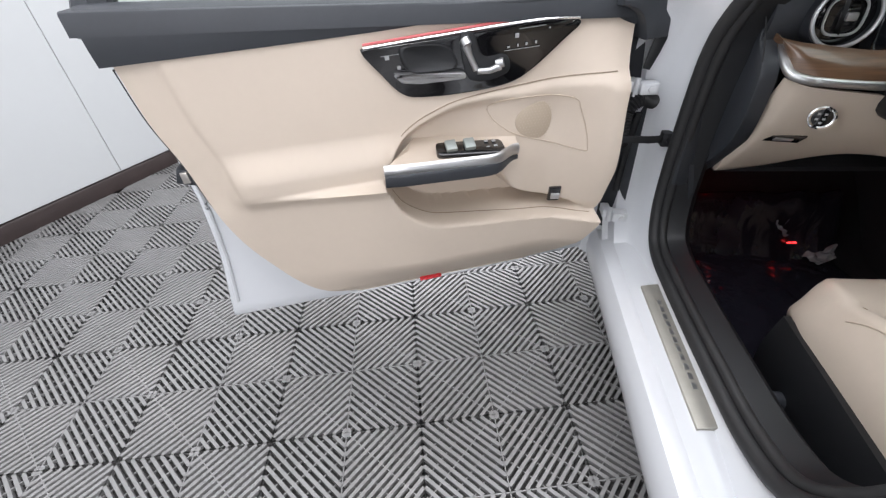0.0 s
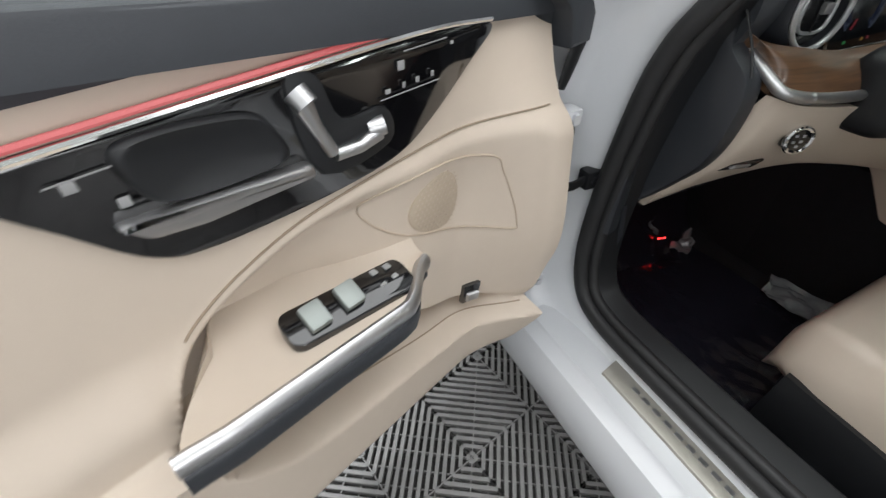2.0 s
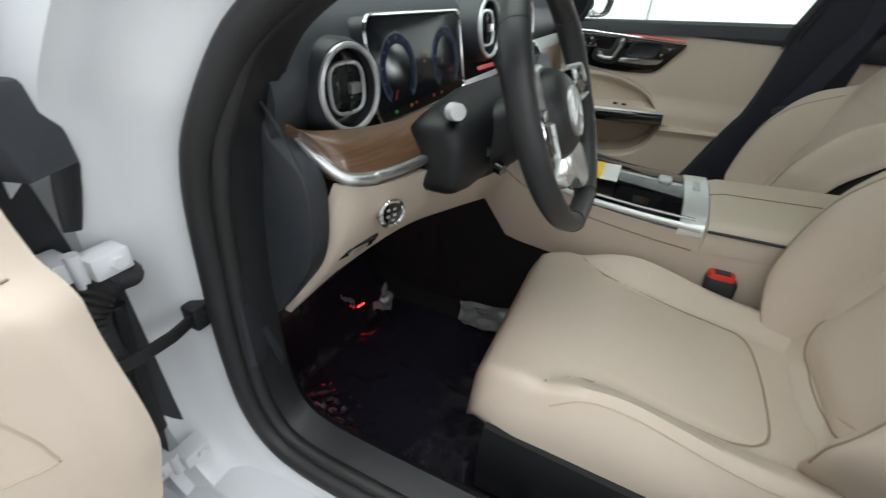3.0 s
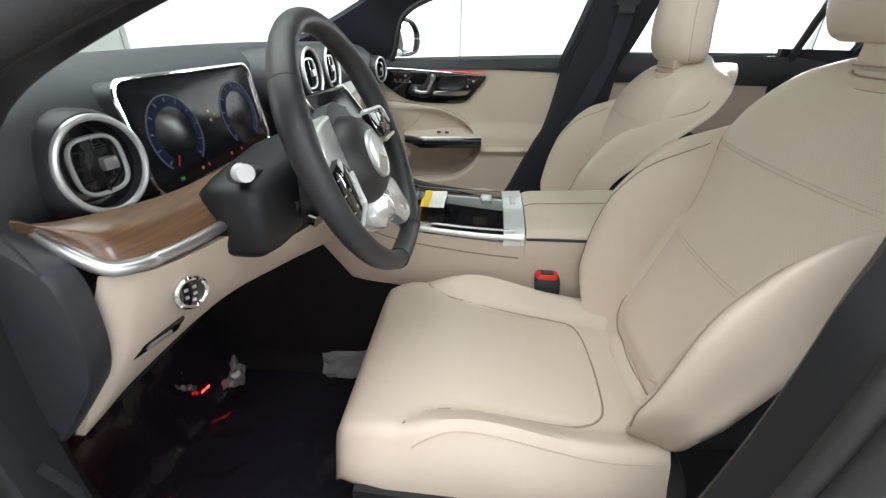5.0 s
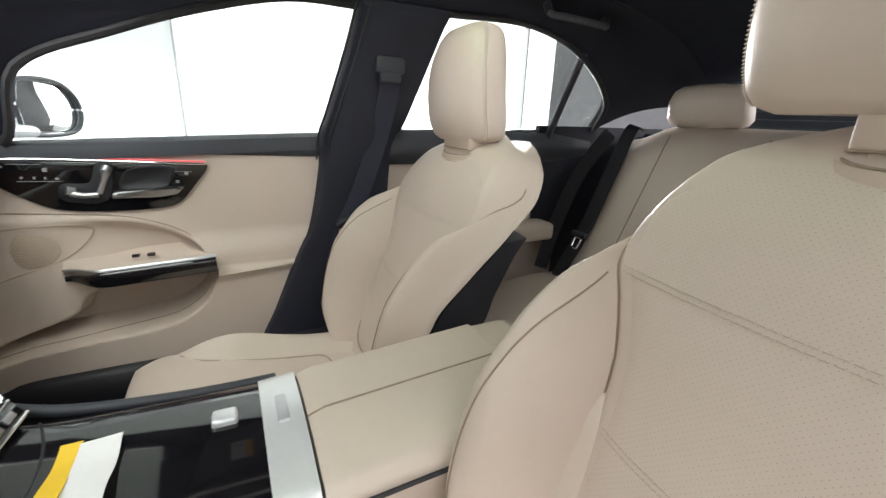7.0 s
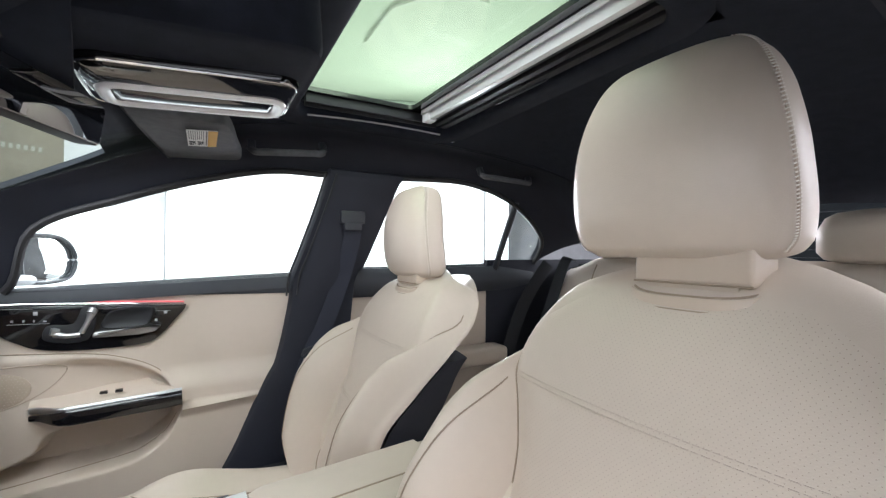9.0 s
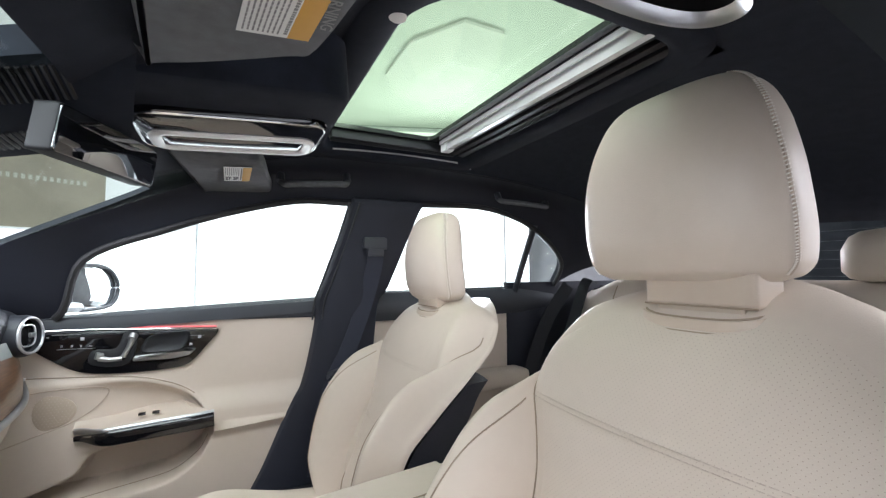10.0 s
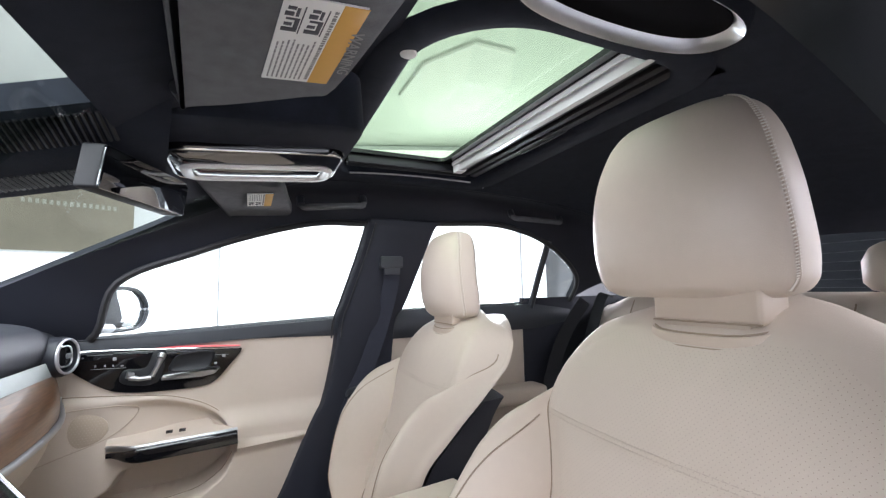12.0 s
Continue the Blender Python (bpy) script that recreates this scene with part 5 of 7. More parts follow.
part("plate", tube([(RT[0] + x, RT[1] + 0.012 - 0.5 * z, RT[2] + z) for x, z in round_poly([(-0.014, 0.018), (0.014, 0.018), (0.012, -0.016), (-0.012, -0.016)], 0.005)], 0.0032, 6, True, up=(0, 1, 0)), CHROME, t2, "steel belt plate")
rb = thing("seat_belt", (0.60, -1.85, 0.52), "black outer rear seat belt along the bench back", "seat belt", "seat belts")
part("webbing", strap_path([(0.625, -1.86, 0.985), (0.64, -1.76, 0.85), (0.64, -1.68, 0.68), (0.63, -1.62, 0.52)], 0.05, wide=(0.3, 1, 0.4)), BLACKBELT, rb, "black belt webbing")
bk = thing("belt_buckle", (-0.126, -0.79, 0.42), "black seat belt buckle with a red release button", "buckle")
part("housing", loft([[(-0.134 + x, -0.785 + y + 0.10 * (z - 0.5), z) for x, y in superell(20, w, d, 4)] for z, w, d in ((0.40, 0.012, 0.018), (0.475, 0.014, 0.020), (0.48, 0.017, 0.027), (0.535, 0.018, 0.029), (0.545, 0.016, 0.027))]), DARKPLASTIC, bk, "black buckle housing")
part("release_button", loft([[(-0.134 + x, -0.779 + y, z) for x, y in superell(20, w, d, 4)] for z, w, d in ((0.53, 0.0155, 0.025), (0.551, 0.0155, 0.025), (0.555, 0.013, 0.022))]), REDPLASTIC, bk, "red release button")
part("slot", box(-0.143, -0.126, -0.793, -0.765, 0.553, 0.5575, 0.001), DARKPLASTIC, bk)

# ---- dashboard ----
dash = thing("dashboard", (0, -0.1, 0.55), "black dashboard with brown wood trim, round vents and screens", "dashboard")


def dash_top(u, v):
    x = -0.685 + 1.37 * u
    prof = spline([(0.30, 0.945), (0.15, 0.968), (0.0, 0.985), (-0.12, 0.990), (-0.19, 0.978), (-0.215, 0.955), (-0.220, 0.92), (-0.205, 0.885), (-0.19, 0.86)], 4)
    i = v * (len(prof) - 1)
    k = min(int(i), len(prof) - 2)
    y = prof[k][0] + (prof[k + 1][0] - prof[k][0]) * (i - k)
    z = prof[k][1] + (prof[k + 1][1] - prof[k][1]) * (i - k)
    hood = math.exp(-((x + 0.37) / 0.20) ** 4)
    y += 0.03 * hood * smooth(-0.05, -0.15, y)
    end = smooth(0.58, 0.685, abs(x))
    return (x, y + 0.03 * end * (1 if y > 0 else 0) - 0.13 * smooth(0.25, 0.75, abs(x)) * smooth(0.05, 0.3, y), z - 0.02 * end + 0.012 * math.exp(-(x / 0.5) ** 2) * (1 if v < 0.6 else 0))


part("top_pad", sheet(dash_top, 60, 32, 0.03, (0, -0.5, 0.8)), SOFTBLACK, dash, "black soft dashboard top", 50)
side_poly = spline([(-0.245, 0.985), (-0.215, 0.93), (-0.206, 0.875), (-0.246, 0.835), (-0.248, 0.772), (-0.232, 0.716), (-0.196, 0.662), (-0.158, 0.612), (-0.122, 0.576), (-0.105, 0.565)], 5) + spline([(-0.05, 0.58), (-0.05, 0.75), (-0.08, 0.86), (-0.15, 0.96)], 4)
part("end_panel", slab(side_poly, -0.66, -0.690, lambda a, b, d: (d + 0.022 * math.exp(-((a + 0.18) / 0.05) ** 2 - ((b - 0.72) / 0.10) ** 2), a, b), 0.006), DARKPLASTIC, dash, "black end panel of the dashboard")
part("end_seam", tube([(-0.6925, a, b) for a, b in spline([(-0.12, 0.93), (-0.19, 0.925), (-0.228, 0.885), (-0.25, 0.845)], 6)], 0.0016, 6), RUBBER, dash)
part("end_vent", both(*[box(-0.65 + 0.01 * i, -0.645 + 0.01 * i, -0.165, -0.13, 0.968, 0.976, 0.001) for i in range(6)]), GLOSS, dash, "small side window vent slots")

# wood band with a satin silver lower edge, from the driver's end to the passenger door
WB_TOP = spline([(-0.672, -0.205, 0.886), (-0.655, -0.226, 0.876), (-0.60, -0.245, 0.868), (-0.50, -0.252, 0.858), (-0.30, -0.25, 0.856), (0.0, -0.235, 0.855), (0.30, -0.235, 0.865), (0.55, -0.235, 0.872), (0.69, -0.20, 0.87)], 8)
WB_LOW = spline([(-0.650, -0.210, 0.866), (-0.650, -0.240, 0.847), (-0.640, -0.268, 0.829), (-0.56, -0.292, 0.821), (-0.36, -0.300, 0.812), (0.0, -0.29, 0.79), (0.30, -0.285, 0.77), (0.55, -0.265, 0.775), (0.69, -0.215, 0.80)], 8)


def band(u, v):
    n = len(WB_TOP) - 1
    i = min(n, round(u * n))
    p = Vector(WB_TOP[i]).lerp(Vector(WB_LOW[i]), v)
    return tuple(p + Vector((0, -0.008, 0.004)) * math.sin(math.pi * v))


part("wood_band", sheet(band, len(WB_TOP) - 1, 8, 0.02, (0, -0.6, 0.6)), WOOD, dash, "brown open-pore wood trim band", 50)
part("silver_edge", tube([Vector(p) + Vector((0, -0.003, -0.004)) for p in WB_LOW], 0.0072, 10), SILVER, dash, "satin silver trim along the wood band")
part("silver_edge", tube(spline([(-0.652, -0.204, 0.866), (-0.655, -0.240, 0.846), (-0.652, -0.268, 0.830), (-0.636, -0.281, 0.824), (-0.615, -0.287, 0.821)], 5), [0.004] + [0.0068] * 19 + [0.0078], 10), SILVER, dash)

LP_TOP = spline([(-0.650, -0.266, 0.820), (-0.62, -0.285, 0.812), (-0.55, -0.302, 0.805), (-0.46, -0.305, 0.795), (-0.30, -0.30, 0.78), (-0.12, -0.30, 0.76)], 8)
LP_LOW = spline([(-0.657, -0.157, 0.594), (-0.63, -0.157, 0.596), (-0.57, -0.165, 0.610), (-0.47, -0.235, 0.668), (-0.34, -0.275, 0.660), (-0.12, -0.285, 0.60)], 8)


def lower_panel(u, v):
    n = len(LP_TOP) - 1
    i = min(n, round(u * n))
    p = Vector(LP_TOP[i]).lerp(Vector(LP_LOW[i]), v)
    b = Vector((0.0, -0.018 * smooth(0.0, 0.12, u), 0)) * math.sin(math.pi * v)
    return tuple(p + b)


part("lower_panel", sheet(lower_panel, len(LP_TOP) - 1, 16, 0.012, (0, -1, 0)), SOFTBEIGE, dash, "beige lower dashboard panel", 60)
part("underside", sheet(lambda u, v: (-0.655 + 0.53 * u, -0.150 + 0.33 * v, 0.588 + 0.02 * v), 10, 6, 0.01, (0, 0, -1)), CARPET, dash, "black underside")


def plate_frame(at, nrm, roll=0):
    """A pose whose z axis points along nrm, x sideways."""
    q = Vector(nrm).to_track_quat("Z", "Y").to_matrix().to_4x4()
    return Matrix.Translation(at) @ q @ Matrix.Rotation(radians(roll), 4, "Z")


def disc(m, r, z0, z1, n=32, ry=None, bev=0.002):
    return slab(circle(n, r, ry), z0, z1, lambda a, b, d: tuple(m @ Vector((a, b, d))), bev)


def ring(m, r, th, z, n=40, ry=None):
    ry = ry or r
    return tube([m @ Vector((r * math.cos(2 * math.pi * i / n), ry * math.sin(2 * math.pi * i / n), z)) for i in range(n)], th, 8, True, up=tuple(m.to_3x3() @ Vector((0, 0, 1))))


km = plate_frame((-0.580, -0.282, 0.760), (-0.45, -1, 0.05))
knob = part("light_switch", disc(km, 0.0175, -0.03, 0.008), GLOSS, dash, "round black light switch with a silver ring")
part("ring", ring(km, 0.0175, 0.0035, 0.006), CHROME, knob, "silver ring")
part("icon", both(*[moved(box(x - 0.0022, x + 0.0022, y - 0.0018, y + 0.0018, 0.008, 0.0086, 0), km) for x, y in ((-0.006, 0.006), (0.004, 0.006), (-0.007, -0.003), (0.003, -0.002), (0.0, -0.009))]), ICON, knob)
em = plate_frame((-0.599, -0.243, 0.705), (-0.22, -0.88, -0.42), 0)
eb = part("brake_switch", slab([(-0.034, -0.009), (0.024, -0.009), (0.033, 0.009), (-0.022, 0.009)], -0.02, 0.003, lambda a, b, d: tuple(em @ Vector((a, b, d))), 0.002), GLOSS, dash, "black parking brake switch")
part("rocker", slab([(-0.018, -0.004), (0.012, -0.004), (0.014, 0.003), (-0.014, 0.003)], 0.002, 0.0055, lambda a, b, d: tuple(em @ Vector((a, b, d))), 0.002), SILVER, eb)


def vent(at, nrm, r, parent, ry=None):
    m = plate_frame(at, nrm)
    v = part("air_vent", disc(m, r * 0.96, -0.05, -0.012, ry=(ry or r) * 0.96), GLOSS, parent, "round black air vent with a silver ring")
    part("barrel", loft([[tuple(m @ Vector((r * 1.22 * math.cos(2 * math.pi * i / 32) * k, (ry or r) * 1.22 * math.sin(2 * math.pi * i / 32) * k, z))) for i in range(32)] for z, k in ((-0.09, 1.0), (-0.012, 0.97), (-0.002, 0.9), (-0.002, 0.80), (-0.03, 0.78))], True, False), DARKPLASTIC, v, "black vent housing")
    part("outer_ring", ring(m, r, r * 0.075, 0.0, ry=ry), SATIN, v, "bright silver ring")
    part("inner_ring", tube([m @ Vector((x, y, -0.006)) for x, y in superell(28, r * 0.60, (ry or r) * 0.60, 3.2)], r * 0.05, 6, True, up=tuple(m.to_3x3() @ Vector((0, 0, 1)))), SATIN, v)
    for k in (-0.35, 0.0, 0.35):
        part("slat", moved(box(-r * 0.85, r * 0.85, k * r - 0.002, k * r + 0.002, -0.020, -0.011, 0.0008), m), GLOSS, v)
    part("slider", moved(box(-r * 0.02, r * 0.34, -r * 0.14, r * 0.14, -0.010, 0.002, 0.003), m), SILVER, v, "silver vent slider")
    part("pin", moved(box(-r * 0.03, r * 0.03, -r * 0.62, r * 0.62, -0.012, -0.004, 0.001), m), GLOSS, v)
    return v


vent((-0.583, -0.237, 0.908), (-0.12, -1, 0.06), 0.046, dash)
vent((-0.135, -0.240, 0.948), (-0.05, -1, 0.12), 0.050, dash)
vent((0.0, -0.240, 0.945), (-0.02, -1, 0.12), 0.050, dash)
vent((0.135, -0.240, 0.945), (0.02, -1, 0.12), 0.050, dash)
vent((0.635, -0.250, 0.905), (-0.25, -1, 0.05), 0.040, dash)
part("ambient_glow_strip", tube([(-0.17, -0.238, 0.880), (0.0, -0.243, 0.878), (0.17, -0.238, 0.880)], 0.004, 6), AMBIENT, dash, "red ambient light strip under the vents")
part("silver_strip", sheet(lambda u, v: (0.16 + 0.42 * u, -0.228 - 0.012 * v, 0.898 - 0.03 * v), 12, 3, 0.006, (0, -1, 0.3)), DULLSILVER, dash, "wide satin silver strip on the passenger side")
part("passenger_lower", sheet(lambda u, v: (0.13 + 0.55 * u, -0.275 + 0.05 * smooth(0.6, 1, u) + 0.22 * v * v, 0.775 - 0.24 * v), 16, 10, 0.015, (0, -1, 0)), SOFTBEIGE, dash, "beige lower glovebox panel", 60)
part("silver_edge", tube(spline([(0.69, -0.222, 0.80), (0.688, -0.215, 0.74), (0.68, -0.17, 0.66), (0.67, -0.12, 0.60)], 6), 0.005, 8), POLISHED, dash)

# instrument display
im = plate_frame((-0.370, -0.2195, 0.9125), (0, -1, 0.16))
inst = thing("instrument_display", (-0.370, -0.20, 0.86), "wide dark instrument screen in a thin silver frame", "display")


def IM(x, y, z):
    return tuple(im @ Vector((x, y, z)))


rr = [(x, y) for x, y, _ in rr_loop(-0.148, 0.148, -0.067, 0.067, 0.020, 0)]
part("housing", slab(rr, -0.03, -0.001, IM, 0.004), DARKPLASTIC, inst, "black housing")
part("screen", slab([(x * 0.985, y * 0.97) for x, y in rr], -0.004, 0.0015, IM, 0.001), SCREEN, inst, "dark glossy screen showing gauges")
part("frame", tube([IM(x, y, 0.001) for x, y in rr], 0.0025, 6, True, up=tuple(im.to_3x3() @ Vector((0, 0, 1)))), CHROME, inst, "thin silver frame")
for gx in (-0.078, 0.078):
    part("dial", tube([IM(gx + 0.048 * math.cos(t), -0.004 + 0.048 * math.sin(t), 0.0018) for t in np.linspace(-0.9, 4.0, 40)], 0.0010, 4), GAUGEWHITE, inst)
    part("dial_scale", both(*[tube([IM(gx + 0.040 * math.cos(t), -0.004 + 0.040 * math.sin(t), 0.0018), IM(gx + 0.045 * math.cos(t), -0.004 + 0.045 * math.sin(t), 0.0018)], 0.0012, 4) for t in np.linspace(-0.8, 3.9, 11)]), GAUGEWHITE, inst)
    part("dial_glow", slab([(gx + 0.046 * math.cos(t), -0.004 + 0.046 * math.sin(t)) for t in np.linspace(-0.9, 4.0, 30)] + [(gx + 0.034 * math.cos(t), -0.004 + 0.034 * math.sin(t)) for t in np.linspace(4.0, -0.9, 30)], 0.0012, 0.0017, IM, 0.0001), GAUGEBLUE, inst)
part("needle", tube([IM(-0.090, -0.028, 0.002), IM(-0.097, -0.040, 0.002)], 0.0010, 4), GAUGERED, inst)
for x, y in ((0.0, 0.012), (0.0, 0.0), (0.012, 0.006), (-0.055, -0.055)):
    part("warning_light", moved(box(x - 0.0025, x + 0.0025, y - 0.002, y + 0.002, 0.0015, 0.0021, 0), im), GAUGEAMBER, inst)
part("indicator_light", moved(box(-0.103, -0.097, -0.058, -0.054, 0.0015, 0.0021, 0), im), GAUGEGREEN, inst)
for x in (-0.04, 0.02, 0.05):
    part("indicator_light", moved(box(x - 0.002, x + 0.002, -0.056, -0.052, 0.0015, 0.0021, 0), im), GAUGERED, inst)

# centre screen
cm = plate_frame((-0.003, -0.345, 0.80), (-0.06, -0.80, 0.62))
cs = thing("centre_screen", (0.0, -0.40, 0.70), "tall dark centre touchscreen in a silver frame", "display")


def CM(x, y, z):
    return tuple(cm @ Vector((x, y, z)))


cr = [(x, y) for x, y, _ in rr_loop(-0.107, 0.107, -0.120, 0.138, 0.012, 0)]
part("housing", slab(cr, -0.025, -0.001, CM, 0.004), DARKPLASTIC, cs, "black housing")
part("screen", slab([(x * 0.98, y * 0.985) for x, y in cr], -0.004, 0.0015, CM, 0.001), SCREEN, cs, "dark glossy touchscreen with smudges")
part("frame", tube([CM(x, y, 0.001) for x, y in cr], 0.003, 6, True, up=tuple(cm.to_3x3() @ Vector((0, 0, 1)))), CHROME, cs, "thin silver frame")
for x, y, w in ((-0.060, 0.088, 7), (-0.035, 0.088, 5), (-0.005, 0.086, 9), (0.03, 0.088, 6), (-0.070, 0.052, 6), (-0.045, 0.050, 8), (-0.015, 0.050, 5), (0.015, 0.052, 8), (0.045, 0.050, 5), (-0.06, 0.020, 9), (-0.03, 0.018, 5), (0.0, -0.02, 6), (0.02, -0.04, 6), (0.03, -0.01, 7), (-0.01, -0.06, 5), (0.045, -0.05, 6)):
    part("screen_icon", moved(box(x - 0.001 * w, x + 0.001 * w, y - 0.0020, y + 0.0020, 0.0015, 0.0019, 0), cm), GAUGEWHITE, cs)
part("screen_glow", slab(round_poly([(-0.07, -0.015), (0.05, -0.015), (0.06, -0.085), (-0.06, -0.085)], 0.02), 0.0008, 0.0016, CM, 0.0002), GAUGEBLUE, cs, "dim blue field of the touchscreen")
part("key_bar", slab([(-0.104, -0.143), (0.104, -0.143), (0.106, -0.124), (-0.106, -0.124)], -0.02, 0.001, CM, 0.002), GLOSS, cs, "black key bar below the screen")
for y in (-0.144, -0.1225):
    part("key_bar_edge", tube([CM(-0.105, y, 0.001), CM(0.105, y, 0.001)], 0.0022, 8), CHROME, cs, "thin silver edge of the key bar")
for x in (-0.085, -0.060, -0.035, 0.0, 0.035, 0.060, 0.085):
    part("key", moved(box(x - 0.008, x + 0.008, -0.138, -0.130, 0.001, 0.003, 0.001), cm), SILVER, cs, "silver key")

# steering column and wheel
WC = Vector((-0.356, -0.435, 0.880))
WT = radians(21.9)
wm = Matrix.Translation(WC) @ Matrix.Rotation(radians(90) - WT, 4, "X")
col = thing("steering_column", (-0.352, -0.30, 0.78), "black steering column shroud with control stalks", "steering column")


def WM(x, y, z):
    return tuple(wm @ Vector((x, y, z)))


part("shroud", loft([[WM(x, y + dy, z) for x, y in superell(32, a, b, 3)] for z, a, b, dy in ((-0.028, 0.045, 0.040, -0.01), (-0.05, 0.055, 0.045, -0.015), (-0.09, 0.07, 0.05, -0.025), (-0.12, 0.075, 0.052, -0.03), (-0.16, 0.07, 0.05, -0.04), (-0.24, 0.06, 0.05, -0.04))]), STALKBLACK, col, "black shroud", 60)
part("stalk_housing", loft([[(x, -0.310 + a * k, 0.815 + b * k + dz) for a, b in superell(32, 0.050, 0.056, 3.2)] for x, k, dz in ((-0.517, 0.50, 0.0), (-0.513, 0.72, 0.0), (-0.503, 0.90, 0.0), (-0.47, 1.0, 0.0), (-0.36, 1.12, 0.005), (-0.24, 1.0, 0.01))]), STALKBLACK, col, "black stalk housing", 60)
st = part("stalk", tube([(-0.46, -0.325, 0.866), (-0.50, -0.328, 0.877), (-0.515, -0.331, 0.882)], [0.011, 0.010, 0.012], 12), DARKPLASTIC, col, "black indicator stalk")
part("cap", tube([(-0.510, -0.334, 0.882), (-0.520, -0.346, 0.885)], [0.0115, 0.0105], 18), BRIGHTALU, st, "pale silver stalk end")
part("stalk", tube([WM(*p) for p in ((-0.05, -0.03, -0.10), (-0.075, -0.032, -0.098), (-0.085, -0.032, -0.097))], [0.008, 0.008, 0.009], 12), DARKPLASTIC, col, "black lower stalk")
part("stalk", tube([WM(*p) for p in ((0.06, 0.015, -0.075), (0.10, 0.02, -0.07), (0.150, 0.025, -0.062))], [0.011, 0.009, 0.008], 12), DARKPLASTIC, col, "black gear stalk")
part("key_slot", both(tube([(-0.425, -0.372, 0.790), (-0.427, -0.384, 0.787)], 0.009, 10), tube([(-0.41, -0.372, 0.785), (-0.412, -0.384, 0.782)], 0.006, 8)), GLOSS, col)

wheel = thing("steering_wheel", tuple(WC), "dark grey leather steering wheel with silver spokes", "steering wheel")


def rim_pt(a):
    r = 0.175
    x, y = r * math.cos(a), r * math.sin(a)
    y = max(y, -0.165 - 0.004 * (1 - (x / 0.07) ** 2)) if abs(x) < 0.075 and y < 0 else y
    return x, y


NR = 96
rim = []
for i in range(NR):
    a = 2 * math.pi * i / NR
    x, y = rim_pt(a)
    r = math.hypot(x, y)
    ux, uy = x / r, y / r
    grip = 0.0025 * (math.exp(-((a - radians(25)) / 0.3) ** 2) + math.exp(-((a - radians(155)) / 0.3) ** 2))
    rim.append([WM(x + ux * p * (0.0145 + grip), y + uy * p * (0.0145 + grip), q * (0.0175 + grip)) for p, q in circle(16, 1.0)])
rim.append(rim[0])
rimo = part("rim", loft(rim, True, False), RIMGRIP, wheel, "dark grey leather rim", 60)
for a in (radians(38), radians(142), radians(250), radians(290)):
    x, y = rim_pt(a)
    r = math.hypot(x, y)
    part("rim_seam", tube([WM(x + x / r * p * 0.0152, y + y / r * p * 0.0152, q * 0.0182) for p, q in circle(18, 1.0)], 0.0012, 5, True), RUBBER, rimo)
hub = [(x, y) for x, y in superell(48, 0.073, 0.069, 2.15)]
part("airbag_cover", loft([[WM(x * k, y * k - 0.018, z) for x, y in hub] for k, z in ((0.92, -0.046), (0.99, -0.036), (1.0, -0.026), (0.98, -0.014), (0.92, -0.002), (0.82, 0.008), (0.68, 0.0155), (0.53, 0.0185), (0.505, 0.0165), (0.05, 0.0165))]), RIMGRIP, wheel, "dark grey airbag cover", 60)
em_ = wm @ Matrix.Translation((-0.001, -0.018, -0.0275))
emb = part("emblem", disc(em_, 0.036, 0.036, 0.0485), SILVER, wheel, "round silver emblem")
part("emblem_ring", ring(em_, 0.0340, 0.0020, 0.0485), SATIN, emb)
for k in range(3):
    a = radians(90 + 120 * k)
    part("emblem_ray", slab([(0.0055 * math.cos(a + 1.57), 0.0055 * math.sin(a + 1.57)), (0.032 * math.cos(a), 0.031 * math.sin(a)), (0.004 * math.cos(a - 1.57), 0.004 * math.sin(a - 1.57))], 0.0475, 0.0510, lambda p, q, d: tuple(em_ @ Vector((p, q, d))), 0.0006), SATIN, emb)


def spoke_pt(x, y, z):
    """A point of a spoke, which dips towards the hub."""
    return WM(x, y, z - 0.022 * smooth(0.105, 0.07, math.hypot(x, y + 0.018)))


# outline of each side spoke, of its button pad, the silver edge of the pad and the rows of keys
SPOKES = (
    ([(-0.037, 0.057), (-0.085, 0.061), (-0.118, 0.059), (-0.162, 0.046), (-0.168, -0.030), (-0.152, -0.075), (-0.106, -0.062), (-0.078, -0.064), (-0.050, -0.050)],
     [(-0.119, 0.011), (-0.101, -0.012), (-0.104, -0.054), (-0.150, -0.068), (-0.163, -0.025), (-0.154, 0.004)],
     [(-0.101, -0.012), (-0.102, -0.034), (-0.104, -0.056), (-0.124, -0.064), (-0.152, -0.071), (-0.160, -0.050), (-0.165, -0.024)],
     [(-0.115, -0.008), (-0.134, -0.006), (-0.150, -0.008), (-0.113, -0.026), (-0.132, -0.027), (-0.152, -0.028), (-0.116, -0.045), (-0.134, -0.048), (-0.150, -0.052)]),
    ([(0.033, 0.039), (0.095, 0.036), (0.148, 0.032), (0.170, 0.012), (0.172, -0.020), (0.104, -0.021), (0.085, -0.030), (0.060, -0.050)],
     [(0.062, 0.034), (0.095, 0.031), (0.142, 0.027), (0.161, 0.004), (0.166, -0.012), (0.104, -0.013), (0.076, -0.008)],
     [(0.040, 0.040), (0.095, 0.036), (0.146, 0.031), (0.161, 0.012), (0.170, -0.016), (0.138, -0.018), (0.100, -0.018)],
     [(0.088, 0.022), (0.106, 0.022), (0.124, 0.020), (0.140, 0.016), (0.092, 0.010), (0.112, 0.009), (0.132, 0.007), (0.108, -0.004), (0.130, -0.005), (0.149, -0.004)]),
)
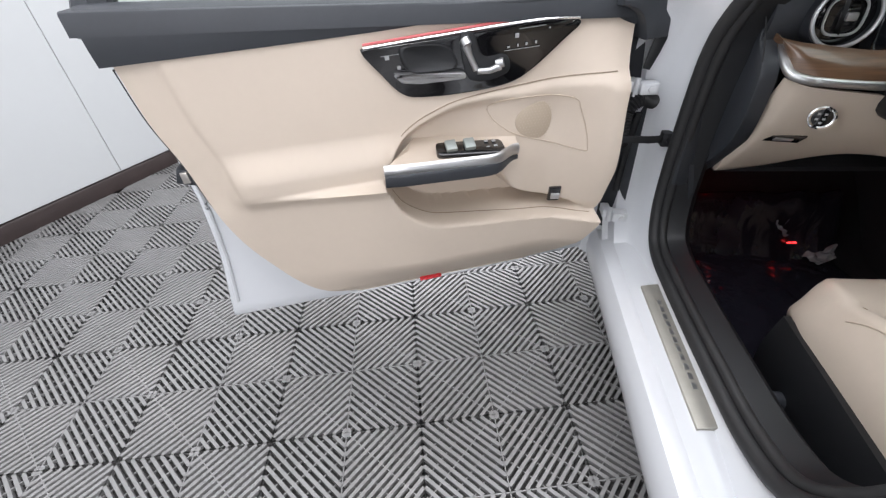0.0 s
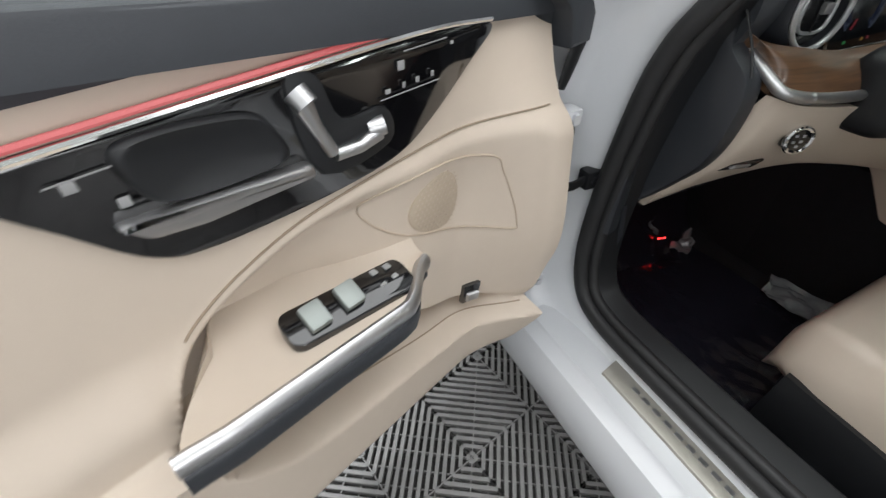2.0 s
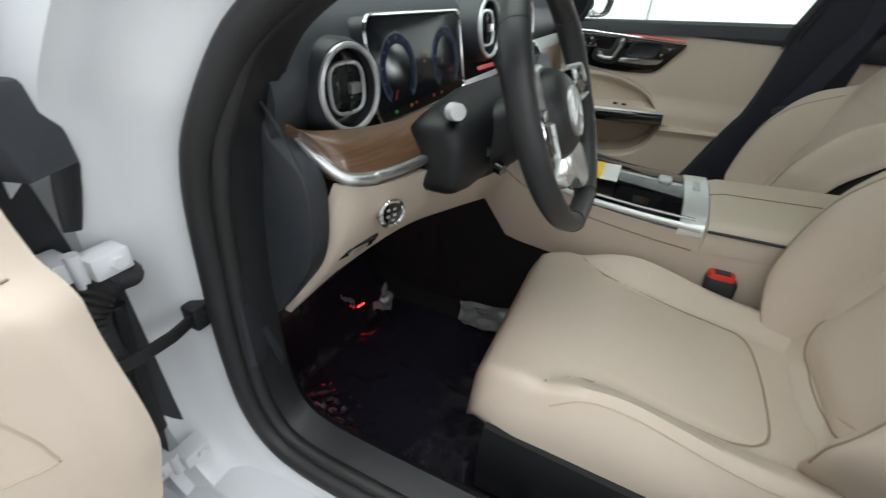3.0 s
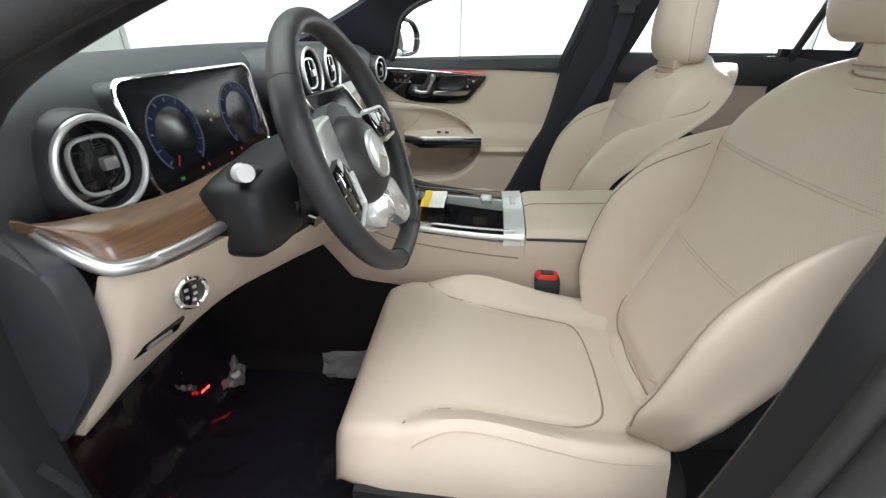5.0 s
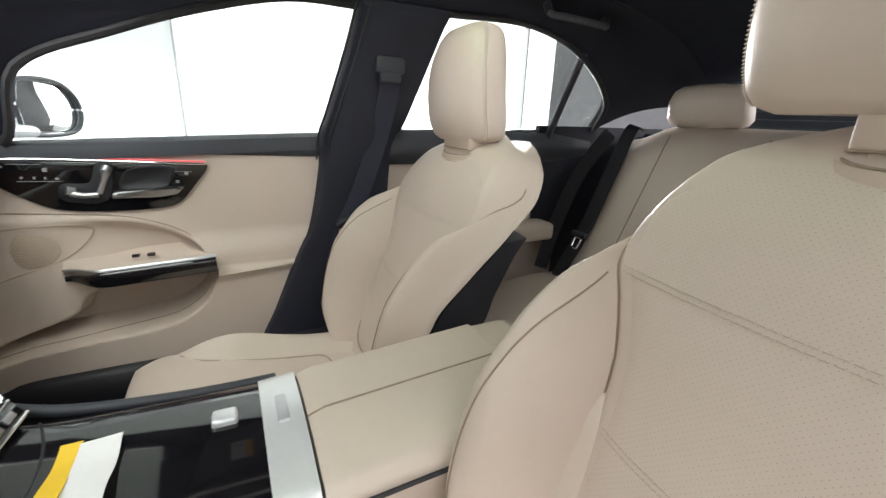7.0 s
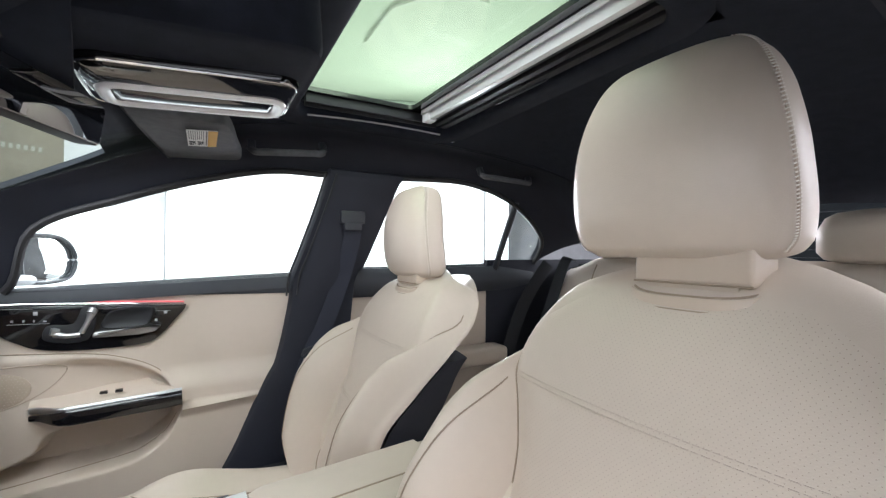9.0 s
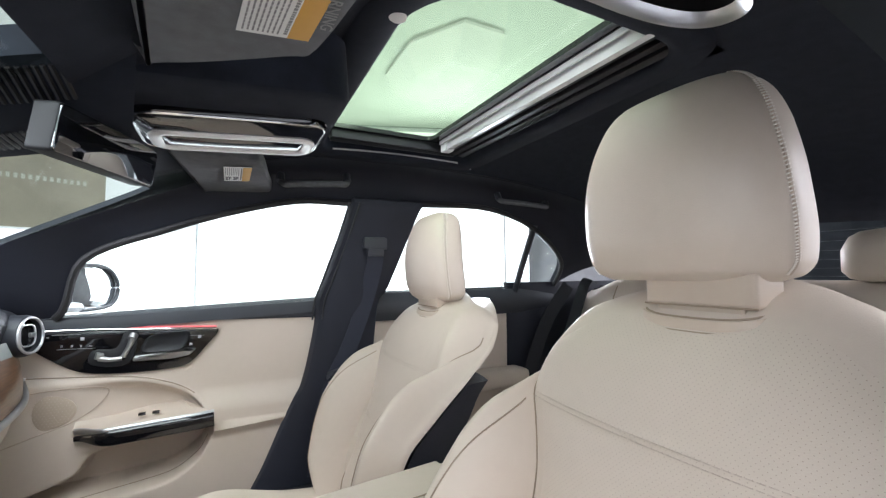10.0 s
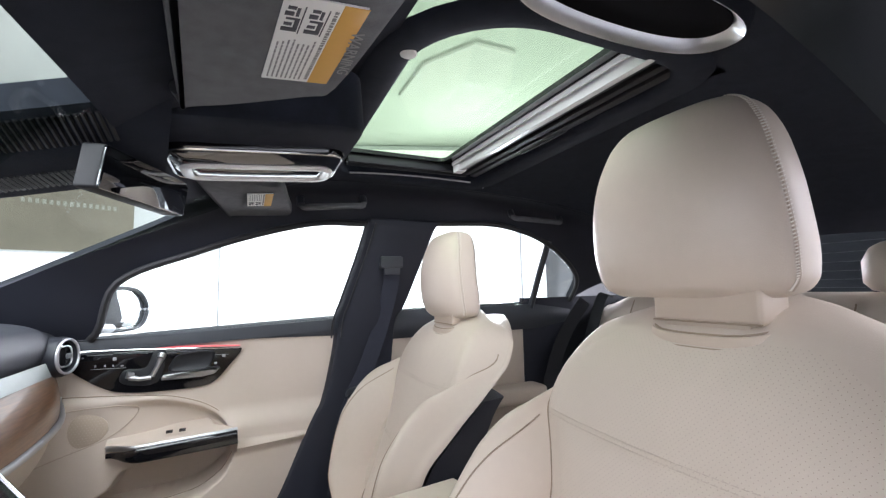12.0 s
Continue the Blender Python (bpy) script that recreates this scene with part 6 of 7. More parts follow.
for plate, pad, edge, keys in SPOKES:
    arm = part("spoke", slab(round_poly(plate, 0.006, 4), -0.016, 0.006, spoke_pt, 0.005), POLISHED, wheel, "polished silver side spoke")
    pod = part("button_pad", slab(pad, 0.0, 0.0115, WM, 0.003), GLOSS, arm, "gloss black button pad")
    part("pad_rim", tube([WM(x, y, 0.0100) for x, y in spline(edge, 5)], 0.0032, 8), POLISHED, arm, "silver rim of the button pad")
    for i, (x, y) in enumerate(keys):
        w, h = ((0.0036, 0.0012), (0.0022, 0.0022), (0.0044, 0.0010))[i % 3]
        part("icon", moved(box(x - w, x + w, y - h, y + h, 0.0115, 0.0120, 0.0002), wm), ICON, pod)
    cx, cy = sum(x for x, y in pad) / len(pad), sum(y for x, y in pad) / len(pad)
    for dx in (-0.012, 0.012):
        part("key_gap", tube([WM(cx + dx, cy + 0.022, 0.0116), WM(cx + dx, cy - 0.018, 0.0116)], 0.0007, 4), DARKPLASTIC, pod)


def low_pt(x, y, z):
    c, k = math.cos(radians(11)), math.sin(radians(11))
    return WM(x * c - y * k, x * k + y * c, z - 0.020 * smooth(-0.10, -0.06, y))


part("lower_spoke", slab(spline([(-0.070, -0.045), (-0.100, -0.070), (-0.080, -0.100), (-0.020, -0.118), (0.014, -0.158), (0.064, -0.162), (0.066, -0.130), (0.062, -0.090), (0.070, -0.045)], 4, True), -0.015, 0.006, low_pt, 0.008), FOIL, wheel, "silver lower spoke wrapped in creased clear film")
part("spoke_back", disc(wm, 0.07, -0.035, -0.012), DARKPLASTIC, wheel)

# ---- centre console ----
con = thing("centre_console", (0, -0.65, 0.26), "centre console with gloss black deck and beige armrest", "console")


def con_side(u, v):
    """Left flank: u along, v up."""
    y = -0.24 - 0.86 * u
    ztop = interp(u, [0, 0.07, 0.15, 0.25, 0.4, 0.56, 1.0], [0.735, 0.712, 0.674, 0.643, 0.629, 0.622, 0.615])
    zlow = interp(u, [0, 0.0465, 0.106, 0.26, 0.5, 1.0], [0.61, 0.566, 0.502, 0.485, 0.44, 0.40])
    z = zlow + (ztop - zlow) * v
    x = -0.116 - 0.008 * math.sin(math.pi * min(1, v * 0.9 + 0.1))
    return (x, y, z)


part("flank", sheet(con_side, 30, 12, 0.02, (-1, 0, 0)), SOFTBEIGE, con, "beige leather console flank", 60)
part("flank", sheet(lambda u, v: (-con_side(u, v)[0], *con_side(u, v)[1:]), 30, 12, 0.02, (1, 0, 0)), SOFTBEIGE, con, "beige leather console flank", 60)
part("core", both(box(-0.11, 0.11, -1.10, -0.10, 0.22, 0.58, 0.01), box(-0.112, 0.112, -0.14, 0.21, 0.22, 0.74, 0.01)), CARPET, con, "dark console base")
part("flank_seam", tube([Vector(con_side(u, 0.78)) + Vector((-0.001, 0, 0)) for u in np.linspace(0.05, 0.55, 24)], 0.0014, 6), SEAM, con)


def crown(x):
    """The console's cross section: highest right of the middle, rounded off at both edges."""
    return -0.030 * ((x - 0.035) / 0.153) ** 2 - 0.022 * smooth(0.085, 0.118, x) - 0.010 * smooth(-0.100, -0.118, x)


def deck(u, v):
    y = -0.345 - 0.345 * u
    x = 0.117 * (2 * v - 1)
    return (x, y, interp(u, [0, 0.15, 0.4, 1.0], [0.716, 0.690, 0.672, 0.664]) + crown(x))


dk = part("deck", sheet(deck, 30, 40, 0.04, (0, 0, 1)), GLOSS, con, "gloss black console deck", 50)
part("deck_groove", tube([Vector(deck(u, 0.0)) + Vector((0.006, 0, 0.004)) for u in np.linspace(0, 1, 16)], 0.002, 6), SILVER, dk)
part("deck_trim", tube([(-0.124, y, z) for y, z in spline([(-0.30, 0.715), (-0.36, 0.682), (-0.45, 0.650), (-0.58, 0.636), (-0.715, 0.630)], 6)], 0.0065, 10, prof=[(0.7 * x, y) for x, y in circle(10, 1.0)]), POLISHED, con, "satin silver strip along the deck")
part("deck_trim", tube([(-0.121, y, z + 0.016) for y, z in spline([(-0.30, 0.715), (-0.36, 0.682), (-0.45, 0.650), (-0.58, 0.636), (-0.70, 0.632)], 6)], 0.003, 8), CHROME, con)
part("deck_border", tube([(0.119, y, z + 0.012) for y, z in spline([(-0.30, 0.735), (-0.36, 0.700), (-0.45, 0.655), (-0.58, 0.636), (-0.70, 0.632)], 6)], 0.0075, 10), DARKPLASTIC, con, "dark border along the passenger side of the deck")
part("lid_gap", tube([Vector(deck(0.27 + 0.10 * math.sin(math.pi * v), v)) + Vector((0, 0, 0.0002)) for v in np.linspace(0.06, 0.94, 24)], 0.0012, 6), RUBBER, dk, "fine gap round the sliding lid")
part("touch_switch", box(0.010, 0.034, -0.650, -0.622, 0.658, 0.674, 0.005, 3), POLISHED, con, "silver volume switch")
part("rear_cap", sheet(lambda u, v: (0.119 * (2 * u - 1), -0.676 - 0.046 * v, 0.668 + 0.003 * v + crown(0.117 * (2 * u - 1))), 30, 4, 0.02, (0, 0, 1)), POLISHED, con, "satin silver cap in front of the armrest", 50)
part("cap_slot", box(-0.012, 0.040, -0.706, -0.692, 0.662, 0.6705, 0.003), SATIN, con)


def arm_top(u, v):
    y = -0.726 - 0.30 * u
    x = 0.121 * (2 * v - 1)
    return (x, y, 0.670 + 0.018 * u + crown(0.967 * x) - 0.006 * smooth(0.06, 0.0, u) - 0.02 * smooth(0.93, 1.0, u))


ar = part("armrest", both(sheet(arm_top, 30, 40, 0.05, (0, 0, 1))), LEATHER, con, "beige leather armrest lid", 60)
part("armrest_seam", tube([Vector(arm_top(u, 0.47)) + Vector((0, 0, 0.0006)) for u in np.linspace(0, 0.97, 14)], 0.0014, 6), SEAM, ar)
part("lid_gap", tube([(-0.128, -0.725, 0.632), (-0.128, -1.02, 0.640)], 0.003, 6), RUBBER, con, "dark gap under the armrest lid")
part("rear_face", box(-0.115, 0.115, -1.10, -1.0, 0.40, 0.67, 0.02, 3), SOFTBEIGE, con, "beige rear of the console")
sticker = thing("paper_tag", (0.03, -0.47, 0.68), "white and yellow paper tag lying on the console", "paper tag")
part("sheet_white", sheet(lambda u, v: (-0.080 + 0.105 * v, -0.503 - 0.036 * u, 0.6835 + 0.005 * math.sin(2.2 * v * math.pi) * (u * 0.6 + 0.2)), 6, 14, 0.0008, (0, 0, 1)), PAPERW, sticker, "white paper")
part("sheet_yellow", sheet(lambda u, v: (-0.078 + 0.108 * v, -0.485 - 0.019 * u, 0.6835 + 0.004 * math.sin(2.0 * v * math.pi)), 4, 14, 0.0008, (0, 0, 1)), YELLOW, sticker, "yellow paper band")
sticker.location.z -= 0.006

# ---- roof fittings ----
visor = thing("sun_visor", (-0.30, -0.60, 1.22), "grey cloth driver sun visor with a printed warning label", "sun visor", "sun visors")
VZ = 1.25


def visor_pt(a, b, d, sx=-1, z0=VZ):
    return (sx * a, b, z0 + 0.08 * (-0.66 - b) + d)


vpoly = spline([(0.172, -0.588), (0.218, -0.692), (0.246, -0.722), (0.42, -0.748), (0.55, -0.765), (0.575, -0.74), (0.56, -0.63), (0.54, -0.606), (0.20, -0.574)], 4, True)
part("board", slab(vpoly, 0.022, 0.0, lambda a, b, d: visor_pt(a, b, d), 0.006), VISORGREY, visor, "grey cloth visor board")
part("pivot", both(tube([visor_pt(0.165, -0.578, 0.012), visor_pt(0.20, -0.575, 0.010)], 0.008, 10), tube([visor_pt(0.168, -0.578, 0.012), visor_pt(0.16, -0.575, 0.04)], 0.010, 10)), DARKPLASTIC, visor, "dark visor clip")


def label_parts(parent, x0, x1, y0, y1, to):
    """A printed label: white ground, orange band, rows of small print and two pictograms."""
    lab = part("label", slab([(x0, y0), (x1, y0), (x1, y1), (x0, y1)], 0.0, -0.0012, to, 0.0003), PAPERW, parent, "white warning label with orange band")
    W, H = x1 - x0, y1 - y0
    yb = y0 + H * 0.70
    part("orange_band", slab([(x0 + 0.001, yb), (x1 - 0.001, yb), (x1 - 0.001, y1 - 0.001), (x0 + 0.001, y1 - 0.001)], -0.001, -0.0017, to, 0.0002), ORANGE, lab, "orange band")

    def bar(a, b, c, d):
        """A bar from the share a to c of the length and b to d of the height."""
        return slab([(x0 + W * a, y0 + H * b), (x0 + W * c, y0 + H * b), (x0 + W * c, y0 + H * d), (x0 + W * a, y0 + H * d)], -0.001, -0.0016, to, 0.0001)
    lines = []
    rnd = random.Random(4)
    for i in range(8):
        b = 0.06 + 0.068 * i
        a, stop = 0.04, 0.52 + 0.06 * rnd.random()
        while a < stop:
            w = 0.02 + 0.04 * rnd.random()
            lines.append(bar(a, b, min(a + w, stop), b + 0.026))
            a += w + 0.012
    part("print_line", both(*lines), INK, lab, "rows of small grey print")
    head = []
    a = 0.05
    while a < 0.93:
        w = 0.012 + 0.022 * rnd.random()
        head.append(bar(a, 0.625, a + w, 0.675))
        a += w + 0.012
    part("print_line", both(*head), INK, lab)
    pic = []
    for k in (0.05, 0.34):
        pic += [bar(0.66, k, 0.70, k + 0.20), bar(0.70, k + 0.14, 0.80, k + 0.20), bar(0.72, k + 0.02, 0.75, k + 0.12), bar(0.78, k + 0.03, 0.80, k + 0.14), bar(0.82, k, 0.86, k + 0.11), bar(0.82, k + 0.13, 0.90, k + 0.17), bar(0.88, k + 0.02, 0.91, k + 0.12), bar(0.645, k + 0.215, 0.92, k + 0.232)]
    part("pictogram", both(*pic), INKDARK, lab, "dark pictograms")
    return lab


lab = label_parts(visor, 0.262, 0.387, -0.650, -0.708, lambda a, b, d: visor_pt(a, b + 0.10 * (0.262 - a), d - 0.0005))
# the word on the orange band
fc = bpy.data.curves.new("word", "FONT")
fc.body, fc.size, fc.extrude = "WARNING", 0.0145, 0.0002
tmp = new("word_source", fc)
tmp_me = bpy.data.meshes.new_from_object(tmp.evaluated_get(bpy.context.evaluated_depsgraph_get()))
bpy.data.objects.remove(tmp)
tmp_me.materials.append(MATS["grey_print"])
word = new("word", tmp_me)
word.parent = lab
word.matrix_basis = Matrix(((0.995, -0.1, 0, -0.357), (0.1, -0.995, 0, -0.7145), (0, 0.08, -1, VZ + 0.0018), (0, 0, 0, 1)))
pv = thing("sun_visor", (0.36, -0.60, 1.25), "grey cloth passenger sun visor with a small label", "sun visor", "sun visors")
PVZ = 1.255
part("board", slab(vpoly, 0.022, 0.0, lambda a, b, d: visor_pt(a, b + 0.02, d, 1, PVZ), 0.006), VISORGREY, pv, "grey cloth visor board")
label_parts(pv, 0.265, 0.40, -0.635, -0.685, lambda a, b, d: visor_pt(a, b, d - 0.0006, 1, PVZ - 0.0022))
part("pivot", tube([visor_pt(0.165, -0.56, 0.012, 1, PVZ), visor_pt(0.20, -0.56, 0.010, 1, PVZ)], 0.008, 10), DARKPLASTIC, pv)
clip = solo("sensor_dome", disc(plate_frame((-0.172, -0.830, lining_z(-0.172, -0.830) - 0.006), (0.0, 0.05, -1)), 0.0115, -0.006, 0.003), PAPERW, "small white round sensor on the roof lining", "sensor")

ovh = thing("overhead_console", (0.05, -0.70, 1.30), "overhead console with gloss black panel and silver light surround", "overhead console")
om = Matrix.Translation((0.005, -0.665, 1.258)) @ Matrix.Rotation(radians(-4), 4, "X")


def OM(a, b, d):
    return tuple(om @ Vector((a, b, -d)))


part("housing", slab([(x, y) for x, y, _ in rr_loop(-0.135, 0.135, -0.125, 0.15, 0.04, 0)], -0.08, 0.002, OM, 0.012), CLOTH, ovh, "black cloth covered housing")
pl = part("panel", slab([(x, y) for x, y, _ in rr_loop(-0.045, 0.122, -0.112, 0.135, 0.03, 0)], -0.02, 0.012, OM, 0.006), GLOSS, ovh, "gloss black light panel")
part("surround", tube([OM(x, y, 0.010) for x, y, _ in rr_loop(-0.042, 0.119, -0.109, 0.132, 0.03, 0)], 0.0022, 8, True), CHROME, pl, "bright silver surround")
part("light_bar", tube([OM(x, y, 0.013) for x, y, _ in rr_loop(0.030, 0.106, -0.096, 0.115, 0.020, 0)], 0.0085, 10, True, prof=[(x, 0.5 * y) for x, y in circle(10, 1.0)]), BRIGHTALU, pl, "pale silver light bar")
part("lens", slab([(x, y) for x, y, _ in rr_loop(0.042, 0.094, -0.084, 0.103, 0.012, 0)], 0.006, 0.0145, OM, 0.002), GLOSS, pl, "dark lamp lens")


def cover_pt(u, v, d=0.0):
    """u across, from the driver's edge to the far edge; v from the glass back to the header."""
    b = Vector((-0.085, -0.335, 1.226)).lerp(Vector((-0.16, -0.565, 1.262)), v)
    a = Vector((0.115, -0.29, 1.180)).lerp(Vector((0.03, -0.53, 1.212)), v)
    p = b.lerp(a, u)
    return (p.x, p.y, p.z - 0.012 * math.sin(math.pi * u) - d)


part("sensor_cover", sheet(cover_pt, 20, 12, 0.03, (0, 0, -1)), CLOTH, ovh, "black sensor cover with ribbed grilles", 60)
for u0, u1, v0, v1, count in ((0.06, 0.30, 0.10, 0.72, 22), (0.58, 0.82, 0.02, 0.62, 22)):
    for v in np.linspace(v0, v1, count):
        part("grille_rib", tube([cover_pt(u0, v, 0.001), cover_pt(u1, v + 0.05, 0.001)], 0.0024, 5), STALKBLACK, ovh)

mir = thing("interior_mirror", (0.0, -0.53, 1.20), "black interior mirror with a bright reflecting edge", "mirror")
mu = Vector((0.906, -0.420, -0.035)).normalized()
mn = mu.cross(Vector((-0.10, -0.07, 0.99))).normalized()
mv = mn.cross(mu)
mm = Matrix(((mu.x, mv.x, mn.x, -0.041), (mu.y, mv.y, mn.y, -0.524), (mu.z, mv.z, mn.z, 1.185), (0, 0, 0, 1))) @ Matrix.Scale(0.82, 4)


def MM(a, b, d):
    return tuple(mm @ Vector((a, b, d)))


mp = round_poly([(-0.096, 0.033), (-0.098, -0.030), (0.088, -0.031), (0.090, 0.024), (0.080, 0.031)], 0.006)
part("housing", slab(mp, -0.026, 0.004, MM, 0.004), STALKBLACK, mir, "black mirror housing")
part("glass", slab([(x * 0.98, y * 0.95) for x, y in mp], 0.003, 0.0055, MM, 0.001), DIMMIRROR, mir, "frameless mirror glass")
part("stem", tube([MM(0.0, 0.005, -0.012), (0.0, -0.46, 1.235)], 0.012, 10), DARKPLASTIC, mir)


def grab(name_label, pts):
    g = thing("grab_handle", pts[0], name_label, "grab handle", "grab handles")
    part("grip", tube(spline(pts, 6), 0.009, 8), VISORGREY, g, "dark grey grip")
    for p in (pts[0], pts[-1]):
        part("mount", tube([p, tuple(Vector(p) + Vector((0.012, 0, 0.022)))], 0.011, 8), DARKPLASTIC, g)
    return g


grab("black roof grab handle above the passenger window", [(0.515, -0.765, 1.283), (0.50, -0.775, 1.274), (0.495, -0.80, 1.275), (0.495, -0.90, 1.284), (0.50, -0.93, 1.287), (0.515, -0.94, 1.297)])
grab("grey roof grab handle above the rear window", [(0.515, -1.455, 1.285), (0.50, -1.465, 1.276), (0.495, -1.50, 1.275), (0.495, -1.61, 1.271), (0.50, -1.645, 1.270), (0.515, -1.66, 1.279)])
grab("dark roof grab handle above the driver doorway", [(-0.515, -1.455, 1.285), (-0.50, -1.465, 1.276), (-0.495, -1.50, 1.275), (-0.495, -1.61, 1.271), (-0.50, -1.645, 1.270), (-0.515, -1.66, 1.279)])

hm = Matrix.Translation((-0.376, -1.020, 1.343)) @ Matrix(((-0.993, 0.0, 0.12, 0), (0.0, 1.0, 0.0, 0), (-0.12, 0.0, -0.993, 0), (0, 0, 0, 1)))
rec = thing("roof_pocket", (-0.352, -1.03, 1.345), "dark oval roof pocket with a bright silver rim", "roof pocket")


def pocket(rows):
    return loft([[tuple(hm @ Vector((x * k, y * (1 - (1 - k) * 0.45), d))) for x, y in superell(44, 0.058, 0.155, 2.4)] for k, d in rows], caps=False)


part("bezel", pocket(((1.12, -0.030), (1.06, -0.004), (1.0, 0.006), (0.96, 0.008))), CLOTH, rec, "dark grey bezel", 60)
part("rim", pocket(((0.96, 0.008), (0.93, 0.007), (0.80, -0.004), (0.70, -0.012))), POCKETRIM, rec, "bright silver rim", 60)
# Shallow plate; the pocket's deep shade is in its colour.
part("recess", slab([(x * 0.76, y * 0.89) for x, y in superell(44, 0.058, 0.155, 2.4)], -0.03, -0.005, lambda a, b, d: tuple(hm @ Vector((a, b, d))), 0.002), SHADEBLACK, rec, "shallow oval plate painted black as a deep shaded recess")

# ---- outside mirror on the passenger side ----
om_ = thing("door_mirror", (0.95, -0.27, 0.93), "white passenger door mirror with grey glass", "door mirror")
dm = Matrix.Translation((0.95, -0.285, 1.005)) @ Matrix.Rotation(radians(-22), 4, "Z") @ Matrix.Rotation(radians(90), 4, "X")


def DM(a, b, d):
    return tuple(dm @ Vector((a, b, d)))


mo = spline([(-0.095, -0.05), (-0.10, 0.03), (-0.07, 0.065), (0.04, 0.062), (0.095, 0.02), (0.10, -0.03), (0.06, -0.065), (-0.06, -0.068)], 5, True)
part("housing", loft([[DM(x * k, y * k, z) for x, y in mo] for k, z in ((0.2, -0.085), (0.6, -0.075), (0.9, -0.045), (1.0, -0.005), (1.0, 0.008), (0.95, 0.012), (0.90, 0.004))]), WHITE, om_, "white mirror housing", 60)
part("glass", slab([(x * 0.89, y * 0.88) for x, y in mo], 0.0, 0.006, DM, 0.001), MIRROR, om_, "mirror glass")
part("rim", tube([DM(x * 0.95, y * 0.94, 0.009) for x, y in mo], 0.006, 8, True), DARKPLASTIC, om_)
part("foot", tube([(0.73, -0.24, 0.955), (0.80, -0.25, 0.955), (0.88, -0.26, 0.95)], [0.035, 0.025, 0.025], 12, prof=[(x, 0.6 * y) for x, y in circle(12, 1.0)]), WHITE, om_, "white mirror foot")

# ---- footwell: film and glow strip ----
film = thing("floor_film", (-0.43, -0.25, 0.262), "creased clear protective film over the black floor mat", "floor film")
part("sheet", sheet(lambda u, v: (-0.66 + 0.46 * u, -0.52 + 0.58 * v, 0.262 + 0.16 * smooth(0.80, 1.0, v) + (0.006 + 0.012 * smooth(0.65, 0.85, v)) * noise.noise(Vector((u * 6, v * 7, 0.3))) + 0.0018 * noise.noise(Vector((u * 17, v * 15, 2.3))) + 0.013 * noise.noise(Vector((u * 40, v * 44, 4.1))) * math.exp(-((u - 0.14) / 0.13) ** 2 - ((v - 0.70) / 0.15) ** 2)), 110, 120, 0.001, (0, 0, 1)), FILM, film, "clear film with dark sheen", 180)


def film_fold(a, b, c, d, seed, ridge=0.012):
    """A crumpled flap of film between four corners."""
    A, B, C, D = (Vector(p) for p in (a, b, c, d))

    def at(u, v):
        p = A.lerp(B, u).lerp(D.lerp(C, u), v)
        k = noise.noise(Vector((u * 4.2 + seed, v * 3.1, 0.5))) + 0.5 * abs(noise.noise(Vector((u * 6.0, v * 5.0 + seed, 1.5))))
        return tuple(p + Vector((0.3 * k, -0.4 * k, k)) * ridge)

    part("fold", sheet(at, 22, 22, 0.0006, (0, -0.3, 1)), FILMFOLD, film, "bright crumpled fold of clear film", 25)


film_fold((-0.285, -0.030, 0.270), (-0.205, -0.026, 0.300), (-0.212, -0.060, 0.278), (-0.265, -0.080, 0.266), 1.3)
film_fold((-0.300, 0.045, 0.345), (-0.316, 0.022, 0.360), (-0.335, 0.005, 0.345), (-0.320, 0.030, 0.325), 4.1, 0.008)
film_fold((-0.345, 0.010, 0.335), (-0.372, -0.006, 0.362), (-0.345, -0.030, 0.330), (-0.325, -0.012, 0.318), 7.7, 0.010)
film_fold((-0.150, -0.235, 0.285), (-0.115, -0.440, 0.285), (-0.205, -0.420, 0.272), (-0.225, -0.265, 0.270), 2.6, 0.016)
glow = thing("footwell_light", (-0.57, 0.0, 0.575), "small red ambient light under the dashboard", "footwell light")
part("strip", tube([(-0.64, -0.02, 0.565), (-0.50, 0.02, 0.60)], 0.012, 8), AMBIENTHOT, glow)
# Specks that glow to imitate red glints on the film; no lamps here.
for x, y, z in ((-0.319, -0.020, 0.300), (-0.312, -0.028, 0.306), (-0.234, 0.030, 0.347)):
    part("lens", tube([(x - 0.004, y, z), (x + 0.004, y - 0.003, z + 0.002)], 0.0018, 8), AMBIENTHOT, glow, "glowing speck imitating a red glint by the pedals")

# ---- floor tiles ----
TH = radians(12.1)


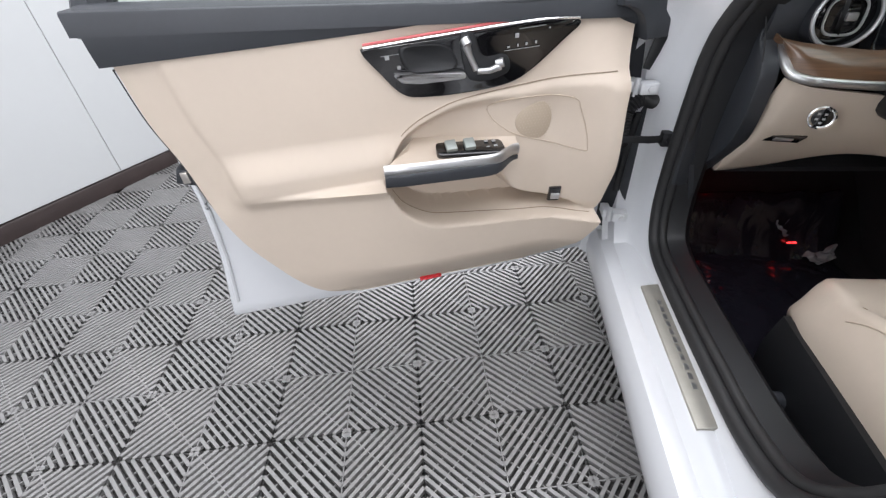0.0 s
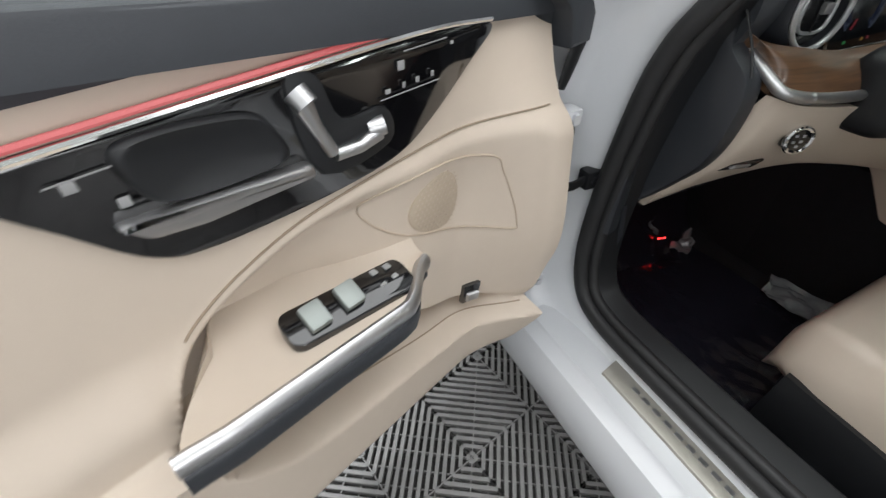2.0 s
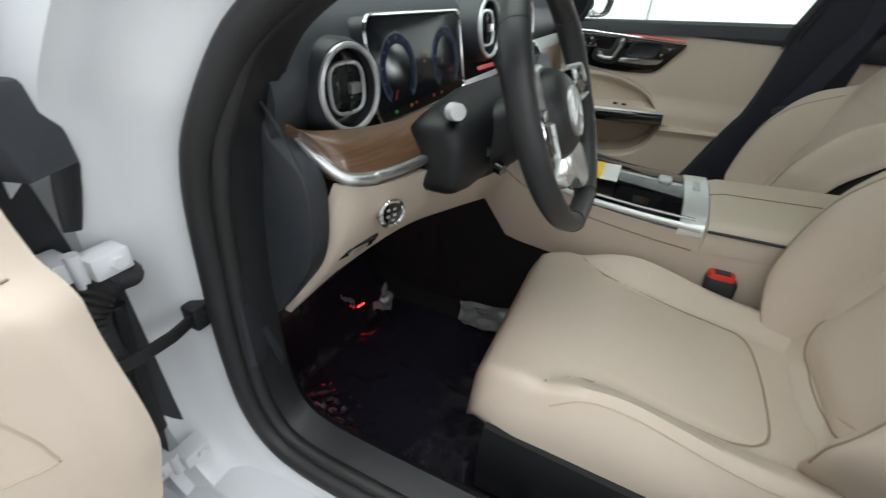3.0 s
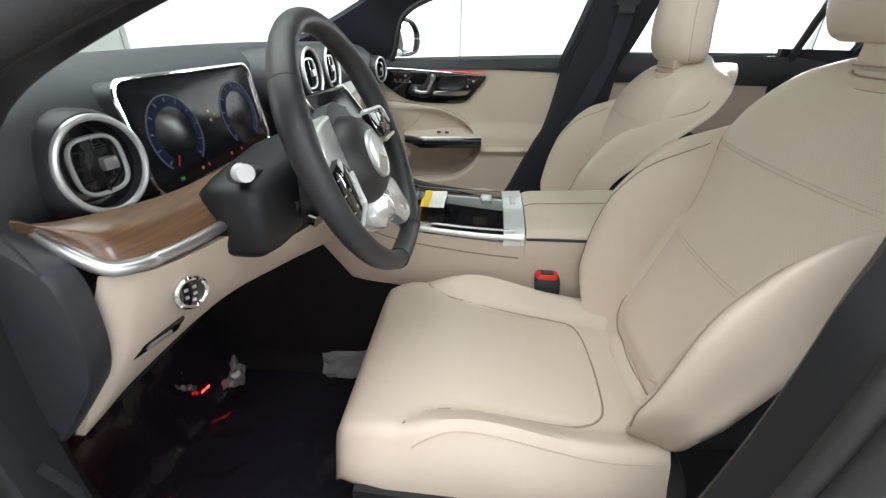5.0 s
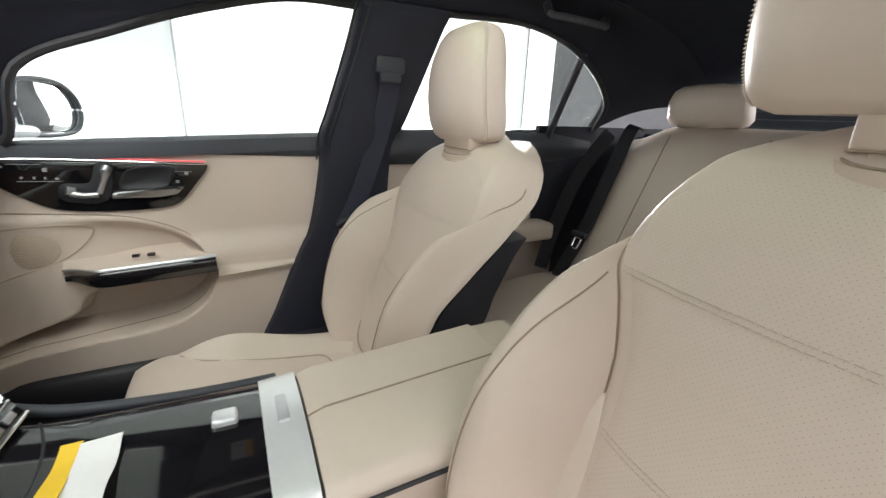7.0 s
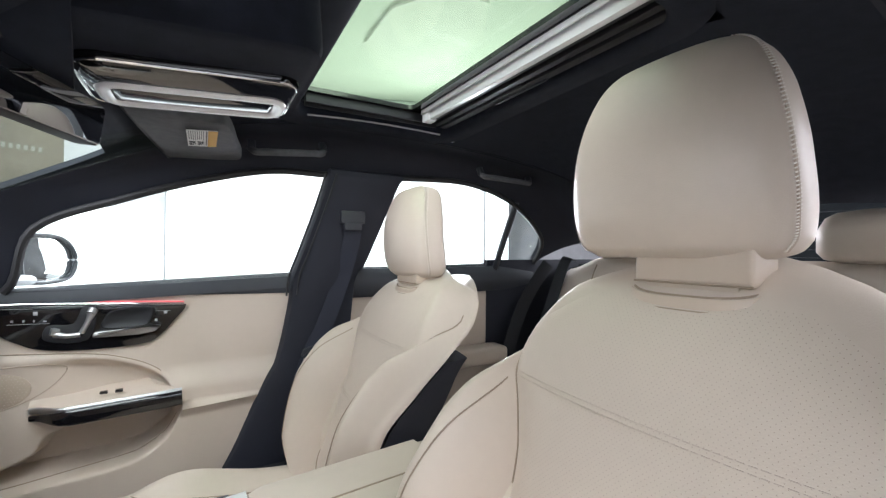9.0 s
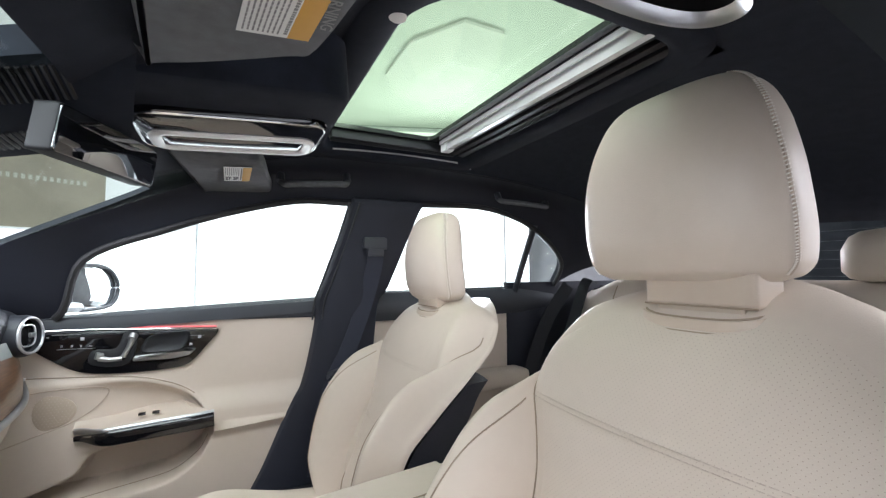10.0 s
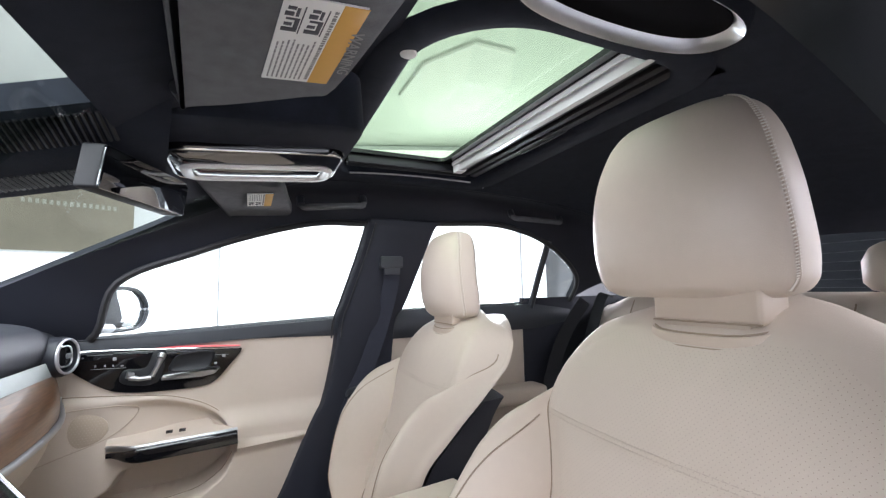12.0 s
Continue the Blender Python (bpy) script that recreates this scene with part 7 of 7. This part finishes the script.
def tile_mesh():
    V, F = [], []

    def prism(a, b, w, z0, z1):
        d = (b - a).normalized()
        s = Vector((-d.y, d.x)) * w
        o = len(V)
        for p, q, z in ((a, 1, z0), (a, 0.80, z1), (b, 0.80, z1), (b, 1, z0)):
            V.append((p.x + s.x * q, p.y + s.y * q, z))
            V.append((p.x - s.x * q, p.y - s.y * q, z))
        F.extend([(o + 2, o + 3, o + 5, o + 4), (o, o + 2, o + 4, o + 6), (o + 3, o + 1, o + 7, o + 5), (o, o + 1, o + 3, o + 2), (o + 4, o + 5, o + 7, o + 6)])
    q = 0.2
    for i in (0, 1):
        for j in (0, 1):
            anti = (i + j) % 2 == 1
            n = 16
            for k in range(n):
                c = (k + 0.5) / n * 2 * q - q
                # chord of the square across its diagonal direction
                ext = q - abs(c)
                if ext < 0.012:
                    continue
                mid = Vector((q / 2, q / 2))
                if anti:
                    e = Vector((1, 1)) / 2
                    dv = Vector((1, -1)) / 2
                else:
                    e = Vector((1, -1)) / 2
                    dv = Vector((1, 1)) / 2
                p = mid + e * c
                off = Vector((i * q, j * q))
                prism(off + p - dv * (ext - 0.003), off + p + dv * (ext - 0.003), 0.0055, -0.014, 0.0)
            mid = Vector((q / 2 + i * q, q / 2 + j * q))
            e = (Vector((1, 1)) if anti else Vector((1, -1))) / 2
            prism(mid - e * (q - 0.004), mid + e * (q - 0.004), 0.0016, -0.012, -0.0006)
            for c in (-0.11, -0.055, 0.055, 0.11):
                dv = (Vector((1, -1)) if anti else Vector((1, 1))) / 2
                prism(mid + dv * c - e * (q - abs(c)), mid + dv * c + e * (q - abs(c)), 0.0018, -0.014, -0.0085)
    for a, b in (((0, 0), (0.4, 0)), ((0, 0.4), (0.4, 0.4)), ((0, 0), (0, 0.4)), ((0.4, 0), (0.4, 0.4)), ((0.2, 0), (0.2, 0.4)), ((0, 0.2), (0.4, 0.2))):
        prism(Vector(a), Vector(b), 0.0018, -0.014, -0.001)
    me = bpy.data.meshes.new("tile")
    me.from_pydata(V, [], F)
    me.materials.append(TILE)
    return me


TM = tile_mesh()
cells = []
for i in range(-12, 13):
    for j in range(-12, 12):
        X, Y = 0.4 * i, 0.4 * j
        x, y = X * math.cos(TH) - Y * math.sin(TH) - 0.94, X * math.sin(TH) + Y * math.cos(TH) - 0.39
        cx, cy = x + 0.2, y + 0.2
        inside = all((Vector((cx - CX, cy - CY)).dot(Vector((math.cos(radians(WALL_TURN + 45 * k)), math.sin(radians(WALL_TURN + 45 * k)))))) < APO + 0.15 for k in range(8))
        if inside:
            cells.append((math.hypot(cx + 1.6, cy + 0.0), x, y))
cells.sort()
cells = cells[:296]
for d, x, y in cells:
    t = new("tile", TM)
    t.parent = floor
    t.matrix_basis = pose(x, y, 0.0, 0, 0, 12.1)
